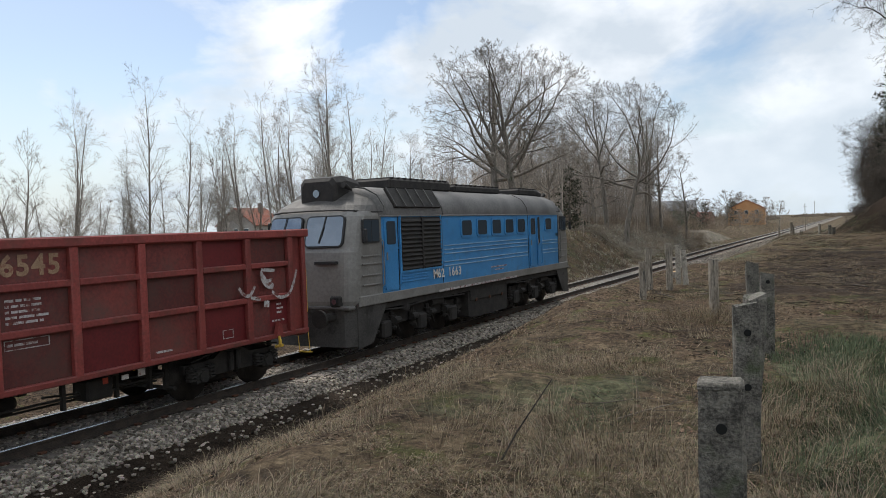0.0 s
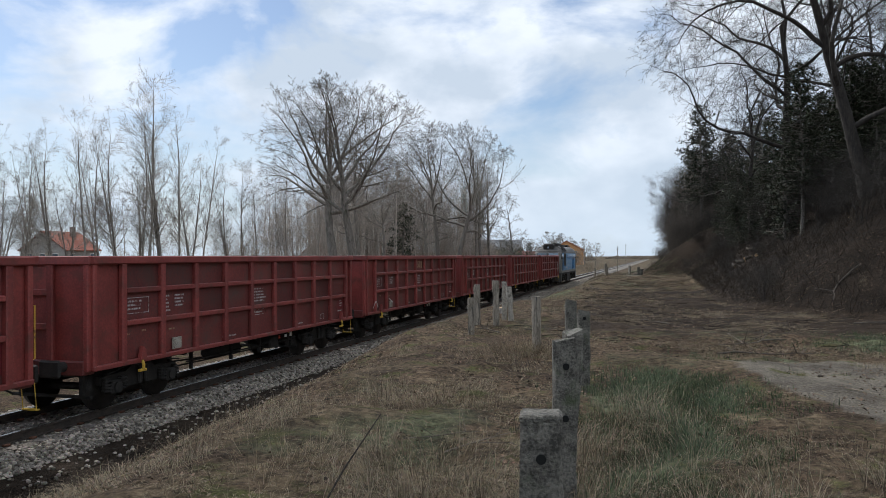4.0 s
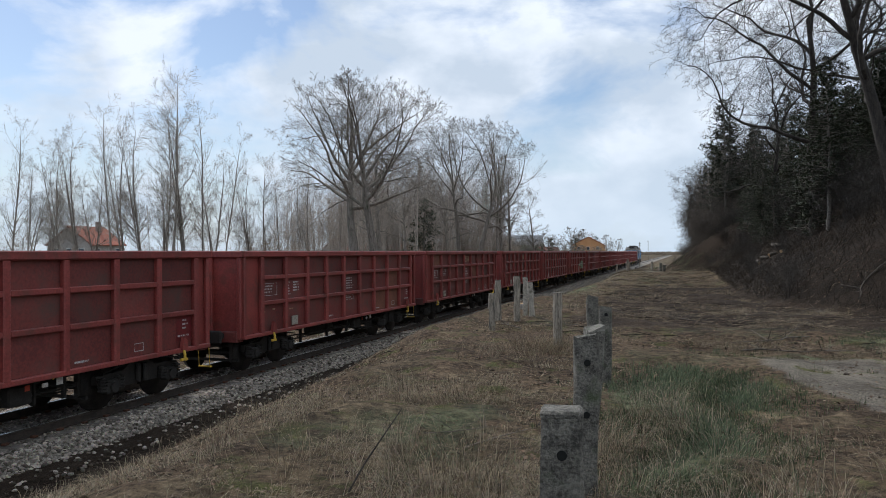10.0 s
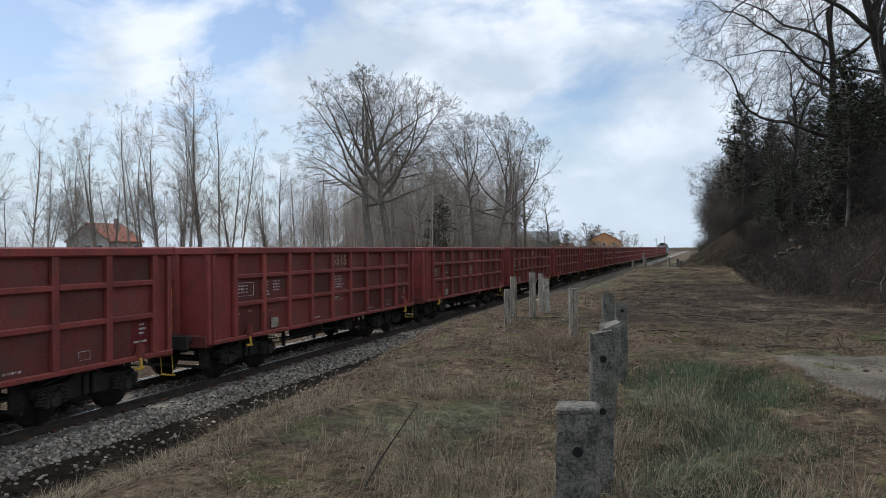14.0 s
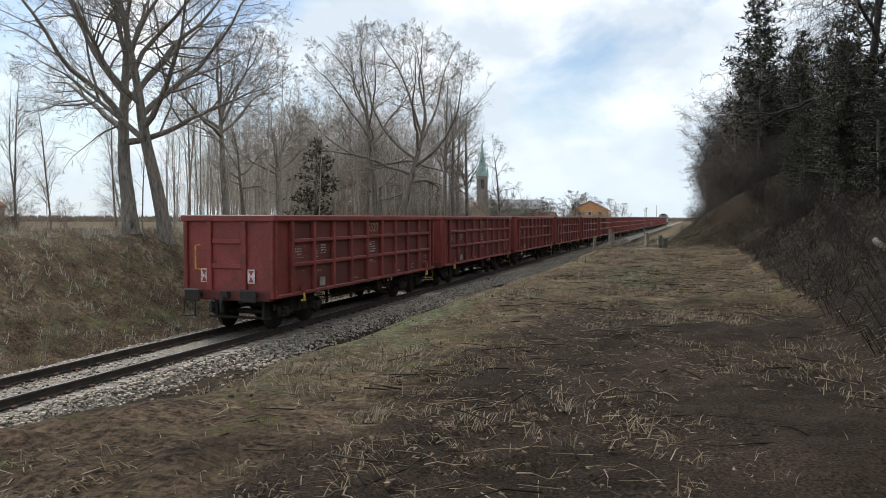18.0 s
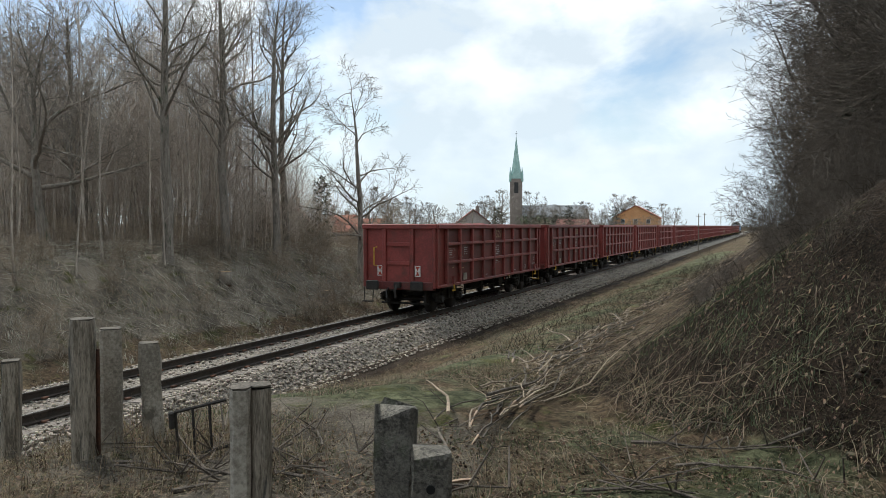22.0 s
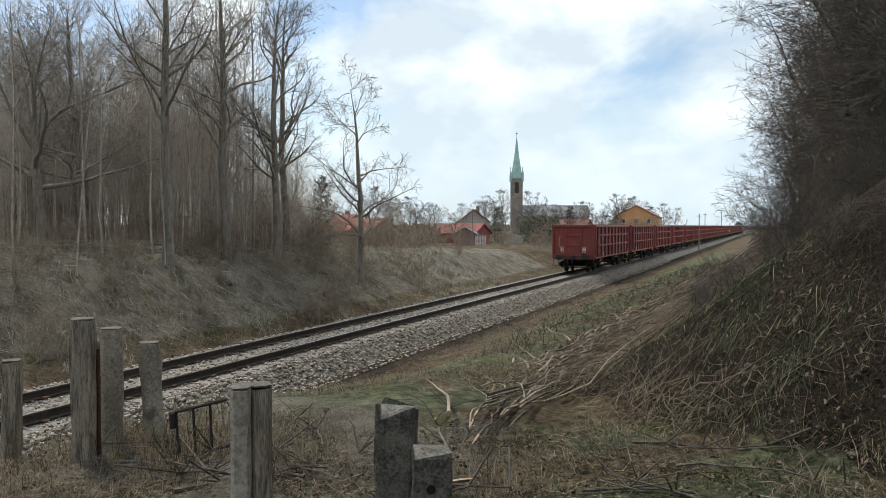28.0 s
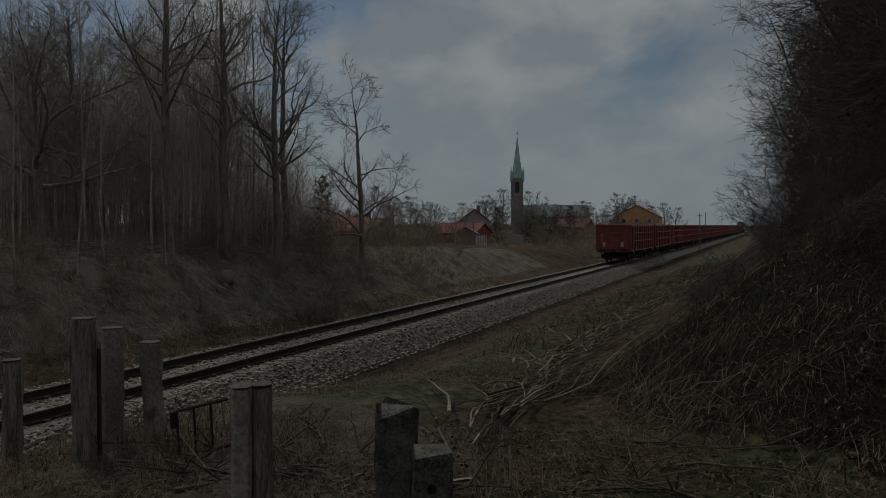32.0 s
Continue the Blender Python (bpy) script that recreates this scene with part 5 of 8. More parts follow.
def build_train():
    first = wagon()
    for k in range(1, 21):
        w = first if k == 1 else copy_thing(first, pose(TRACK_X, -300, 0))
        WAGONS.append(w)
    for k, w in enumerate(WAGONS, 1):
        if k in NUMBERS:
            for n_, ch in enumerate(NUMBERS[k]):
                letters("painted_digit", ch, 0.43, M_NUM, w, pose(HALF - 0.016, 0.16 + (n_ - 1.5) * 0.245, 2.8, 90, 0, 90), "large tan painted digit", 0.012)
    train_tail_plate(WAGONS[-1])
    spray(WAGONS[7], M_SPRAYG, M_WHITE, 0.075, ([(0.00, 1.12), (0.17, 1.41), (0.42, 1.69), (0.59, 2.19)], [(0.42, 1.69), (0.98, 1.74), (1.47, 1.82), (1.96, 1.78)], [(1.43, 2.23), (1.47, 1.82), (1.47, 1.28)], [(2.42, 2.10), (1.99, 1.98), (1.89, 1.57), (2.14, 1.37), (2.42, 1.49), (2.34, 1.69)], [(2.45, 2.15), (2.52, 1.74), (2.56, 1.41)], [(2.80, 2.27), (2.83, 1.82), (2.91, 1.45)], [(2.45, 2.06), (2.94, 2.02), (3.50, 1.98)], [(3.22, 2.02), (3.25, 1.69), (3.57, 1.57), (3.71, 1.74)], [(3.25, 1.61), (3.64, 1.41), (3.74, 1.53)]))
    repaint(WAGONS[7], [(i, 0) for i in (2, 3, 4, 5)], M_ORANGE)
    spray(WAGONS[0], M_CHALK, None, 0.035, ([(4.3, 2.1), (4.42, 1.95), (4.6, 1.9), (4.75, 2.1)], [(4.95, 2.4), (4.98, 2.15), (5.3, 2.2)], [(4.95, 2.42), (5.35, 2.38)], [(5.25, 1.95), (5.5, 1.78), (5.8, 1.85), (5.95, 2.1), (6.05, 2.35)], [(4.62, 1.88), (4.9, 1.82)]))
    spray(WAGONS[0], M_CHALK, None, 0.07, ([(4.95, 2.3), (5.1, 2.1), (5.3, 2.05)], [(5.0, 1.72), (5.15, 1.7)]))
    repaint(WAGONS[0], [(7, 0), (5, 0), (2, 0), (7, 2)], M_MAROON)
    repaint(WAGONS[10], [(0, 2), (5, 1)], M_RUSTY)
    repaint(WAGONS[11], [(7, 0), (6, 0), (7, 1)], M_RUSTY)
    repaint(WAGONS[5], [(2, 1), (3, 0), (6, 2)], M_RUSTY)
    repaint(WAGONS[14], [(0, 0), (1, 0), (4, 2)], M_RUSTY)
    spray(WAGONS[7], M_WHITE, None, 0.02, ([(4.6, 1.2), (4.75, 1.6)], [(4.7, 1.35), (5.1, 1.55), (5.0, 1.2)], [(4.5, 1.15), (5.2, 1.2)]))
    spray(WAGONS[3], M_WHITE, None, 0.018, ([(-5.9, 1.2), (-5.6, 1.5), (-5.4, 1.2)], [(-4.2, 1.5), (-3.7, 1.3)]))
    return loco()


LOCO = build_train()

# front of the first wagon along the track, second by second
HEAD = [(0.0, 13.1), (0.5, 21.8), (1.0, 30.4), (2.0, 48.0), (3.0, 64.9), (4.5, 91.2), (6.0, 117.7), (7.5, 143.5), (9.0, 169.8), (10.5, 195.4), (12.0, 221.4), (13.5, 247.5), (15.5, 282.2), (16.0, 290.4), (16.5, 299.2)]
TAIL = [(17.0, 18.4), (17.5, 25.8), (18.0, 40.0), (18.5, 57.2), (19.0, 70.0), (19.5, 75.4), (20.0, 77.3), (21.0, 81.6), (22.0, 86.4), (23.0, 91.6), (24.0, 96.5), (25.0, 100.6), (27.5, 110.3), (28.0, 112.4), (29.2, 116.9), (30.0, 119.7), (31.2, 123.6), (32.0, 126.3)]


def head_rows():
    """Way of the first wagon's front; later told from the tail, 20 wagons behind."""
    return HEAD + [(t, y + 20 * PITCH - 0.7) for t, y in TAIL]


def motions():
    rows = head_rows()
    walk(LOCO, [(t, pose(TRACK_X, y + 0.7 + 8.85, 0)) for t, y in rows])
    for k, w in enumerate(WAGONS):
        walk(w, [(t, pose(TRACK_X, y - PITCH * k - 6.42, 0)) for t, y in rows])


# ---- trees ----
def tubes_mesh(name, segs, material):
    """Many tapered sticks in one mesh: rows of p0, p1, r0, r1."""
    me = bpy.data.meshes.new(name)
    A = np.array([s[0] for s in segs], float)
    B = np.array([s[1] for s in segs], float)
    R0 = np.array([s[2] for s in segs], float)
    R1 = np.array([s[3] for s in segs], float)
    V, F, off = [], [], 0
    for n, pick in ((3, R0 < 0.03), (5, (R0 >= 0.03) & (R0 < 0.09)), (8, R0 >= 0.09)):
        if not pick.any():
            continue
        a, b, r0, r1 = A[pick], B[pick], R0[pick], R1[pick]
        d = b - a
        ln = np.linalg.norm(d, axis=1, keepdims=True) + 1e-9
        d = d / ln
        ref = np.where(np.abs(d[:, 2:3]) < 0.9, np.array([[0, 0, 1.0]]), np.array([[1.0, 0, 0]]))
        u = np.cross(d, ref)
        u /= np.linalg.norm(u, axis=1, keepdims=True)
        w = np.cross(d, u)
        m = len(a)
        ring = []
        for base, rad in ((a - d * r0[:, None] * 0.3, r0), (b + d * r1[:, None] * 0.3, r1)):
            for k in range(n):
                t = 2 * math.pi * k / n
                ring.append(base + (u * math.cos(t) + w * math.sin(t)) * rad[:, None])
        pts = np.stack(ring, 1).reshape(-1, 3)
        V.append(pts)
        idx = off + np.arange(m)[:, None] * (2 * n)
        for k in range(n):
            k2 = (k + 1) % n
            F.append(np.concatenate([idx + k, idx + k2, idx + n + k2, idx + n + k], 1))
        off += len(pts)
    V = np.concatenate(V)
    F = np.concatenate(F)
    me.vertices.add(len(V))
    me.vertices.foreach_set("co", V.ravel())
    me.loops.add(len(F) * 4)
    me.loops.foreach_set("vertex_index", F.ravel().astype(np.int32))
    me.polygons.add(len(F))
    me.polygons.foreach_set("loop_start", np.arange(0, len(F) * 4, 4, dtype=np.int32))
    me.materials.append(material)
    me.update(calc_edges=True)
    me.validate()
    me.shade_smooth()
    return me


def unit(v):
    n = math.sqrt(v[0] ** 2 + v[1] ** 2 + v[2] ** 2) + 1e-9
    return (v[0] / n, v[1] / n, v[2] / n)


def reach(p, d, env):
    """Way from p along d to the outline of a rounded crown: centre height, half width, half height."""
    cz, a, b = env
    q = (p[0] / a, p[1] / a, (p[2] - cz) / b)
    e = (d[0] / a, d[1] / a, d[2] / b)
    aa = e[0] ** 2 + e[1] ** 2 + e[2] ** 2
    bb = q[0] * e[0] + q[1] * e[1] + q[2] * e[2]
    disc = bb * bb - aa * (q[0] ** 2 + q[1] ** 2 + q[2] ** 2 - 1)
    return (-bb + math.sqrt(disc)) / aa if disc > 0 else 0.0


def bough(rng, segs, p, d, length, r, level, cfg, env=None):
    """One branch with its side branches; cfg: per level (steps, wobble, lift, children, angle, shrink)."""
    steps, wob, lift, kids, ang, shrink = cfg[min(level, len(cfg) - 1)][:6]
    q, dirn = p, d
    rad = r
    last = level >= len(cfg) - 1
    marks = sorted(rng.uniform(cfg[0][6] if level == 0 else 0.2, 1.0) for _ in range(kids)) + ([0.97, 1.0] if level and len(cfg) == 5 else []) if not last else []
    step = length / steps
    done = 0
    for i in range(steps):
        t1 = (i + 1) / steps
        dirn = unit((dirn[0] + rng.gauss(0, wob), dirn[1] + rng.gauss(0, wob), dirn[2] + rng.gauss(0, wob) + lift))
        nq = (q[0] + dirn[0] * step, q[1] + dirn[1] * step, q[2] + dirn[2] * step)
        r1 = max(0.004, r * (1 - 0.85 * t1) if level else r * (1 - 0.6 * t1 - 0.36 * t1 ** 4))
        segs.append((q, nq, rad, r1))
        while done < len(marks) and marks[done] <= t1:
            f = (marks[done] - i / steps) * steps
            bp = (q[0] + (nq[0] - q[0]) * f, q[1] + (nq[1] - q[1]) * f, q[2] + (nq[2] - q[2]) * f)
            a = rng.uniform(0, 2 * math.pi)
            th = radians(ang * rng.uniform(0.65, 1.25))
            v = Vector(dirn)
            o = v.orthogonal().normalized()
            o = Matrix.Rotation(a, 3, v) @ o
            nd = v * math.cos(th) + o * math.sin(th)
            ln = length * shrink * rng.uniform(0.65, 1.2) * (1.25 - 0.7 * marks[done])
            if env:
                ln = min(ln, max(0.35, reach(bp, nd, env) * rng.uniform(0.92, 1.08)))
            bough(rng, segs, bp, tuple(nd), ln, max(0.005, rad * 0.5 * rng.uniform(0.75, 1.0)), level + 1, cfg, env)
            done += 1
        q, rad = nq, r1


# steps, wobble, lift, children, angle, shrink, first branch
LIMB = [(8, 0.1, 0.03, 0, 0, 0, 0.3), (10, 0.12, 0.008, 11, 52, 0.5), (7, 0.15, 0.01, 6, 46, 0.5), (4, 0.18, 0.015, 4, 42, 0.55), (3, 0.18, 0.0, 0, 0, 0)]
SLIM = [(12, 0.03, 0.05, 26, 42, 0.24, 0.14), (5, 0.1, 0.06, 7, 40, 0.5), (3, 0.14, 0.0, 4, 38, 0.6), (2, 0.16, -0.05, 0, 0, 0)]
VILLAGE = [(8, 0.1, 0.03, 0, 0, 0, 0.3), (8, 0.1, 0.03, 9, 46, 0.5), (5, 0.12, 0.02, 5, 42, 0.5), (3, 0.14, 0.0, 3, 40, 0.55), (2, 0.14, 0.0, 0, 0, 0)]
POLE = [(9, 0.025, 0.06, 15, 36, 0.24, 0.32), (4, 0.14, 0.1, 5, 40, 0.55), (2, 0.2, 0.05, 3, 38, 0.65), (2, 0.2, 0, 0, 0, 0)]
TALL = [(12, 0.035, 0.06, 26, 46, 0.32, 0.3), (8, 0.18, 0.07, 9, 50, 0.46), (5, 0.2, 0.04, 7, 44, 0.5), (3, 0.2, 0.0, 0, 0, 0)]
CROOK = [(9, 0.07, 0.05, 22, 66, 0.36, 0.22), (7, 0.2, 0.02, 9, 50, 0.48), (5, 0.2, 0.02, 7, 45, 0.5), (3, 0.2, 0, 0, 0, 0)]
BUSH = [(5, 0.2, 0.02, 7, 46, 0.6, 0.1), (4, 0.22, 0.03, 5, 44, 0.55), (2, 0.24, 0.02, 3, 40, 0.7), (2, 0.22, 0, 0, 0, 0)]
DROOP = [(8, 0.07, 0.03, 0, 0, 0, 0.3), (12, 0.22, 0.01, 11, 54, 0.5), (8, 0.26, -0.03, 7, 50, 0.5), (5, 0.24, -0.07, 5, 46, 0.55), (4, 0.2, -0.1, 0, 0, 0)]
SPREAD = [(9, 0.1, 0.03, 20, 56, 0.36, 0.12), (7, 0.16, 0.02, 8, 50, 0.5), (5, 0.18, 0.0, 6, 46, 0.5), (3, 0.2, 0, 0, 0, 0)]


def crowned(rng, h, r, cfg, lean, low=0.3, limbs=7, wide=(18, 62), env=None):
    """A stout trunk that breaks up into limbs of like weight under a round crown."""
    segs = []
    n = 8
    p = (0.0, 0.0, -0.25)
    d = unit((lean[0], lean[1], 1))
    axis = [p]
    for i in range(n):
        d = unit((d[0] + rng.gauss(0, 0.05), d[1] + rng.gauss(0, 0.05), d[2] + 0.05))
        p = (p[0] + d[0] * h * 0.62 / n, p[1] + d[1] * h * 0.62 / n, p[2] + d[2] * h * 0.62 / n)
        axis.append(p)
    for i in range(n):
        segs.append((axis[i], axis[i + 1], r * (1 - 0.62 * i / n), r * (1 - 0.62 * (i + 1) / n)))
    for k in range(limbs):
        u = low + (0.62 - low) * k / (limbs - 1)
        t = u / 0.62 * n
        i = min(n - 1, int(t))
        a, b = axis[i], axis[i + 1]
        f = t - i
        q = tuple(a[j] + (b[j] - a[j]) * f for j in range(3))
        az = k * 2.4 + rng.uniform(-0.5, 0.5)
        th = radians(wide[1] + (wide[0] - wide[1]) * k / (limbs - 1))
        nd = (math.cos(az) * math.sin(th), math.sin(az) * math.sin(th), math.cos(th))
        ln = h * (0.56 - 0.14 * k / limbs) * rng.uniform(0.88, 1.1)
        if env:
            ln = reach(q, nd, env) * rng.uniform(0.9, 1.02)
        bough(rng, segs, q, nd, ln, r * (0.42 - 0.12 * k / limbs), 1, cfg, env)
    return segs


def tree_meshes(name, seed, h, r, cfg, material, lean=(0, 0), stems=1, low=0.3, limbs=7, wide=(18, 62), env=None, thick=0.0):
    """Meshes of the trunk and of the bare crown."""
    rng = random.Random(seed)
    trunk, crown = [], []
    for k in range(stems):
        if cfg[0][3] == 0:
            segs = crowned(rng, h, r, cfg, lean, low, limbs, wide, env)
        else:
            segs = []
            sp = 0.02 + 0.11 * (stems > 1)
            d = unit((lean[0] + rng.gauss(0, sp), lean[1] + rng.gauss(0, sp), 1))
            hh = h * (1 if k == 0 else rng.uniform(0.7, 1.0))
            bough(rng, segs, (rng.gauss(0, 0.14) * (k > 0), rng.gauss(0, 0.14) * (k > 0), -0.25), d, hh, r * (1 if k == 0 else 0.8), 0, cfg)
        segs = [(a, b, max(p, thick), max(q, thick)) for a, b, p, q in segs]
        trunk += [s for s in segs if s[2] > r * 0.4]
        crown += [s for s in segs if s[2] <= r * 0.4]
    flare = trunk[0]
    trunk[0] = (flare[0], flare[1], flare[2] * 1.3, flare[3])
    return tubes_mesh("trunk", trunk, material), tubes_mesh("crown", crown, material)


def make_tree(name, label, meshes, group):
    t = thing(name, label, "tree", group)
    for nm, me in zip(("trunk", "crown"), meshes):
        o = new(nm, me)
        o.parent = t
    return t


def put_tree(t, x, y, turn, scale=1.0, first=False, sink=0.05):
    m = pose(x, y, on_ground(x, y) - sink, 0, 0, turn)
    t.scale = (1, 1, 1)
    o = t if first else copy_thing(t, m)
    o.matrix_basis = m @ Matrix.Diagonal((scale, scale, scale, 1))
    return o


def at_bearing(px_angle, y):
    """Place on the plan y metres along the track, that many degrees left of the track's direction."""
    return -y * math.tan(radians(px_angle)), y


def build_trees():
    rng = random.Random(11)
    big = []
    # the two large oaks beyond the track, with others behind
    for seed, h, r, x, y, turn, low, lean in ((3, 13.0, 0.34, -21.7, 48, 20, 0.24, (-0.1, 0)), (8, 13.2, 0.32, -20.5, 48.6, 200, 0.26, (0.05, 0)), (5, 14.6, 0.3, -18.9, 70, 90, 0.26, (0, 0)), (14, 14.0, 0.26, -21.2, 71.5, 10, 0.28, (-0.05, 0)), (21, 11.0, 0.24, -24.0, 58, 140, 0.4, (0, 0))):
        t = make_tree("oak_tree", "large bare oak with a wide spreading crown", tree_meshes("oak", seed, h, r, LIMB, M_BARK, lean=lean, low=low + 0.07, limbs=9, wide=(4, 74), env=(h * 0.57, h * 0.52, h * 0.44), thick=0.0055), "bare oaks beyond the track")
        put_tree(t, x, y, turn, first=True)
        big.append(t)
    slim = []
    for seed, h, stems in ((31, 11.5, 1), (32, 10.5, 3), (33, 12.0, 2), (34, 9.0, 3)):
        t = make_tree("slender_tree", "slender bare deciduous tree with upright branches", tree_meshes("slim", seed, h, 0.085, SLIM, M_BARKP, stems=stems), "slender bare trees")
        slim.append(t)
    used = set()

    def add(kind, lst, x, y, sc):
        i = rng.randrange(len(lst))
        first = (kind, i) not in used
        used.add((kind, i))
        put_tree(lst[i], x, y, rng.uniform(0, 360), sc, first)

    # row of slender trees in front of the village on the left
    for b, y, sc in ((58, 27, 0.62), (55, 30, 0.7), (52, 31, 0.6), (50, 34, 0.68), (47.5, 36, 0.82), (45.5, 36, 0.8), (43.5, 38, 0.84), (41.5, 39, 0.92), (39.5, 40, 0.98), (37.6, 41, 1.04), (36.6, 42, 1.04), (35.4, 43, 0.98), (33.8, 44, 0.85), (32, 47, 0.7), (30, 52, 0.7), (28, 58, 0.7), (61, 24, 0.55), (49, 45, 0.6), (42.5, 48, 0.8), (38, 52, 0.85), (56.5, 30, 0.62), (53.5, 33, 0.66), (51, 38, 0.75), (46.6, 40, 0.86), (44.6, 42, 0.9), (40.6, 43, 0.98), (34.6, 48, 0.96), (31, 50, 0.75)):
        x, yy = at_bearing(b, y)
        add("slim", slim, x, yy, sc * rng.uniform(0.86, 0.99))
    # wood beyond the track: oaks between, then slim trees and poles
    for b, y, sc in ((20.5, 62, 0.66), (17.2, 84, 0.72), (23.2, 66, 0.6), (18.4, 88, 0.7)):
        x, yy = at_bearing(b, y)
        o = put_tree(big[rng.randrange(5)], x, yy, rng.uniform(0, 360), sc)
    poles = []
    for seed, h in ((51, 11.0), (52, 12.0), (53, 9.5), (54, 12.5)):
        t = make_tree("young_tree", "tall thin bare young tree in the wood", tree_meshes("pole", seed, h, 0.06, POLE, M_SAPLING), "thin trees of the wood")
        poles.append(t)
    for _ in range(70):
        y = rng.uniform(52, 88)
        x = -rng.uniform(19.5, 24 + (y - 40) * 0.35)
        add("pole", poles, x, y, rng.uniform(0.5, 0.85))
    for _ in range(38):
        y = rng.uniform(74, 94)
        x = -rng.uniform(22.5, 38)
        add("pole", poles, x, y, rng.uniform(0.6, 1.0))
    for _ in range(12):
        add("pole", poles, -rng.uniform(32, 75), rng.uniform(58, 108), rng.uniform(0.7, 1.0))
    for _ in range(72):
        y = rng.uniform(84, 122)
        x = -rng.uniform(0.74, 1.35) * (y - ALONG)
        if x < -21:
            add("pole", poles, x, y, rng.uniform(0.75, 1.15))
    # taller trees near the end of the wood
    for seed, h, r, x, y in ((61, 13.5, 0.2, -20.4, 84.5), (62, 13.0, 0.2, -20.8, 88.2), (64, 12.5, 0.19, -20.4, 91.2), (63, 12.5, 0.2, -22.5, 95)):
        t = make_tree("tall_tree", "tall bare tree with a mossy trunk", tree_meshes("tall", seed, h, r, TALL, M_BARK), "tall trees by the track")
        put_tree(t, x, y, rng.uniform(0, 360), first=True)
    for b, d, sc in ((46, 31, 0.95), (48.5, 28, 1.0), (51, 32, 1.05), (44, 38, 1.0), (53, 29, 0.9), (42, 42, 0.95), (49.6, 40, 1.1)):
        put_tree(t, -d * math.tan(radians(b)), ALONG + d, rng.uniform(0, 360), sc)
    t = make_tree("crooked_tree", "smaller bare tree with crooked limbs", tree_meshes("crooked", 71, 9.9, 0.16, CROOK, M_BARK, thick=0.006), "tall trees by the track")
    put_tree(t, -18.2, 95, 30, first=True)
    # shrubs along the far bank and at the village edge
    bushes = []
    for seed, h in ((81, 2.6), (82, 3.2), (83, 2.1)):
        t = make_tree("bare_shrub", "bare twiggy brown shrub", tree_meshes("bush", seed, h, 0.022, BUSH, M_TWIG, stems=6), "bare shrubs")
        bushes.append(t)
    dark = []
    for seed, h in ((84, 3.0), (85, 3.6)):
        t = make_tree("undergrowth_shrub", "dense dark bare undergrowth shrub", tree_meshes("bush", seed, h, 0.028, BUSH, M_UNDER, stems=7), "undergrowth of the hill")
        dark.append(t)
    brown = []
    for seed, h in ((86, 3.0), (87, 3.6)):
        t = make_tree("undergrowth_shrub", "dense brown bare undergrowth shrub", tree_meshes("bush", seed, h, 0.028, BUSH, M_HILLBARK, stems=7), "undergrowth of the hill")
        brown.append(t)
    for _ in range(90):
        y = rng.uniform(68, 104)
        add("bush", bushes, -rng.uniform(17.2, 27), y, rng.uniform(0.28, 0.6))
    for _ in range(50):
        y = rng.uniform(82, 115)
        add("bush", bushes, -rng.uniform(0.6, 1.3) * (y - ALONG), y, rng.uniform(0.6, 1.1))
    for _ in range(30):
        y = rng.uniform(100, 175)
        add("bush", bushes, -rng.uniform(19, 24 + (y - 95) * 0.5), y, rng.uniform(0.4, 0.85))
    for _ in range(70):
        b, d = rng.uniform(13, 34), rng.uniform(42, 100)
        x = -d * math.tan(radians(b))
        if x < -17.5 and not 16.5 < b < 24:
            add("bush", bushes, x, ALONG + d, rng.uniform(0.6, 1.3))
    for _ in range(22):
        d = rng.uniform(105, 175)
        add("bush", bushes, -d * math.tan(radians(rng.uniform(5, 13))) - 6, ALONG + d, rng.uniform(0.8, 1.5))
    for _ in range(24):
        b = rng.uniform(28, 62)
        x, yy = at_bearing(b, rng.uniform(38, 62) * (1.0 if b < 48 else 0.75))
        add("bush", bushes, x, yy, rng.uniform(0.6, 1.1))
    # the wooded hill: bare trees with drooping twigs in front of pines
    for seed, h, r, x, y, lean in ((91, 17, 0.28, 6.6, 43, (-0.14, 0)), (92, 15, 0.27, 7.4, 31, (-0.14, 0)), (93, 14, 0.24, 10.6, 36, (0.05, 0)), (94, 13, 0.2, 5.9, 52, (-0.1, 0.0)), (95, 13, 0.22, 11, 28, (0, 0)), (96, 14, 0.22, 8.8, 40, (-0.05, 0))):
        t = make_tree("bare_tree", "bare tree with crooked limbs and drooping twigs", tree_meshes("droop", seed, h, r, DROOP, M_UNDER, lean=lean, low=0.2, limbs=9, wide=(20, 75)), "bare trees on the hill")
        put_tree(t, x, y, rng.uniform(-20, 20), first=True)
    spread = []
    for seed, h in ((121, 8.5), (122, 7.5), (123, 9.5)):
        spread.append(make_tree("spreading_tree", "many-stemmed bare tree with spreading dark twigs", tree_meshes("spread", seed, h, 0.09, SPREAD, M_HILLBARK, stems=4, lean=(-0.05, 0)), "bare trees on the hill"))
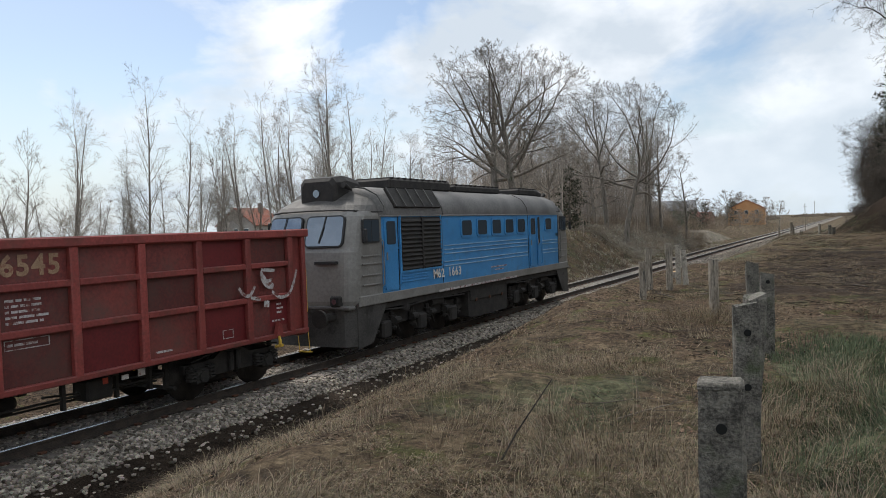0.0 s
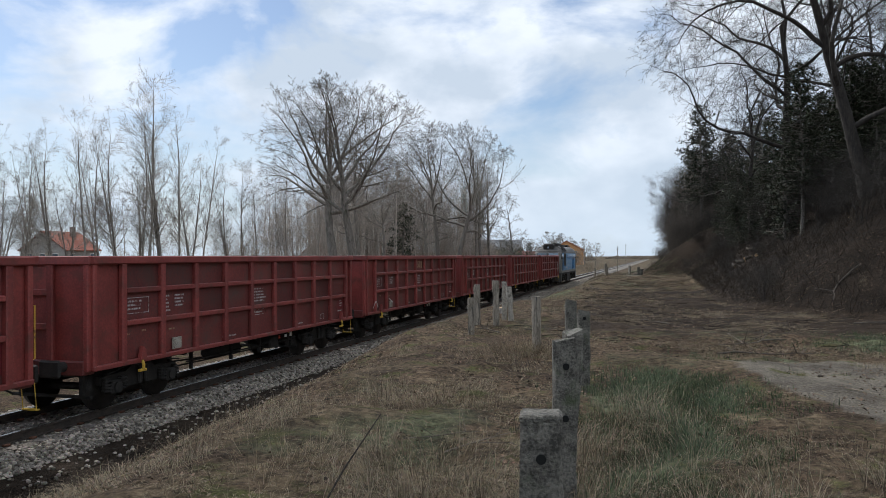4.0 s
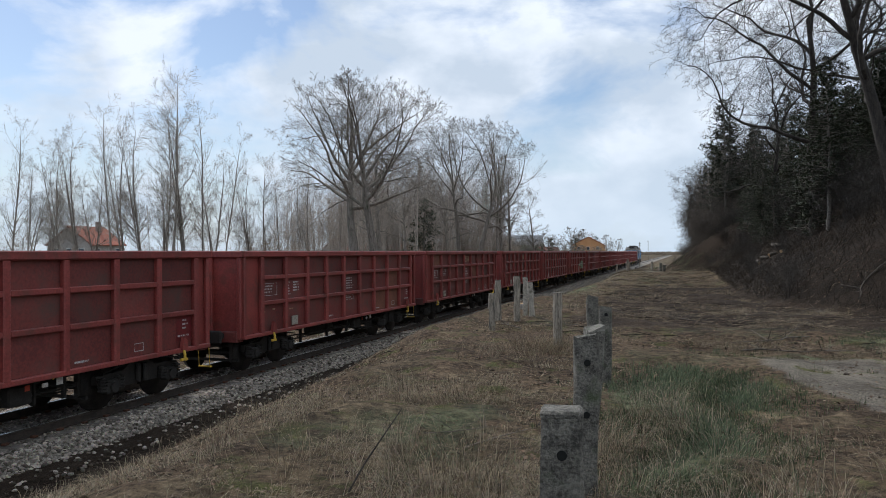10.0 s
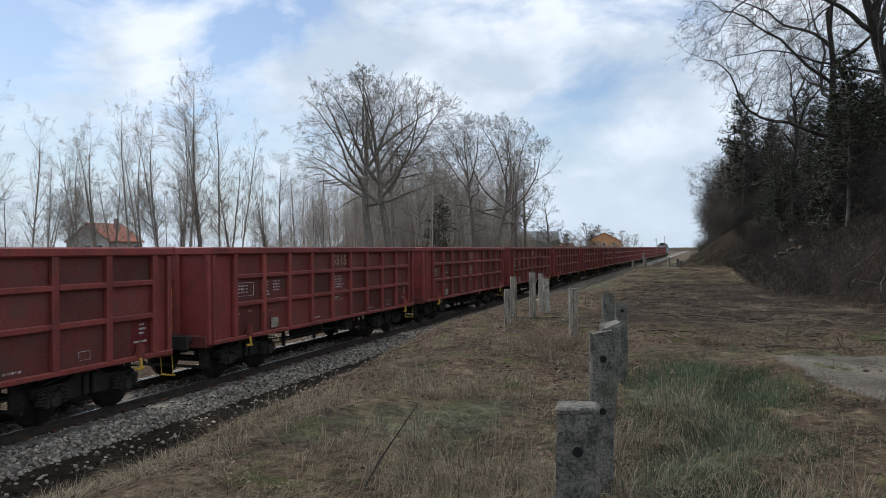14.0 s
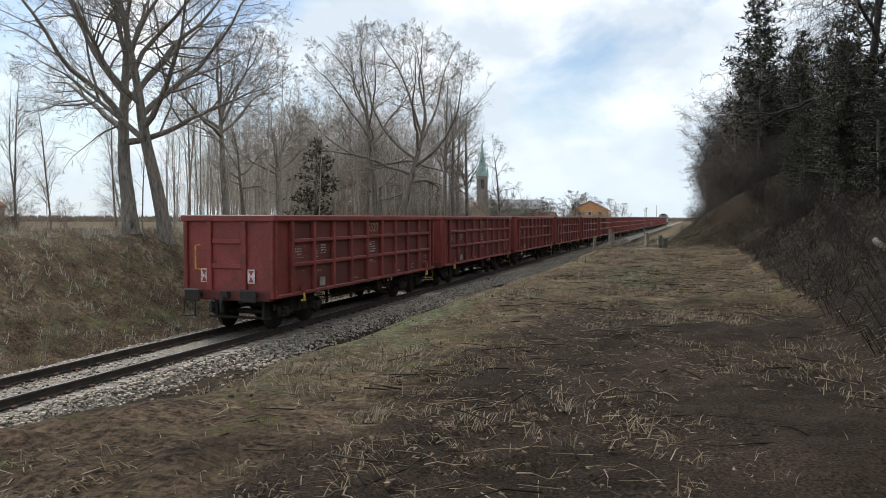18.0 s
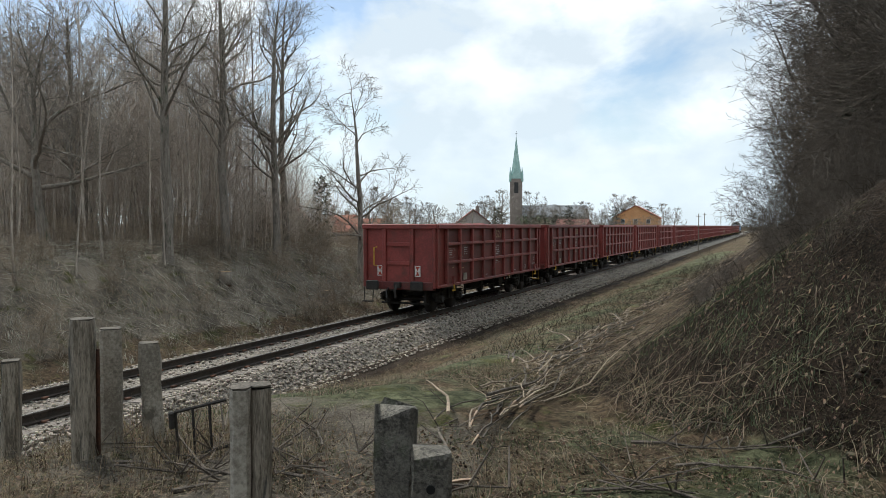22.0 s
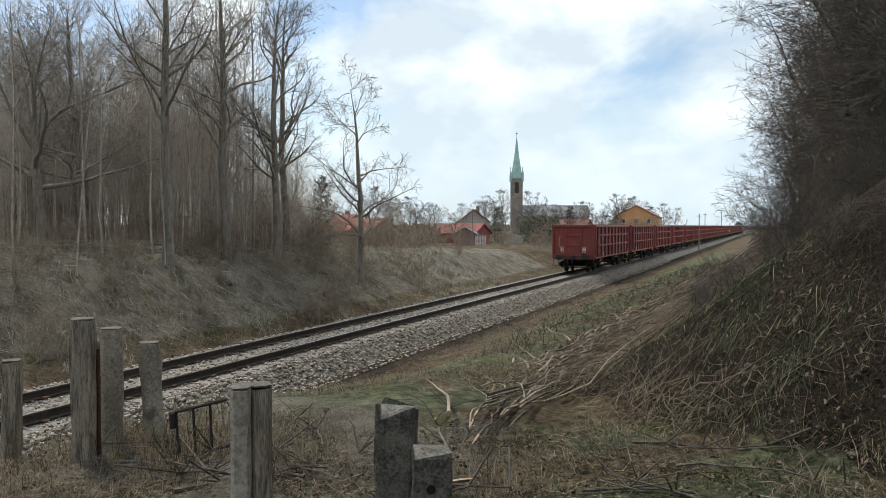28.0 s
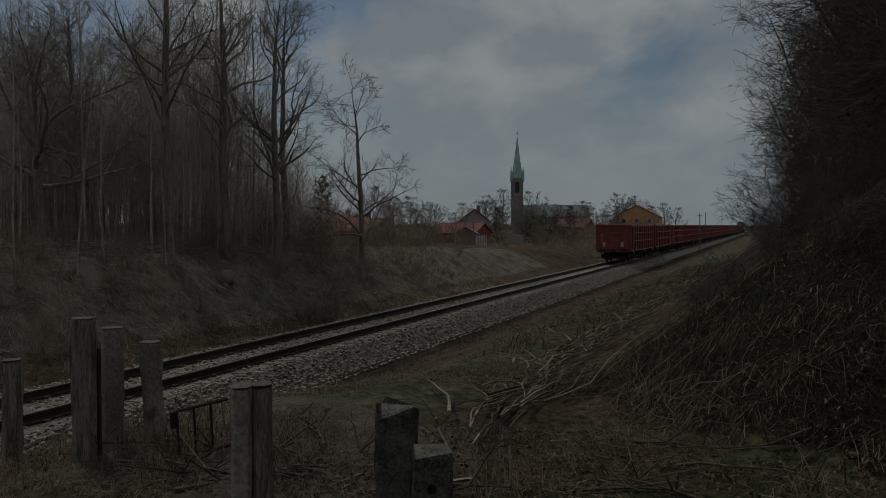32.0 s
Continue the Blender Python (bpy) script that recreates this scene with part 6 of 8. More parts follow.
    for x, y, sc in ((1.6, 84, 0.95), (2.6, 79, 0.9), (1.2, 92, 0.95), (0.9, 99, 0.9), (3.4, 88, 1.0), (4.2, 82, 1.1), (4.6, 76, 1.0), (3.0, 96, 1.0), (5.4, 91, 1.1), (6.2, 85, 1.15), (5.6, 79, 1.1), (7.2, 76, 1.1), (2.0, 106, 0.9), (4.4, 104, 1.0), (0.6, 87, 0.9), (1.4, 95, 1.0), (2.4, 91, 1.0), (0.2, 94, 0.8), (2.2, 101, 1.0), (0.4, 104, 0.9), (3.4, 109, 1.0), (1.2, 110, 1.0), (3.2, 99, 1.1), (1.9, 88, 1.0), (2.8, 104, 1.1)):
        i = rng.randrange(3)
        first = ("spread", i) not in used
        used.add(("spread", i))
        put_tree(spread[i], x + 1.15, y, rng.uniform(-35, 35), sc, first)
    for _ in range(36):
        y = rng.uniform(74, 104)
        f = float(foot_of_hill(y))
        add("brown", brown, f + rng.uniform(4.0, 8.5), y, rng.uniform(0.6, 1.0))
    for _ in range(110):
        y = rng.uniform(23, 67)
        f = float(foot_of_hill(y))
        add("dark", dark, f + 4.0 + 9 * rng.random() ** 1.2, y, rng.uniform(0.4, 1.0))
    for _ in range(40):
        y = rng.uniform(22, 62)
        add("dark", dark, float(foot_of_hill(y)) + rng.uniform(0.5, 5), y, rng.uniform(0.14, 0.38))
    for _ in range(24):
        y = rng.uniform(66, 76)
        add("dark", dark, 0.12 * (y - ALONG) + rng.uniform(1.2, 5), y, rng.uniform(0.35, 0.6))
    for _ in range(26):
        y = rng.uniform(57, 66)
        add("dark", dark, float(foot_of_hill(y)) + rng.uniform(1.4, 4.5), y, rng.uniform(0.3, 0.5))
    for _ in range(22):
        y = rng.uniform(70.5, 77)
        add("brown", brown, float(foot_of_hill(y)) + rng.uniform(1.4, 5), y, rng.uniform(0.09, 0.2))
    for _ in range(26):
        y = rng.uniform(74, 84)
        add("brown", brown, float(foot_of_hill(y)) + rng.uniform(2.6, 4.6), y, rng.uniform(0.2, 0.42))
    for _ in range(30):
        y = rng.uniform(71.5, 77)
        add("brown", brown, float(foot_of_hill(y)) + rng.uniform(4.2, 9), y, rng.uniform(0.6, 1.0))
    for _ in range(16):
        y = rng.uniform(76, 112)
        add("pole", poles, float(foot_of_hill(y)) + rng.uniform(4.6, 8), y, rng.uniform(0.6, 0.85))


build_trees()


def build_thicket():
    """Countless thin saplings filling the wood behind the bank."""
    rng = random.Random(91)
    segs = []
    for _ in range(520):
        d = 27 + 30 * rng.random() ** 1.5
        b = 54 - 22 * rng.random() ** 1.35
        x, y = -d * math.tan(radians(b)), ALONG + d
        if x > -21:
            continue
        z = on_ground(x, y) - 0.1
        h = rng.uniform(6.5, 15) if b > 39 else rng.uniform(3.0, 7.5)
        lx, ly = rng.gauss(0, 0.13), rng.gauss(0, 0.13)
        r = 0.011 + 0.003 * h
        pts = [(x + lx * h * t + rng.gauss(0, 0.08) * t, y + ly * h * t, z + h * t) for t in (0, 0.3, 0.6, 0.85, 1.0)]
        for i in range(4):
            segs.append((pts[i], pts[i + 1], r * (1 - 0.24 * i), r * (1 - 0.24 * (i + 1))))
        for _ in range(26):
            t = rng.uniform(0.15, 0.97)
            b = (x + lx * h * t, y + ly * h * t, z + h * t)
            a, ln = rng.uniform(0, 6.28), h * (1.05 - t) * rng.uniform(0.2, 0.45) + 0.3
            m = (b[0] + math.cos(a) * ln * 0.5, b[1] + math.sin(a) * ln * 0.5, b[2] + ln * rng.uniform(0.25, 0.6))
            e = (m[0] + math.cos(a) * ln * 0.3 + rng.gauss(0, 0.1), m[1] + math.sin(a) * ln * 0.3, m[2] + ln * rng.uniform(0.3, 0.6))
            segs.append((b, m, r * 0.4, r * 0.28))
            segs.append((m, e, r * 0.28, r * 0.12))
            a += rng.uniform(-1.2, 1.2)
            segs.append((m, (m[0] + math.cos(a) * ln * 0.4, m[1] + math.sin(a) * ln * 0.4, m[2] + ln * rng.uniform(0.1, 0.5)), r * 0.22, r * 0.1))
    tagged(new("sapling_thicket", tubes_mesh("sapling_thicket", segs, M_SAPLING)), "hazy thicket of thin bare saplings in the wood", "thicket", kind="stuff")


build_thicket()


def pine_meshes(seed, h, r0, low, leaf=None):
    """Trunk with boughs, and many small tufts of needles."""
    rng = random.Random(seed)
    segs, v, f = [], [], []
    n = 12
    px, py = 0.0, 0.0
    axis = []
    for i in range(n + 1):
        axis.append((px, py, h * i / n - 0.25))
        px += rng.gauss(0, 0.05)
        py += rng.gauss(0, 0.05)
    for i in range(n):
        segs.append((axis[i], axis[i + 1], 0.16 * (1 - 0.85 * i / n), 0.16 * (1 - 0.85 * (i + 1) / n)))

    def tuft(c, s):
        for _ in range(7):
            a, e = rng.uniform(0, 6.28), rng.uniform(-0.5, 1.1)
            d = (math.cos(a) * math.cos(e), math.sin(a) * math.cos(e), math.sin(e))
            o = (-math.sin(a) * 0.16, math.cos(a) * 0.16, rng.uniform(-0.12, 0.12))
            k = len(v)
            tip = tuple(c[j] + d[j] * s * rng.uniform(0.7, 1.3) for j in range(3))
            v.append(tuple(c[j] - o[j] * s for j in range(3)))
            v.append(tuple(c[j] + o[j] * s for j in range(3)))
            v.append(tip)
            f.append((k, k + 1, k + 2))

    whorls = int(h * 3.2)
    for wv in range(whorls):
        u = low + (1 - low) * wv / whorls
        z = h * u
        reach = r0 * (1 - u) ** 0.5 * rng.uniform(0.75, 1.15) + 0.35
        for _ in range(5):
            a = rng.uniform(0, 6.28)
            ln = reach * rng.uniform(0.55, 1.15)
            p = (axis[min(n, int(u * n))][0], axis[min(n, int(u * n))][1], z)
            rise = rng.uniform(-0.1, 0.35)
            q = (p[0] + math.cos(a) * ln, p[1] + math.sin(a) * ln, z + ln * rise)
            segs.append((p, q, 0.03, 0.008))
            m = max(3, int(ln * 4))
            for k in range(m):
                t = 0.25 + 0.8 * (k + rng.random()) / m
                c = tuple(p[j] + (q[j] - p[j]) * t + rng.gauss(0, 0.13) for j in range(3))
                tuft(c, rng.uniform(0.2, 0.36))
    me = bpy.data.meshes.new("crown")
    me.from_pydata(v, [], f)
    me.materials.append(leaf or M_NEEDLE)
    return tubes_mesh("trunk", segs, M_BARK), me


def build_pines():
    rng = random.Random(5)
    kinds = []
    for seed, h, r, low in ((1, 10.5, 2.3, 0.12), (2, 9.0, 2.0, 0.06), (3, 12.0, 2.5, 0.25), (4, 7.0, 1.9, 0.05)):
        kinds.append(make_tree("pine_tree", "dark green pine with dense needles", pine_meshes(seed, h, r, low), "pines on the hill"))
    used = set()

    def add(x, y, sc):
        i = rng.randrange(4)
        put_tree(kinds[i], x, y, rng.uniform(0, 360), sc, i not in used)
        used.add(i)

    for x, y, sc in ((3.6, 74, 0.85), (4.2, 78, 0.95), (3.4, 82, 0.9), (4.6, 86, 1.0), (3.8, 92, 0.95), (5.8, 72, 0.9), (6.4, 77, 1.05), (6.6, 83, 1.1), (4.8, 98, 0.9), (7, 92, 1.0), (8.4, 70, 1.0), (9, 76, 1.1), (9.4, 84, 1.1), (12, 72, 1.1), (12.5, 80, 1.1), (3.6, 102, 0.85), (4.4, 108, 0.9), (5.2, 106, 1.0), (3.2, 112, 0.8)):
        add(x, y, sc * 0.95)
    for _ in range(84):
        y = rng.uniform(30, 68)
        add(float(foot_of_hill(y)) + rng.uniform(3.0, 13), y, rng.uniform(0.34, 0.6))
    for _ in range(22):
        y = rng.uniform(18, 40)
        add(rng.uniform(13, 26) + (40 - y) * 0.25, y, rng.uniform(0.4, 0.65))
    # a few single conifers in the wood beyond the track
    for x, y, sc in ((-23, 66, 0.85), (-24.5, 101, 0.5), (-25.5, 97, 0.5)):
        add(x, y, sc)


build_pines()


# ---- fence posts, brush, grass, litter ----
def block_post(x, y, top, w, d, material, label, lean=(0, 0), hole=None, cap=False, seed=0, turn=0, name="fence_post"):
    """A square-set post, chipped and uneven, with a bolt hole and a lighter top."""
    rng = random.Random(seed)
    base = on_ground(x, y) - 0.3
    h = top - base
    rings = []
    n = 7
    for i in range(n + 1):
        t = i / n
        k = 1 + rng.gauss(0, 0.02)
        ring = []
        e = 0.82 if material is M_CONC else 0.62
        for a, b in ((-1, -e), (-e, -1), (e, -1), (1, -e), (1, e), (e, 1), (-e, 1), (-1, e)):
            ring.append((a * w / 2 * k + rng.gauss(0, 0.004) + lean[0] * h * t, b * d / 2 * k + rng.gauss(0, 0.004) + lean[1] * h * t, h * t + (rng.gauss(0, 0.026 if material is M_CONC and not cap else 0.008) if i == n else 0)))
        rings.append(ring)
    p = thing(name, label, "post", "old fence posts", at=pose(x, y, base, 0, 0, turn))
    part("shaft", Geo().loft(rings), material, p)
    if cap:
        part("cap", Geo().box(-w * 0.505 + lean[0] * h, w * 0.505 + lean[0] * h, -d * 0.505 + lean[1] * h, d * 0.505 + lean[1] * h, h - 0.03, h + 0.012, 0.014), M_CONC, p, "weathered top edge")
    if not cap and material is not M_CONC:
        top_ring = [(a * 0.98 + lean[0] * h * 0.02, b * 0.98 + lean[1] * h * 0.02, h + 0.004) for a, b, _ in rings[-1]]
        part("weathered_top", Geo().loft([top_ring, [(a, b, h + 0.012) for a, b, _ in top_ring]]), M_ENDGRAIN, p, "dark weathered top")
    # no hollow is cut: a near-black plug paints the hole's darkness
    for z in hole or ():
        yy = -d / 2 + lean[1] * z - 0.006
        part("bolt_hole", Geo().tube([(lean[0] * z, yy - 0.004, z), (lean[0] * z, yy + 0.03, z)], 0.023, 12), M_HOLE, p, "near-black disc in place of a bolt hole")
    return p


def build_posts():
    stone = "chipped grey stone-concrete fence post with a bolt hole"
    wood = "weathered grey wooden fence post"
    pale = "pale square concrete fence post"
    block_post(-0.53, 3.42, 2.44, 0.19, 0.17, M_CONC, stone, hole=(1.1,), cap=True, seed=1, turn=8)
    block_post(-0.66, 5.2, 2.57, 0.17, 0.2, M_CONC, stone, lean=(0.02, 0.03), hole=(1.25, 0.9), seed=2, turn=10)
    block_post(-0.92, 7.4, 2.42, 0.18, 0.2, M_CONC, stone, lean=(0.08, 0.02), seed=3, turn=20)
    block_post(-1.14, 10.3, 2.53, 0.15, 0.14, M_CONC, stone, lean=(-0.03, 0), seed=4, turn=12)
    block_post(-0.97, 9.8, 2.45, 0.15, 0.14, M_CONC, stone, lean=(0.01, 0), hole=(1.2,), seed=5, turn=12)
    block_post(-2.16, 13.5, 2.42, 0.15, 0.15, M_POSTW, wood, seed=6, turn=20)
    block_post(-3.67, 19, 2.38, 0.13, 0.13, M_CONCP, pale, lean=(-0.06, 0), seed=7, turn=20)
    block_post(-4.07, 20, 2.47, 0.13, 0.13, M_CONCP, pale, seed=8, turn=20)
    block_post(-3.87, 18, 2.56, 0.15, 0.15, M_POSTW, wood, seed=9, turn=20)
    block_post(-4.34, 18, 2.46, 0.15, 0.15, M_POSTW, wood, seed=10, turn=20)
    block_post(-4.12, 16.5, 2.22, 0.14, 0.14, M_POSTW, wood, seed=11, turn=20)
    # the further gate place
    B = ALONG
    block_post(-5.55, B + 4.1, 2.08, 0.13, 0.14, M_POSTW, "split brown wooden fence post", lean=(0.02, 0), seed=12, turn=40)
    block_post(-4.62, B + 4.0, 2.47, 0.165, 0.165, M_POSTW, wood, lean=(0.0, 0), seed=13, turn=45)
    block_post(-4.66, B + 4.3, 2.36, 0.155, 0.155, M_CONCP, pale, seed=14, turn=45)
    block_post(-4.50, B + 4.6, 2.22, 0.155, 0.155, M_CONCP, pale, lean=(-0.05, 0), seed=15, turn=42)
    block_post(-2.60, B + 3.26, 2.29, 0.11, 0.16, M_CONCP, "rough split stone post beside a wooden one", seed=16, turn=36)
    block_post(-2.53, B + 3.34, 2.29, 0.11, 0.14, M_POSTW, wood, seed=17, turn=36)
    block_post(-1.86, B + 3.65, 2.16, 0.21, 0.2, M_CONC, stone, seed=18, turn=16)
    block_post(-1.585, B + 3.5, 2.0, 0.2, 0.19, M_CONC, stone, hole=(0.72,), seed=19, turn=24)
    solid("iron_stake", Geo().box(-0.015, 0.015, -0.012, 0.012, 0, 0.95, 0.004), M_RUST, "rusty iron stake beside a post", "stake", at=pose(-4.56, B + 4.08, 1.3))
    # bent remains of a gate
    gate = thing("broken_gate", "bent rusty black metal gate frame", "gate", at=pose(-3.95, B + 4.35, 1.18, 4, -3, 48))
    part("top_bar", Geo().tube([(-0.07, 0, 0.62), (0.3, 0, 0.66)], 0.013, 6), M_DARK, gate)
    part("bottom_bar", Geo().tube([(-0.07, 0, 0.26), (0.3, 0, 0.3)], 0.013, 6), M_DARK, gate)
    for k in range(3):
        part("upright", Geo().tube([(-0.06 + 0.12 * k, 0, 0.12), (-0.06 + 0.12 * k, 0, 0.63 + 0.01 * k)], 0.01, 6), M_DARK, gate)
    part("hinge_block", Geo().box(-0.11, -0.07, -0.025, 0.025, 0.5, 0.63, 0.01), M_DARK, gate)
    # posts beyond the track
    for x, y, t in ((-19.5, 22.5, 1.15), (-18.8, 21.0, 1.0), (-22.6, 23.0, 1.2), (-25.5, 24.0, 1.1), (-28.5, 25, 1.2), (-17.2, 27, 1.3)):
        block_post(x, y, on_ground(x, y) + t, 0.14, 0.14, M_CONCP, "pale square concrete fence post", seed=int(-x * 10), turn=10)


build_posts()


def surf(x, y):
    """Ground height with the slope's directions."""
    z = on_ground(x, y)
    return z, (on_ground(x + 0.2, y) - z) / 0.2, (on_ground(x, y + 0.2) - z) / 0.2


def stick(rng, x, y, ang, ln, r, lift=0.0, bend=0.13):
    """A crooked stick lying on the ground."""
    segs = []
    n = 6 if ln > 1.0 else 3
    px, py = x, y
    pz = on_ground(px, py) + r + lift
    a = ang
    for i in range(n):
        a += rng.gauss(0, bend)
        qx, qy = px + math.cos(a) * ln / n, py + math.sin(a) * ln / n
        steep = 1 / math.hypot(1, (on_ground(qx, qy) - on_ground(px, py)) * n / ln)
        qx, qy = px + (qx - px) * steep, py + (qy - py) * steep
        qz = on_ground(qx, qy) + r + lift + rng.uniform(-0.01, 0.03)
        segs.append(((px, py, pz), (qx, qy, qz), r * (1 - 0.75 * i / n), r * (1 - 0.75 * (i + 1) / n)))
        px, py, pz = qx, qy, qz
    return segs


def build_brush():
    rng = random.Random(77)
    B = ALONG
    pile = thing("brush_pile", "heap of cut thin branches lying down the hillside", "brush pile")
    loose = []
    mossy = []
    # long branches laid along the foot of the hill, one over another
    for k in range(270):
        u = rng.random()
        if k < 240:
            y = B + 5.5 + 21 * u ** 1.3
            x = float(np.interp(y - B, [4.5, 7, 11, 15, 21, 27], [-2.2, -2.35, -2.65, -2.9, -2.45, -1.9])) + rng.gauss(0.1, 0.16)
            ang = rng.gauss(1.66 if y < B + 13 else 1.48, 0.13)
        else:
            y = B + 12 + 18 * u
            x = -2.3 + 0.2 * (y - B - 12) + rng.gauss(0, 0.4)
            ang = rng.gauss(1.3, 0.2)
        ln, r = rng.uniform(0.6, 2.4), rng.uniform(0.006, 0.018)
        q = stick(rng, x, y, ang, ln, r, 0.04 + rng.random() * (0.22 if y < B + 7.5 else 0.42), 0.12)
        br = part("branch", Geo().tube([q[0][0]] + [e[1] for e in q], [q[0][2]] + [e[3] for e in q], 6), M_TWIG if k % 2 else M_HILLBARK, pile)
        if k % 4 == 0:
            a, b = Vector(q[0][0]), Vector(q[0][1])
            d = (b - a).normalized()
            part("torn_end", Geo().tube([a - d * rng.uniform(0.05, 0.22), a + d * 0.02], [r * 0.5, r * 1.08], 6), M_SPLINT, br, "pale torn wood")
    for k in range(3000):
        # over the lower slope, this way and that
        y = B + 6.5 + 17 * rng.random() ** 1.5
        f = float(foot_of_hill(y))
        d = rng.random()
        x = f - 0.3 + 4.2 * d
        ang = rng.gauss(1.2, 0.6) if d < 0.3 else rng.uniform(0, 6.28)
        ln = rng.uniform(0.3, 1.3) if d < 0.22 else rng.uniform(0.1, 0.45)
        q = stick(rng, x, y, ang, ln, rng.uniform(0.0018, 0.004), rng.uniform(0.0, 0.2) * math.exp(-((d - 0.15) / 0.2) ** 2), 0.34 if d < 0.22 else 0.7)
        if d > 0.3 and rng.random() < 0.6:
            mossy += q
        else:
            loose += q
    o = new("twig_tangle", tubes_mesh("twig_tangle", loose, M_LITTER))
    o.parent = pile
    tagged(o, "tangle of thin pale and brown twigs", kind="stuff")
    # low mossy tangle over the lower slope
    for _ in range(6500):
        y = B + 4.6 + 9 * rng.random() ** 1.3
        x = rng.uniform(-1.6, 5.5)
        s = stick(rng, x, y, rng.uniform(0, 6.28), rng.uniform(0.08, 0.32), rng.uniform(0.001, 0.0022), rng.uniform(0, 0.06), 0.8)
        mossy += s
    o = new("mossy_tangle", tubes_mesh("mossy_tangle", mossy, M_MOSSY))
    tagged(o, "low tangle of thin mossy green-brown twigs", "brushwood", kind="stuff")
    # dead leaves and bark chips
    lv, lf = [], []
    for _ in range(56000):
        z = rng.random()
        if z < 0.5:
            y = B + 2.6 + 20 * rng.random() ** 1.5
            x = rng.uniform(-3.2, 8)
        elif z < 0.6:
            y, x = B + rng.uniform(2.6, 6), rng.uniform(-6, 1.5)
        elif z < 0.85:
            y = rng.uniform(14, 62)
            x = rng.uniform(-2.5, float(foot_of_hill(y)) + 6)
        else:
            y, x = rng.uniform(3, 18), rng.uniform(-8, 3.5)
        zz, gx, gy = surf(x, y)
        a, r = rng.uniform(0, 6.28), rng.uniform(0.006, 0.02) * (1.6 if z > 0.6 else 1.0)
        k = len(lv)
        for b in (0, 1.9, 3.14, 4.4):
            dx, dy = r * math.cos(a + b) * (1 if b in (0, 3.14) else 0.55), r * math.sin(a + b) * (1 if b in (0, 3.14) else 0.55)
            lv.append((x + dx, y + dy, zz + gx * dx + gy * dy + 0.02 + rng.uniform(0, 0.03)))
        lf.append((k, k + 1, k + 2, k + 3))
    me = bpy.data.meshes.new("dead_leaves")
    me.from_pydata(lv, [], lf)
    me.materials.append(M_LEAVES)
    tagged(new("dead_leaves", me), "scattered brown dead leaves and bark chips", "leaf litter", kind="stuff")
    # forest litter on the hill and round both fences
    bits = []
    for _ in range(12000):
        z = rng.random()
        if z < 0.34:
            y = 17 + 43 * rng.random() ** 1.4
            x = rng.uniform(-4, float(foot_of_hill(y)) + 0.5)
        elif z < 0.8:
            y = B + 2.5 + 16 * rng.random() ** 1.5
            x = rng.uniform(-4.5, 6)
        else:
            y = rng.uniform(4, 30)
            x = rng.uniform(-8, 5)
        bits += stick(rng, x, y, rng.uniform(0, 6.28), rng.uniform(0.08, 0.5), rng.uniform(0.002, 0.007))
    o = new("twig_litter", tubes_mesh("twig_litter", bits, M_LITTER))
    tagged(o, "scattered broken twigs and bark on the ground", "litter", kind="stuff")
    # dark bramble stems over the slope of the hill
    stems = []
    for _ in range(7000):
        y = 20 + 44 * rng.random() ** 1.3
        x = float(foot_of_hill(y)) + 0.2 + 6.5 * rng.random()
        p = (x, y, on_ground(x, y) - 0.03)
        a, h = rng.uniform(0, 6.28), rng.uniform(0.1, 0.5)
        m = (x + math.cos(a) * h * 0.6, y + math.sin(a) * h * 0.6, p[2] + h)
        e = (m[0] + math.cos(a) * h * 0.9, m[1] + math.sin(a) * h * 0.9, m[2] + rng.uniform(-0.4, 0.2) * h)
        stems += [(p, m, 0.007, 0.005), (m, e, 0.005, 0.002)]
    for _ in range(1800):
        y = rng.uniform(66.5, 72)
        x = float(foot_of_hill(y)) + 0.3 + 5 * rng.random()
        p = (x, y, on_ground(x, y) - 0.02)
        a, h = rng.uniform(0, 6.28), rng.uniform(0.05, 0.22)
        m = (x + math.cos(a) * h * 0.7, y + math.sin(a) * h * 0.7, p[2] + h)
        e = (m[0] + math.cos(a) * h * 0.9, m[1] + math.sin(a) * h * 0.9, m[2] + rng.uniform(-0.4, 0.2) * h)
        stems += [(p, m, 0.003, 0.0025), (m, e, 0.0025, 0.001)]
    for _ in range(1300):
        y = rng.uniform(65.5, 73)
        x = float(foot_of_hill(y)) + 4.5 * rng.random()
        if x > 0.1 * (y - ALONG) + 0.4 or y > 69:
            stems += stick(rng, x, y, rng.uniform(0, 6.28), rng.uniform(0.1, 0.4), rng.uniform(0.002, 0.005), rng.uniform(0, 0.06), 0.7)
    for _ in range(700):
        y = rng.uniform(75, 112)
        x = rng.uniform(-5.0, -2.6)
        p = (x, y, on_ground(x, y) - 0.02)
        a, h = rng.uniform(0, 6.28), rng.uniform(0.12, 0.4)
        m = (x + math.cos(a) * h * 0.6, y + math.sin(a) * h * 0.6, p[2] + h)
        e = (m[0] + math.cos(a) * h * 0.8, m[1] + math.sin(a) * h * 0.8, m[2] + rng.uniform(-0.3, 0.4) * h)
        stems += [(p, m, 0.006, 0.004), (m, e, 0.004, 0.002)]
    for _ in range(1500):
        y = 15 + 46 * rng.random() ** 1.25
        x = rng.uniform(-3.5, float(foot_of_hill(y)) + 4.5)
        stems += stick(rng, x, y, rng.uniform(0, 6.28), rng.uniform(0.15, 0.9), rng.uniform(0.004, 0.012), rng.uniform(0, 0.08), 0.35)
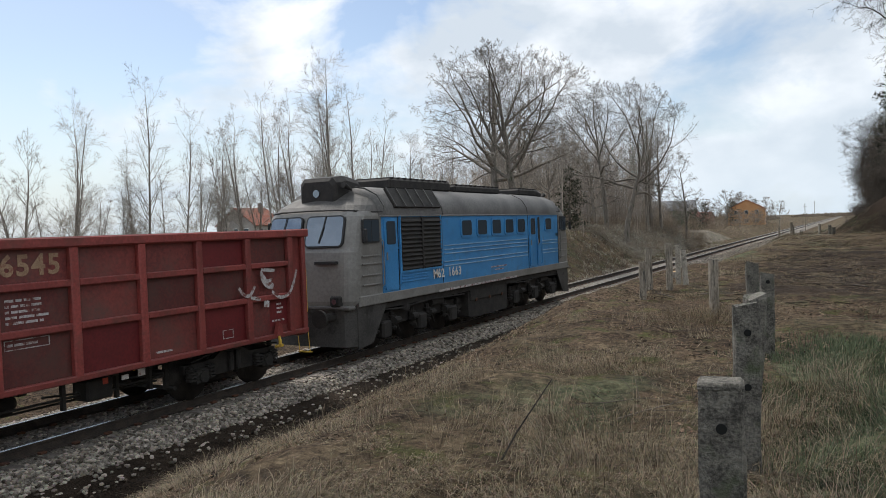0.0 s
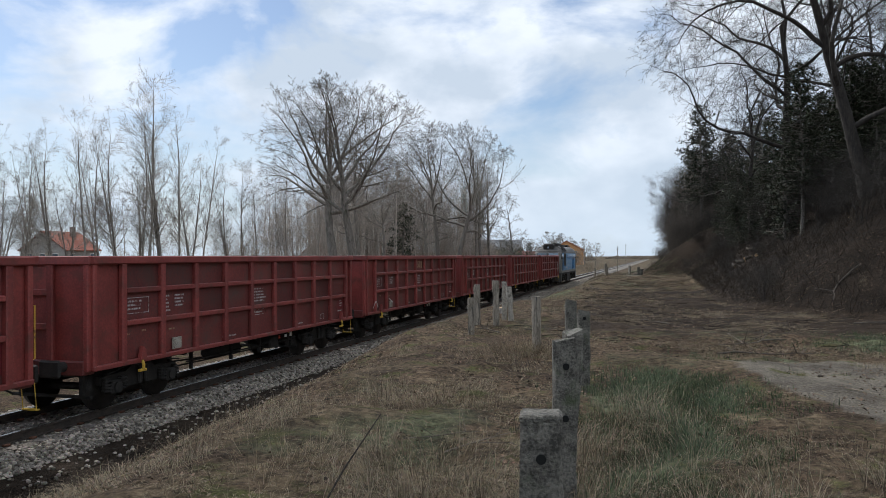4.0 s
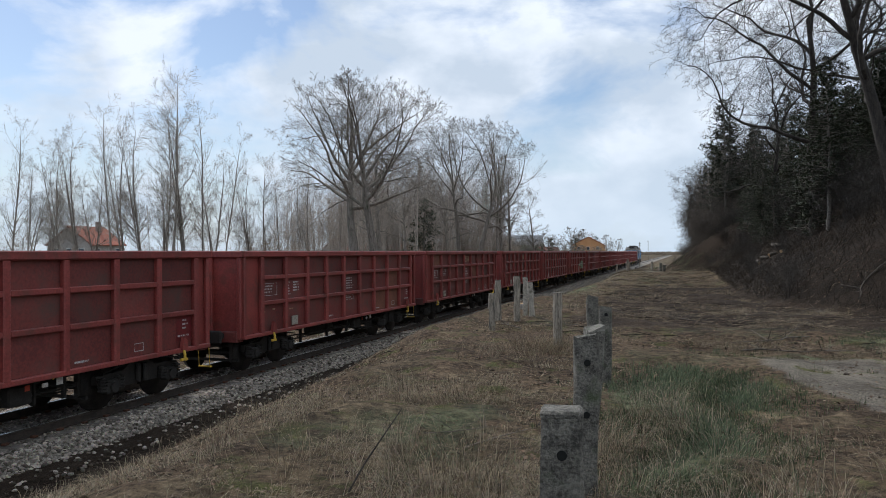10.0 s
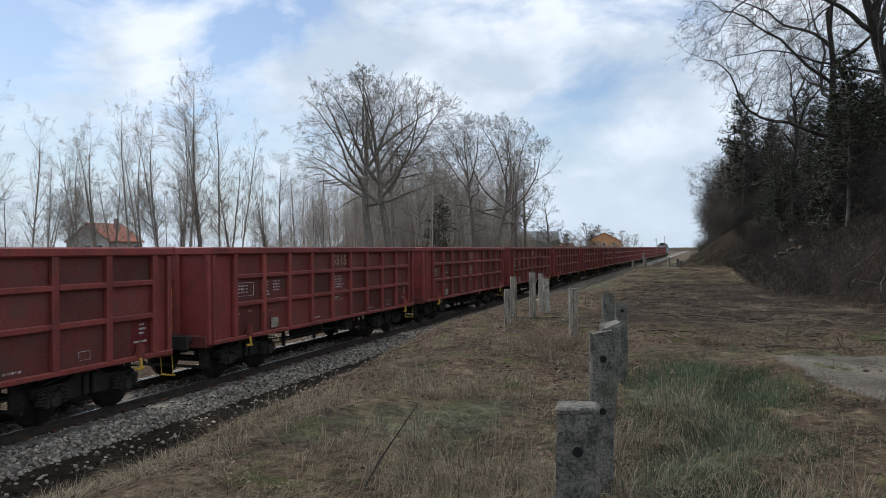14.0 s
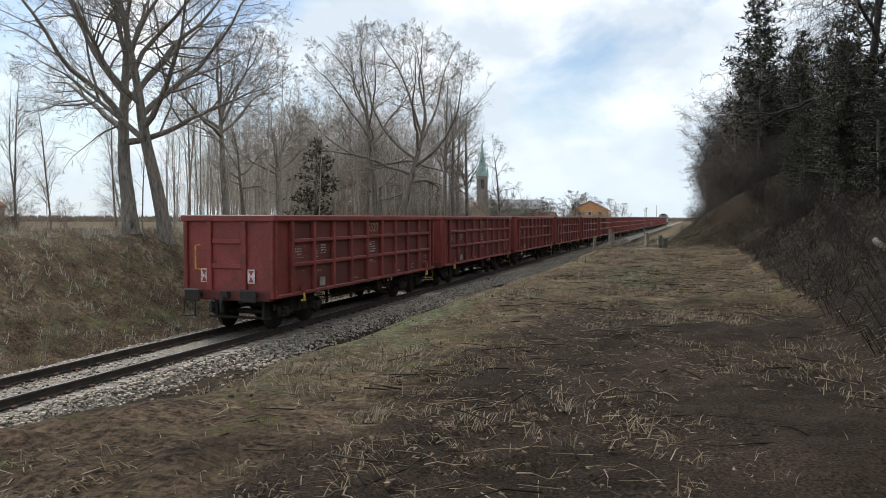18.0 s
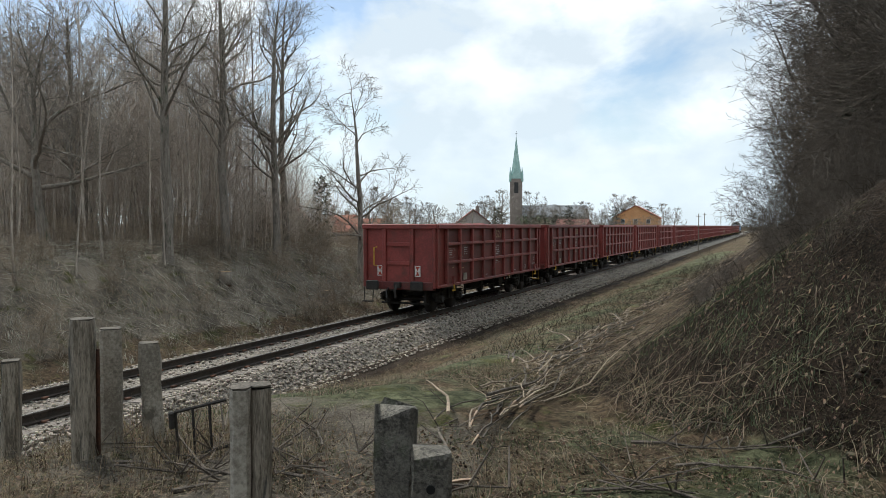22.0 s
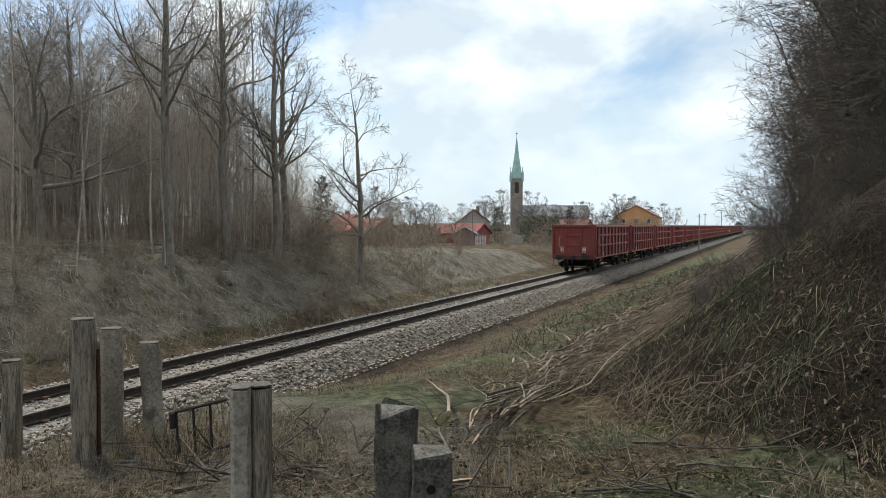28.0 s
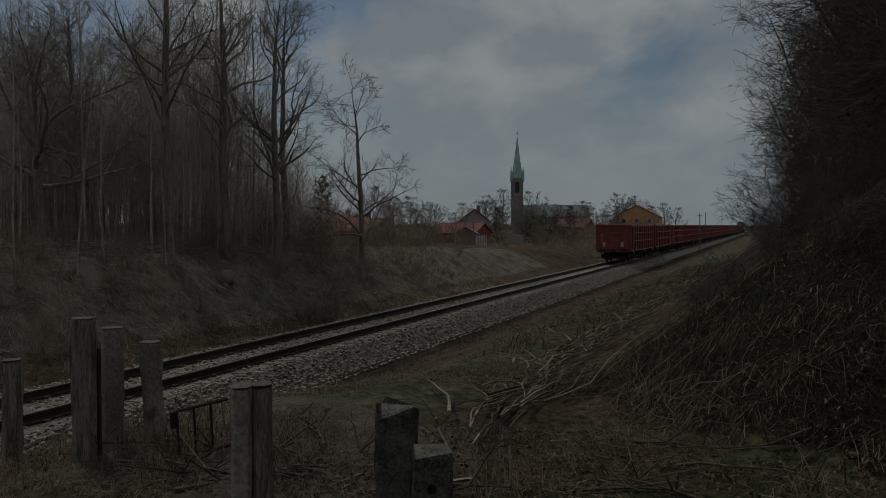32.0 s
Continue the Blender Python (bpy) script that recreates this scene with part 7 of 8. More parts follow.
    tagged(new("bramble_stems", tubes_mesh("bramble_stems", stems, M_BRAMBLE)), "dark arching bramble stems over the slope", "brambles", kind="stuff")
    # cut brush lying down the far bank
    brush = []
    for _ in range(8500):
        y = B + 1 + 34 * rng.random() ** 1.3
        x = -17.0 - 8.5 * rng.random()
        if rng.random() > 0.45 + noise.noise((x * 0.4, y * 0.25, 21)) * 1.2:
            continue
        brush += stick(rng, x, y, rng.gauss(-0.5, 0.5), rng.uniform(0.5, 2.0), rng.uniform(0.003, 0.009), rng.uniform(0.0, 0.45), 0.18)
    brown = []
    for _ in range(3800):
        y = B + 3 + 34 * rng.random() ** 1.2
        x = -16.8 - 8.5 * rng.random()
        brown += stick(rng, x, y, rng.gauss(-0.3, 0.8), rng.uniform(0.4, 1.6), rng.uniform(0.004, 0.011), rng.uniform(0.0, 0.6), 0.22)
    tagged(new("bank_twigs", tubes_mesh("bank_twigs", brown, M_BANK)), "brown twigs and low scrub on the far bank", "brushwood", kind="stuff")
    tagged(new("bank_brush", tubes_mesh("bank_brush", brush, M_STALKS)), "thin cut branches and dry stems on the far bank", "brushwood", kind="stuff")
    # larger fallen boughs
    for x, y, a, ln, r in ((0.9, 13.5, 0.2, 2.0, 0.022), (2.4, 16, 2.9, 2.2, 0.025), (3.4, 22.5, 1.2, 0.7, 0.02), (1.4, 21, 0.6, 1.4, 0.02), (0.2, 19, 2.8, 1.6, 0.02), (-1.5, 34, 0.4, 1.3, 0.025), (-2.8, 38, 2.6, 1.6, 0.03), (-1.2, 43, 0.2, 1.2, 0.025), (-3.2, 50, 2.9, 1.5, 0.03), (-1.4, 58, 0.5, 1.4, 0.022), (-2.2, 60, 2.3, 1.2, 0.022), (-0.9, 40, 1.2, 1.0, 0.02), (-4.0, 44, 0.9, 1.1, 0.022), (-1.8, 6.2, 0.9, 1.0, 0.012), (-2.3, 6.6, 0.4, 0.9, 0.008), (-3.4, 16.2, 2.4, 1.3, 0.02), (-3.0, 17, 0.5, 1.0, 0.02), (4.4, 20, 0.3, 2.0, 0.03), (5.5, 24, 2.6, 1.8, 0.04),
                           (-3.4, B + 4.6, 2.6, 1.4, 0.022), (-3.9, B + 4.2, 0.4, 1.3, 0.02), (-3.2, B + 5.0, 1.9, 1.2, 0.018), (-4.2, B + 4.9, -0.4, 1.5, 0.02), (-2.2, B + 5.2, 2.8, 1.6, 0.016), (-0.6, B + 5.6, 0.2, 1.1, 0.018), (0.3, B + 6.2, 2.9, 1.0, 0.016), (-1.0, B + 6.1, 0.4, 0.8, 0.022), (0.8, B + 5.2, 0.7, 0.9, 0.016), (-3.0, B + 3.9, 2.2, 1.2, 0.03), (-3.5, B + 3.7, 0.7, 1.0, 0.026), (-2.9, B + 4.3, 3.0, 0.9, 0.02), (-3.7, B + 4.0, 1.8, 1.1, 0.024), (-4.4, B + 4.0, 0.2, 0.9, 0.02), (-2.3, B + 4.4, 0.3, 0.8, 0.026), (-2.0, B + 4.6, 2.7, 0.9, 0.02), (-1.1, B + 4.8, 0.1, 0.9, 0.02), (-0.3, B + 4.9, 2.9, 0.8, 0.018), (0.9, B + 4.6, 1.2, 0.9, 0.016), (1.6, B + 5.2, 2.2, 1.2, 0.022)):
        s = stick(rng, x, y, a, ln, r * 0.75, 0.02, 0.34)
        ob = thing("fallen_bough", "crooked fallen grey-brown bough on the ground", "branch", "fallen boughs")
        part("stem", Geo().tube([s[0][0]] + [q[1] for q in s], [s[0][2]] + [q[3] for q in s], 6), M_HILLBARK, ob)
        for _ in range(5):
            b = s[rng.randrange(len(s))][1]
            e = (b[0] + rng.gauss(0, 0.22), b[1] + rng.gauss(0, 0.22), b[2] + rng.uniform(0.02, 0.25))
            g = (e[0] + rng.gauss(0, 0.12), e[1] + rng.gauss(0, 0.12), e[2] + rng.uniform(-0.05, 0.15))
            part("side_twig", Geo().tube([b, e, g], [r * 0.4, r * 0.25, r * 0.1], 5), M_HILLBARK, ob)
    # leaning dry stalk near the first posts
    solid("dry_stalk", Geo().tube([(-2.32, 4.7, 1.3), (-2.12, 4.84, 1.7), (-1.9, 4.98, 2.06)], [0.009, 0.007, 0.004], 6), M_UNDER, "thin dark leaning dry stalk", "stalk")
    for x, y, a, ln in ((-0.12, B + 4.7, 0.3, 0.2), (0.0, B + 4.66, 2.8, 0.16), (-0.22, B + 4.78, 0.9, 0.12), (-1.9, B + 4.6, 0.9, 0.24), (-2.35, B + 4.35, 2.2, 0.22)):
        z = on_ground(x, y) + 0.035
        dx, dy = math.cos(a) * ln / 2, math.sin(a) * ln / 2
        chip = thing("bark_strip", "torn strip of pale split bark on the ground", "bark", "torn bark strips", at=pose(x, y, z))
        w_ = 0.02 + 0.05 * ln
        part("strip", Geo().loft([[(-dx * t - dy * w_ / ln * k_, -dy * t + dx * w_ / ln * k_, 0.01 * (1 - t * t) + 0.012 * abs(k_) + h_) for k_, h_ in ((-1, 0), (0, 0.012), (1, 0), (0, -0.01))] for t in (-1, -0.4, 0.3, 1)]), M_SPLINT, chip)
    # felled logs with bright cut ends on the hill
    for x, y, a, ln, r, lift in ((3.7, 39, 2.4, 0.5, 0.09, 0.5), (4.0, 38.6, 0.5, 0.4, 0.08, 0.4), (3.5, 40, 1.6, 0.8, 0.07, 0.3), (4.6, 42, 2.0, 1.1, 0.09, 0.2), (4.2, 36, 1.0, 0.6, 0.08, 0.2)):
        z = on_ground(x, y)
        log = thing("felled_log", "felled log with a bright orange cut end", "log", "felled logs", at=pose(x, y, z + r * 0.8 + lift * 0.2, 0, rng.uniform(-15, 5), math.degrees(a)))
        part("bark", Geo().tube([(-ln / 2, 0, 0), (0, 0.03, 0.01), (ln / 2, 0, 0)], [r, r * 0.96, r * 0.9], 12), M_HILLBARK, log, smooth=True)
        for s in (-1, 1):
            part("cut_end", Geo().tube([(s * ln / 2, 0, 0), (s * (ln / 2 + 0.012), 0, 0)], r * 0.86, 12), M_CUT, log, "pale orange sawn wood")
    for x, y, r, h in ((-4.6, 22, 0.16, 0.22), (-17.6, 91, 0.25, 0.35), (-18.4, 96, 0.2, 0.3), (0.9, B + 5.7, 0.1, 0.08), (-19, 86, 0.22, 0.5)):
        st = thing("tree_stump", "low sawn tree stump with a pale top", "stump", "tree stumps", at=pose(x, y, on_ground(x, y) - 0.05))
        part("bark", Geo().tube([(0, 0, 0), (0, 0, h * 0.5), (0.01, 0, h)], [r * 1.25, r * 1.03, r], 12), M_BARK, st, smooth=True)
        part("cut_top", Geo().tube([(0.01, 0, h), (0.01, 0, h + 0.012)], r * 0.9, 12), M_CUT, st, "pale sawn top")


build_brush()


def blades_object(name, n, place, size, material, label, bend=0.6, seed=1, wide=0.006):
    """Curved blades in tufts, two faces each."""
    rng = np.random.default_rng(seed)
    P = np.array([place(rng) for _ in range(n // 9)])
    P = np.repeat(P, 9, axis=0)
    n = len(P)
    x, y = P[:, 0] + rng.normal(0, 0.05, n), P[:, 1] + rng.normal(0, 0.05, n)
    z = height(x, y) - 0.02
    # blades lie over in swirls
    swirl = np.repeat(np.array([4.0 * math.pi * noise.noise((px * 0.35, py * 0.35, 11)) for px, py in P[::9, :2]]), 9)
    a = swirl + rng.normal(0, 0.75, n)
    h = rng.uniform(size[0], size[1], n) * P[:, 2]
    lean = np.abs(rng.normal(bend, bend * 0.45, n))
    ux, uy = np.cos(a), np.sin(a)
    wx, wy = -uy * wide, ux * wide
    p0 = np.stack([x, y, z], 1)
    w = np.stack([wx, wy, np.zeros(n)], 1)
    k = 1 / np.sqrt(1 + lean ** 2)
    mid = p0 + np.stack([ux * h * lean * k * 0.4, uy * h * lean * k * 0.4, h * (0.5 * k + 0.16)], 1)
    tip = p0 + np.stack([ux * h * lean * k, uy * h * lean * k, h * k * 0.9], 1)
    V = np.stack([p0 - w, p0 + w, mid + w * 0.7, mid - w * 0.7, tip], 1).reshape(-1, 3)
    k = np.arange(n)[:, None] * 5
    quads = np.concatenate([k, k + 1, k + 2, k + 3], 1)
    tris = np.concatenate([k + 3, k + 2, k + 4], 1)
    me = bpy.data.meshes.new(name)
    me.from_pydata(V.tolist(), [], quads.tolist() + tris.tolist())
    me.materials.append(material)
    ob = new(name, me)
    return tagged(ob, label, "grass", kind="stuff")


def build_grass():
    def near(r):
        while True:
            x, y = r.uniform(-8.3, 5.5), 1.6 + 22 * r.random() ** 1.7
            if x < -7.1 + 0.9 * noise.noise((y * 0.8, 3.3, 1)):
                continue
            dens = 0.2 + noise.noise((x * 0.55, y * 0.55, 7)) * 1.5 + noise.noise((x * 1.9, y * 1.9, 17)) * 1.1
            if abs(x - 3.0 + 0.24 * (y - 8)) < 0.95 and y < 13:
                continue
            if y > 8.5 and x < 0.2:
                dens = dens * 0.5 - 0.05
            if x < -3.2 - 0.1 * y:
                dens *= 0.55
            if min(abs(x + 4.7 - 0.35 * math.sin(0.35 * y)), abs(x + 6.3 - 0.35 * math.sin(0.35 * y))) < 0.3 + 0.25 * noise.noise((x, y * 0.6, 4)):
                dens *= 0.25
            if r.random() < dens:
                return x, y, (1.0 if y < 8.5 else 0.6) * (0.55 + 0.6 * max(0.0, noise.noise((x * 0.7, y * 0.7, 2)) + 0.3))

    blades_object("dead_grass", 160000, near, (0.1, 0.34), M_BLADES, "matted dead straw-coloured grass", 3.4, 2, 0.0026)

    def patch(r):
        c = ((-0.05, 9.2, 0.5, 1.5), (0.1, 6.9, 0.4, 0.9), (0.5, 10.6, 0.5, 1.2), (0.0, 5.6, 0.3, 0.6), (0.1, 8.0, 0.5, 1.0), (4.6, 16.2, 1.2, 0.8))[r.integers(6)]
        return r.normal(c[0], c[2]), max(2.2, r.normal(c[1], c[3])), 0.8

    blades_object("green_grass", 38000, patch, (0.06, 0.2), M_BLADEG, "fresh green grass patches", 0.6, 3, 0.004)

    def tall(r):
        c = ((-0.05, 4.2, 0.35, 0.5), (0.2, 5.6, 0.5, 0.6), (-0.7, 3.9, 0.12, 0.25), (-2.6, 12.6, 0.4, 0.5), (-0.6, 6.6, 0.3, 0.5), (0.75, 4.7, 0.35, 0.5), (-2.2, 13.2, 0.2, 0.3), (-2.2, 6.0, 0.4, 0.4), (-3.2, 5.3, 0.5, 0.4), (-1.6, 5.0, 0.3, 0.4), (-4.0, 7.2, 0.5, 0.5), (1.3, 4.4, 0.4, 0.4), (1.7, 5.6, 0.3, 0.5), (-2.8, 8.2, 0.5, 0.5), (-0.2, 8.0, 0.3, 0.5))[r.integers(15)]
        return r.normal(c[0], c[2]), max(2.6, r.normal(c[1], c[3])), 1.0

    blades_object("tall_dry_grass", 10000, tall, (0.2, 0.5), M_BLADES, "tall pale dry grass round the posts", 1.5, 4, 0.0022)

    def mid(r):
        while True:
            y = r.uniform(22, 66)
            x = r.uniform(-8.4, float(foot_of_hill(y)))
            if r.random() < 0.3 + noise.noise((x * 0.5, y * 0.4, 9)) * 1.2:
                return x, y, 0.7

    blades_object("dead_grass", 45000, mid, (0.1, 0.32), M_BLADES, "matted dead straw-coloured grass", 2.4, 12, 0.005)

    def far(r):
        while True:
            y = ALONG + 2.6 + 40 * r.random() ** 1.7
            x = r.uniform(-9.1, min(4.0, float(foot_of_hill(y)) + 1.0))
            if r.random() < 0.3 + noise.noise((x * 0.6, y * 0.4, 5)):
                return x, y, 0.9

    blades_object("dead_grass", 110000, far, (0.1, 0.3), M_BLADES, "matted dead straw-coloured grass", 3.4, 5, 0.0028)

    def far_green(r):
        c = ((-5.2, 72, 1.6, 4), (-5.2, 88, 1.5, 10), (0.6, 67.6, 0.9, 0.6), (-3.2, 69.4, 1.0, 1.2), (0.2, 70.5, 0.8, 0.8), (-0.8, 72, 1.2, 1.5))[r.integers(6)]
        return r.normal(c[0], c[2]), max(65.8, r.normal(c[1], c[3])), 0.8

    blades_object("green_grass", 60000, far_green, (0.04, 0.13), M_BLADEG, "fresh green grass patches", 1.0, 6, 0.003)

    def bank(r):
        y = r.uniform(26, 110)
        return -r.uniform(15.6, 24), y, r.uniform(0.6, 1.3)

    blades_object("bank_grass", 42000, bank, (0.15, 0.5), M_BANK, "dry brown stalks and grass on the far bank", 1.2, 7, 0.006)

    def far_fence(r):
        return r.normal(-4.2, 0.7), r.normal(ALONG + 4.6, 0.4), 1.0

    blades_object("tall_dry_grass", 2000, far_fence, (0.15, 0.45), M_BLADES, "tall pale dry grass round the posts", 1.0, 8, 0.0022)


build_grass()


# ---- village ----
def house(name, label, x, y, turn, w, d, eave, ridge, wall, roof, group="houses of the village", windows=True, chimney=True):
    """A gabled house; its gable faces -y of its own space."""
    z = on_ground(x, y) - 0.1
    h = thing(name, label, "house", group, at=pose(x, y, z, 0, 0, turn))
    wl = part("wall", Geo().prism([(-w / 2, 0), (-w / 2, eave), (0, ridge), (w / 2, eave), (w / 2, 0)], "y", -d / 2, d / 2), wall, h)
    sl = math.hypot(w / 2, ridge - eave)
    over = 0.35
    for s in (-1, 1):
        ex, ez = s * (w / 2 + over * (w / 2) / sl), eave - over * (ridge - eave) / sl
        rf = Geo().prism([(0, ridge + 0.02), (ex, ez + 0.02), (ex, ez + 0.17), (0, ridge + 0.19)], "y", -d / 2 - 0.3, d / 2 + 0.3)
        part("roof", rf, roof, h, "tiled roof slope")
    if chimney:
        part("chimney", Geo().box(w * 0.12, w * 0.12 + 0.6, d * 0.1, d * 0.1 + 0.6, ridge - 0.8, ridge + 0.9, 0.03), M_REDBRICK, h, "brick chimney")
    if windows:
        rows = [(1.0, 2.2)] if eave < 4 else [(0.9, 2.1), (3.5, 4.7)]
        for z0, z1 in rows:
            for k in (-0.28, 0.0, 0.28):
                fr = part("window", Geo().box(k * w - 0.5, k * w + 0.5, -d / 2 - 0.04, -d / 2 + 0.05, z0, z1, 0.03), M_WHITE, h, "white window frame")
                part("pane", Geo().box(k * w - 0.4, k * w + 0.4, -d / 2 - 0.055, -d / 2 - 0.03, z0 + 0.1, z1 - 0.1), M_GLASS, fr)
            for k in (-0.3, 0.3):
                fr = part("window", Geo().box(w / 2 - 0.05, w / 2 + 0.04, k * d - 0.5, k * d + 0.5, z0, z1, 0.03), M_WHITE, h, "white window frame")
                part("pane", Geo().box(w / 2 + 0.03, w / 2 + 0.055, k * d - 0.4, k * d + 0.4, z0 + 0.1, z1 - 0.1), M_GLASS, fr)
    return h


def spot(px, dist):
    """Place seen from the further standpoint, by its bearing left of the track and its distance along it."""
    return -dist * math.tan(radians(px)), ALONG + dist


def build_church():
    x, y = spot(17.9, 250)
    c = thing("church", "brick village church with a slender green copper spire", "church", at=pose(x, y, on_ground(x, y) - 0.3, 0, 0, 20))
    w = 2.05
    tower = part("tower", Geo().box(-w, w, -w, w, 0, 19.5), M_REDBRICK, c, "dark brick tower")
    for s in ((0, -1), (0, 1), (1, 0), (-1, 0)):
        ax, ay = s
        if ax == 0:
            g = Geo().prism([(-w - 0.1, 19.5), (w + 0.1, 19.5), (0, 23.5)], "y", ay * w - 0.12, ay * w + 0.12)
            win = Geo().box(-0.7, 0.7, ay * w - 0.06, ay * w + 0.06, 14.5, 18.2, 0.03)
        else:
            g = Geo().prism([(-w - 0.1, 19.5), (w + 0.1, 19.5), (0, 23.5)], "x", ax * w - 0.12, ax * w + 0.12)
            win = Geo().box(ax * w - 0.06, ax * w + 0.06, -0.7, 0.7, 14.5, 18.2, 0.03)
        part("gable", g, M_COPPER, tower, "green-edged tower gable")
        part("louvred_opening", win, M_BLACKP, tower, "dark belfry opening")
    rings = []
    for z, r in ((19.5, 2.4), (22.0, 1.75), (27, 0.95), (33.0, 0.2), (34, 0.06)):
        rings.append([(r * math.cos(k * math.pi / 4 + 0.39), r * math.sin(k * math.pi / 4 + 0.39), z) for k in range(8)])
    spire = part("spire", Geo().loft(rings), M_COPPER, c, "green copper spire")
    part("cross", Geo().box(-0.05, 0.05, -0.05, 0.05, 33.8, 36).box(-0.4, 0.4, -0.05, 0.05, 35, 35.15), M_DARK, spire)
    for s in ((-1, -1), (1, -1), (1, 1), (-1, 1)):
        part("corner_turret", Geo().tube([(s[0] * w, s[1] * w, 18.5), (s[0] * w, s[1] * w, 21), (s[0] * w, s[1] * w, 23)], [0.4, 0.35, 0.03], 6), M_COPPER, tower)
    part("nave", Geo().prism([(-4, 0), (-4, 6.5), (0, 10), (4, 6.5), (4, 0)], "x", w, w + 22), M_REDBRICK, c, "brick nave")
    for s in (-1, 1):
        part("nave_roof", Geo().prism([(0, 10.05), (s * 4.4, 6.2), (s * 4.4, 6.5), (0, 10.35)], "x", w, w + 22.4), M_SLATE, c, "grey slate roof")


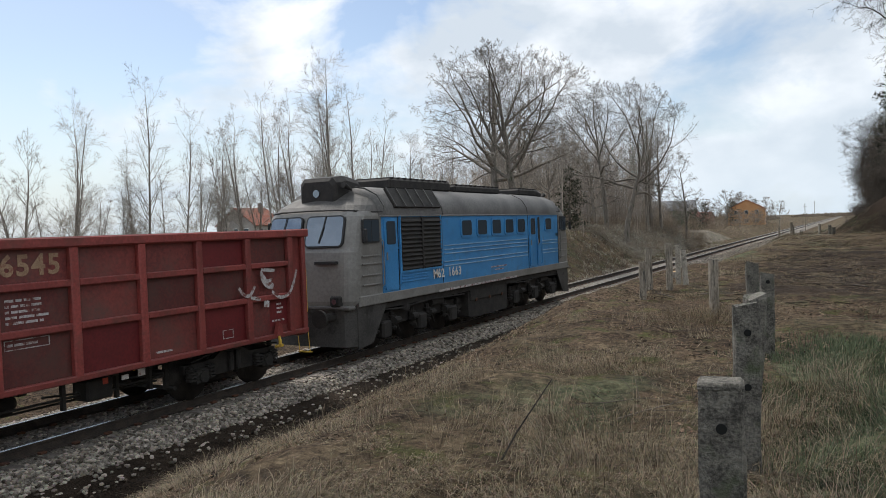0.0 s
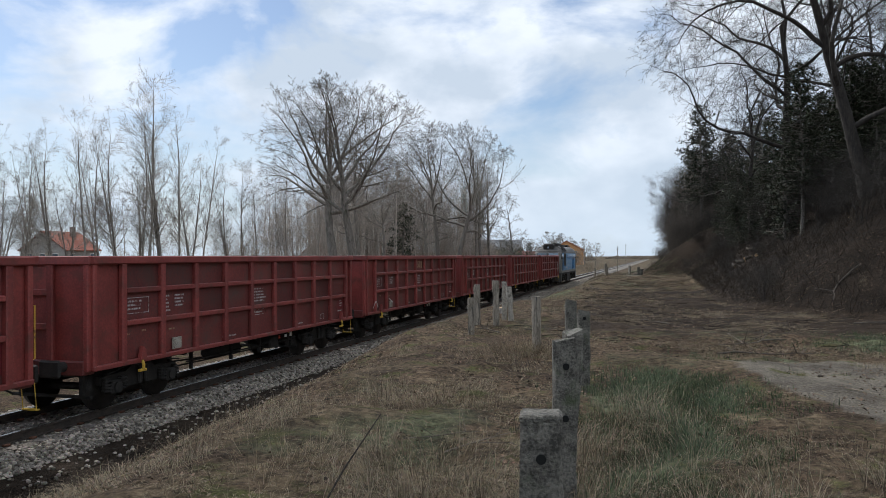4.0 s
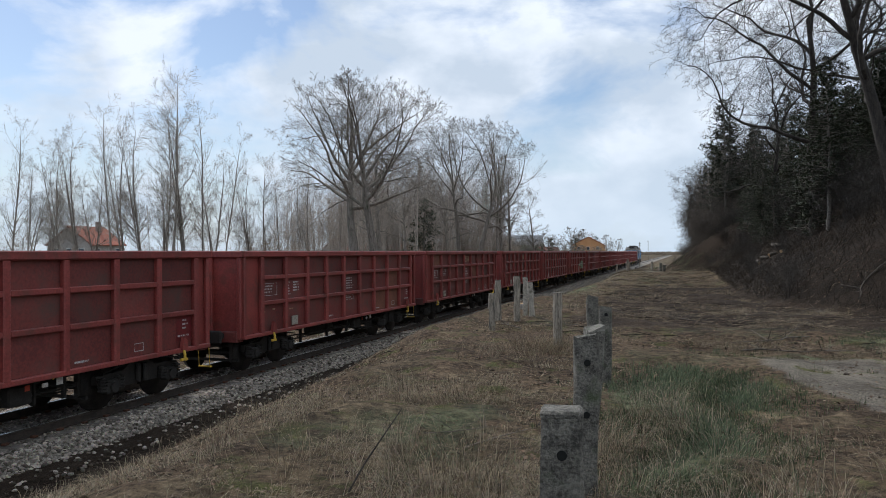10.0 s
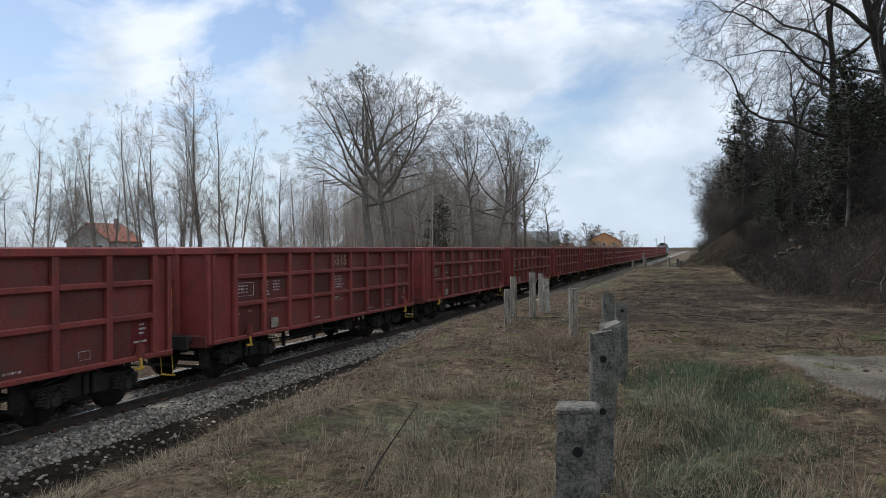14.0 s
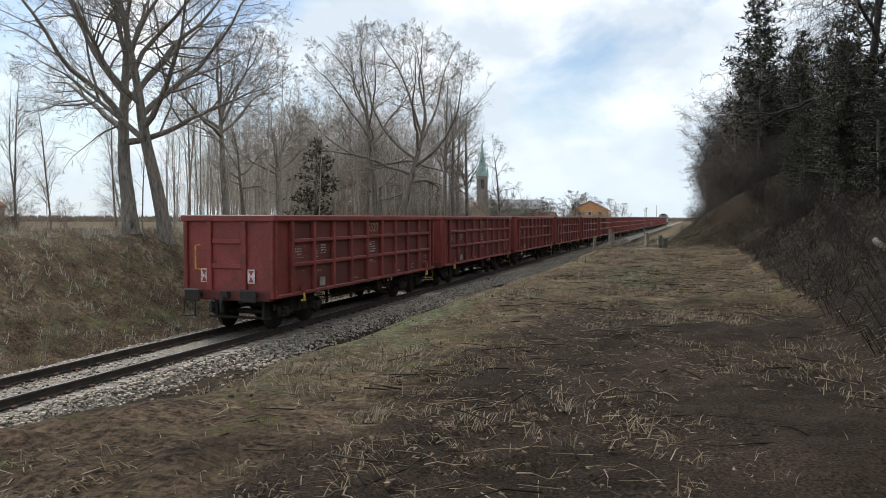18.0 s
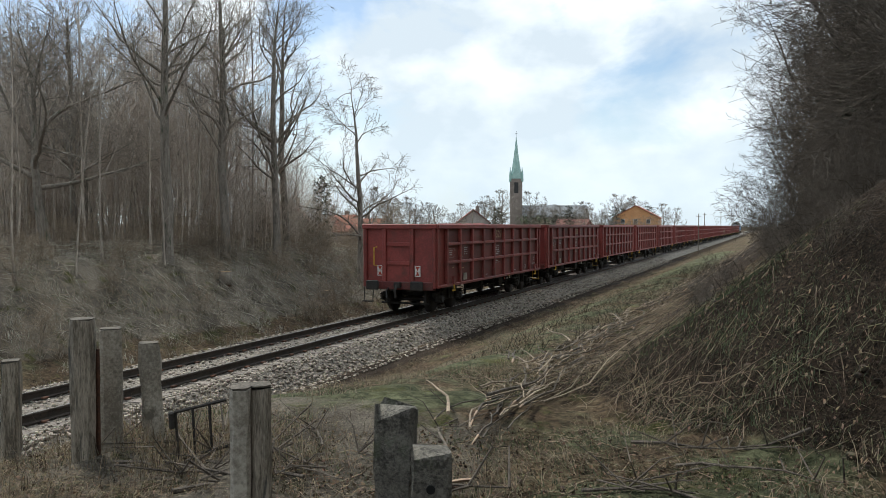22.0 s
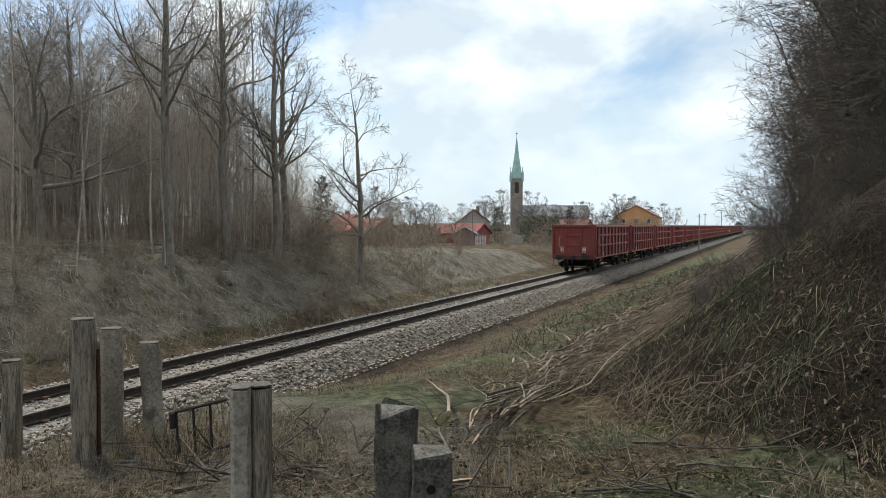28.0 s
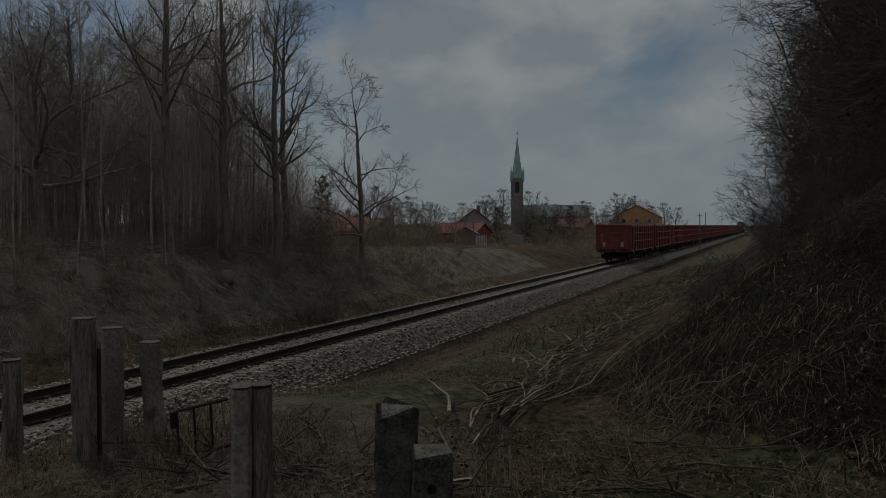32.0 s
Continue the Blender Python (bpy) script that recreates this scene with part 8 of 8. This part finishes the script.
def build_village():
    build_church()
    x, y = spot(8.95, 190)
    house("orange_house", "long orange rendered house with a low gable", x, y, 4, 10.6, 12, 5.0, 7.8, M_OCHRE, M_TILE, chimney=False)
    x, y = spot(21.2, 125)
    house("white_gable_house", "pale gabled house with a dark red-brown roof", x, y, 24, 5.4, 9, 3.5, 5.6, M_PLASTER, M_DULLTILE)
    x, y = spot(22.1, 112)
    house("red_barn", "long low dull red barn with a red sheet roof", x, y, 82, 5.2, 8.0, 1.7, 3.1, M_CRIMSON, M_CRIMSON, windows=False, chimney=False)
    x, y = spot(21.7, 96)
    house("red_shed", "small lean-to shed with a grey sheet roof", x, y, 16, 2.7, 3, 1.7, 2.5, M_PINKWALL, M_ROOF, windows=False, chimney=False)
    x, y = spot(20.6, 95)
    pk = thing("picket_fence", "short piece of white picket fence", "fence", at=pose(x, y, on_ground(x, y) - 0.05, 0, 0, 14))
    for k in range(7):
        part("picket", Geo().prism([(-0.06, 0), (0.06, 0), (0.06, 1.35 + 0.05 * (k % 3)), (0, 1.5), (-0.06, 1.35)], "y", -0.012, 0.012), M_WHITE, pk).location = (-0.66 + 0.22 * k, 0, 0)
    for z in (0.35, 1.05):
        part("fence_rail", Geo().box(-0.75, 0.75, 0.014, 0.05, z, z + 0.08), M_WHITE, pk)
    x, y = spot(13.6, 165)
    house("brick_house", "low brick house with a dull red roof", x, y, 80, 5, 7, 2.6, 4.3, M_CRIMSON, M_DULLTILE, windows=False)
    for b, d, t, e, r in ((34.9, 95, 30, 3.2, 6.2), (30.9, 112, 60, 2.4, 4.6), (29.2, 108, 75, 2.0, 3.9), (36.2, 120, 10, 3.4, 6.6)):
        x, y = spot(b, d)
        house("village_house", "village house with an orange tiled roof", x, y, t, 7, 8, e, r, M_PLASTER, M_TILE)
    # nearer houses left of the line
    for x, y, t, e, r in ((-83.5, 89.5, 6, 2.7, 5.2),):
        house("village_house", "village house with an orange tiled roof", x, y, t, 7.0, 7.5, e, r, M_PLASTER, M_TILE)
    x, y = spot(18.0, 108)
    solid("white_wall", Geo().prism([(-1.3, 0), (-1.3, 1.75), (-0.7, 1.7), (1.3, 1.1), (1.3, 0)], "y", -0.1, 0.1), M_PLASTER, "short white garden wall", "wall", at=pose(x, y, on_ground(x, y) - 0.1, 0, 0, 12))
    for b, d, h in ((4.7, 120, 5.8), (4.3, 160, 6.6), (3.2, 220, 8), (21.2, 90, 5.0)):
        x, y = spot(b, d)
        p = thing("utility_pole", "thin grey utility pole", "pole", "utility poles", at=pose(x, y, on_ground(x, y) - 0.2))
        part("shaft", Geo().tube([(0, 0, 0), (0, 0, h)], [0.09, 0.06], 8), M_POSTW, p)
        part("crossarm", Geo().box(-0.35, 0.35, -0.04, 0.04, h - 0.4, h - 0.33), M_POSTW, p)
    # trees and shrubs among the houses
    rng = random.Random(23)
    round_ = [make_tree("village_tree", "bare round-crowned tree among houses", tree_meshes("village", s, h, 0.22, VILLAGE, M_BARK, low=0.22, limbs=8, wide=(4, 68), env=(h * 0.58, h * 0.42, h * 0.42), thick=0.009), "trees of the village") for s, h in ((101, 8.0), (102, 9.0))]
    spots = [(14.6, 185, 1.75), (7.2, 205, 1.75), (9.2, 215, 1.4), (10.4, 215, 1.35), (9.8, 205, 1.3), (18.9, 190, 1.4), (20.2, 185, 1.35), (16.8, 200, 1.4), (19.5, 135, 0.95), (20.4, 150, 0.9), (17.0, 150, 0.85), (22.0, 160, 0.9), (24.5, 140, 0.95), (26.0, 120, 0.9), (12.6, 190, 1.1), (27.5, 100, 0.8), (11.5, 170, 0.8), (16.1, 140, 0.8), (32, 110, 0.9), (36, 90, 0.9), (15.0, 200, 1.1), (13.2, 210, 1.1), (16.6, 190, 1.0), (18.9, 95, 0.5), (22.6, 92, 0.55), (24.0, 88, 0.6), (25.6, 84, 0.65), (11.0, 120, 0.5), (27.2, 78, 0.7), (29, 74, 0.75), (11.5, 150, 0.7), (7.8, 150, 0.6), (10.4, 140, 0.55), (6.4, 172, 0.8), (12.8, 150, 0.8)]
    for i, (b, d, sc) in enumerate(spots):
        x, y = spot(b, d)
        put_tree(round_[i % 2], x, y, rng.uniform(0, 360), sc, i < 2)
    fir = make_tree("garden_fir", "dark green garden fir", pine_meshes(41, 6.5, 1.9, 0.03), "evergreens of the village")
    for i, (b, d, sc) in enumerate(((14.0, 135, 0.9), (14.9, 130, 0.75), (10.6, 175, 1.15), (10.0, 185, 1.1), (8.2, 210, 1.3), (15.8, 112, 0.7), (16.7, 108, 0.65), (16.2, 105, 0.55), (15.2, 110, 0.6), (19.3, 118, 0.9))):
        x, y = spot(b, d)
        put_tree(fir, x, y, rng.uniform(0, 360), sc, i == 0)
    bush = make_tree("garden_bush", "broad grey-green leafy garden bush", pine_meshes(43, 4.6, 2.6, 0.02, M_WILLOW), "evergreens of the village")
    for i, (b, d, sc) in enumerate(((17.3, 122, 1.0), (16.3, 120, 0.95), (15.6, 126, 0.9))):
        x, y = spot(b, d)
        put_tree(bush, x, y, rng.uniform(0, 360), sc, i == 0)
    # far woods on the skyline
    v, f = [], []
    for _ in range(2600):
        x = rng.uniform(-900, 700)
        y = rng.uniform(420, 560)
        if -45 < x < 20:
            y += 250
        s = rng.uniform(3, 7)
        k = len(v)
        zt = rng.uniform(0.5, 1.0) * (6 if abs(x + 10) > 60 else 4)
        for _ in range(5):
            a = rng.uniform(0, 6.28)
            b = (x + rng.uniform(-s, s), y + rng.uniform(-s, s))
            k = len(v)
            v += [(b[0] - 1.6, b[1], -0.5), (b[0] + 1.6, b[1] + rng.uniform(-1, 1), -0.5), (b[0] + rng.uniform(-1.5, 1.5), b[1], zt * rng.uniform(0.6, 1.0))]
            f.append((k, k + 1, k + 2))
    me = bpy.data.meshes.new("far_woods")
    me.from_pydata(v, [], f)
    me.materials.append(M_TWIG)
    tagged(new("far_woods", me), "distant bare woods along the skyline", "woods", kind="stuff")


build_village()


motions()
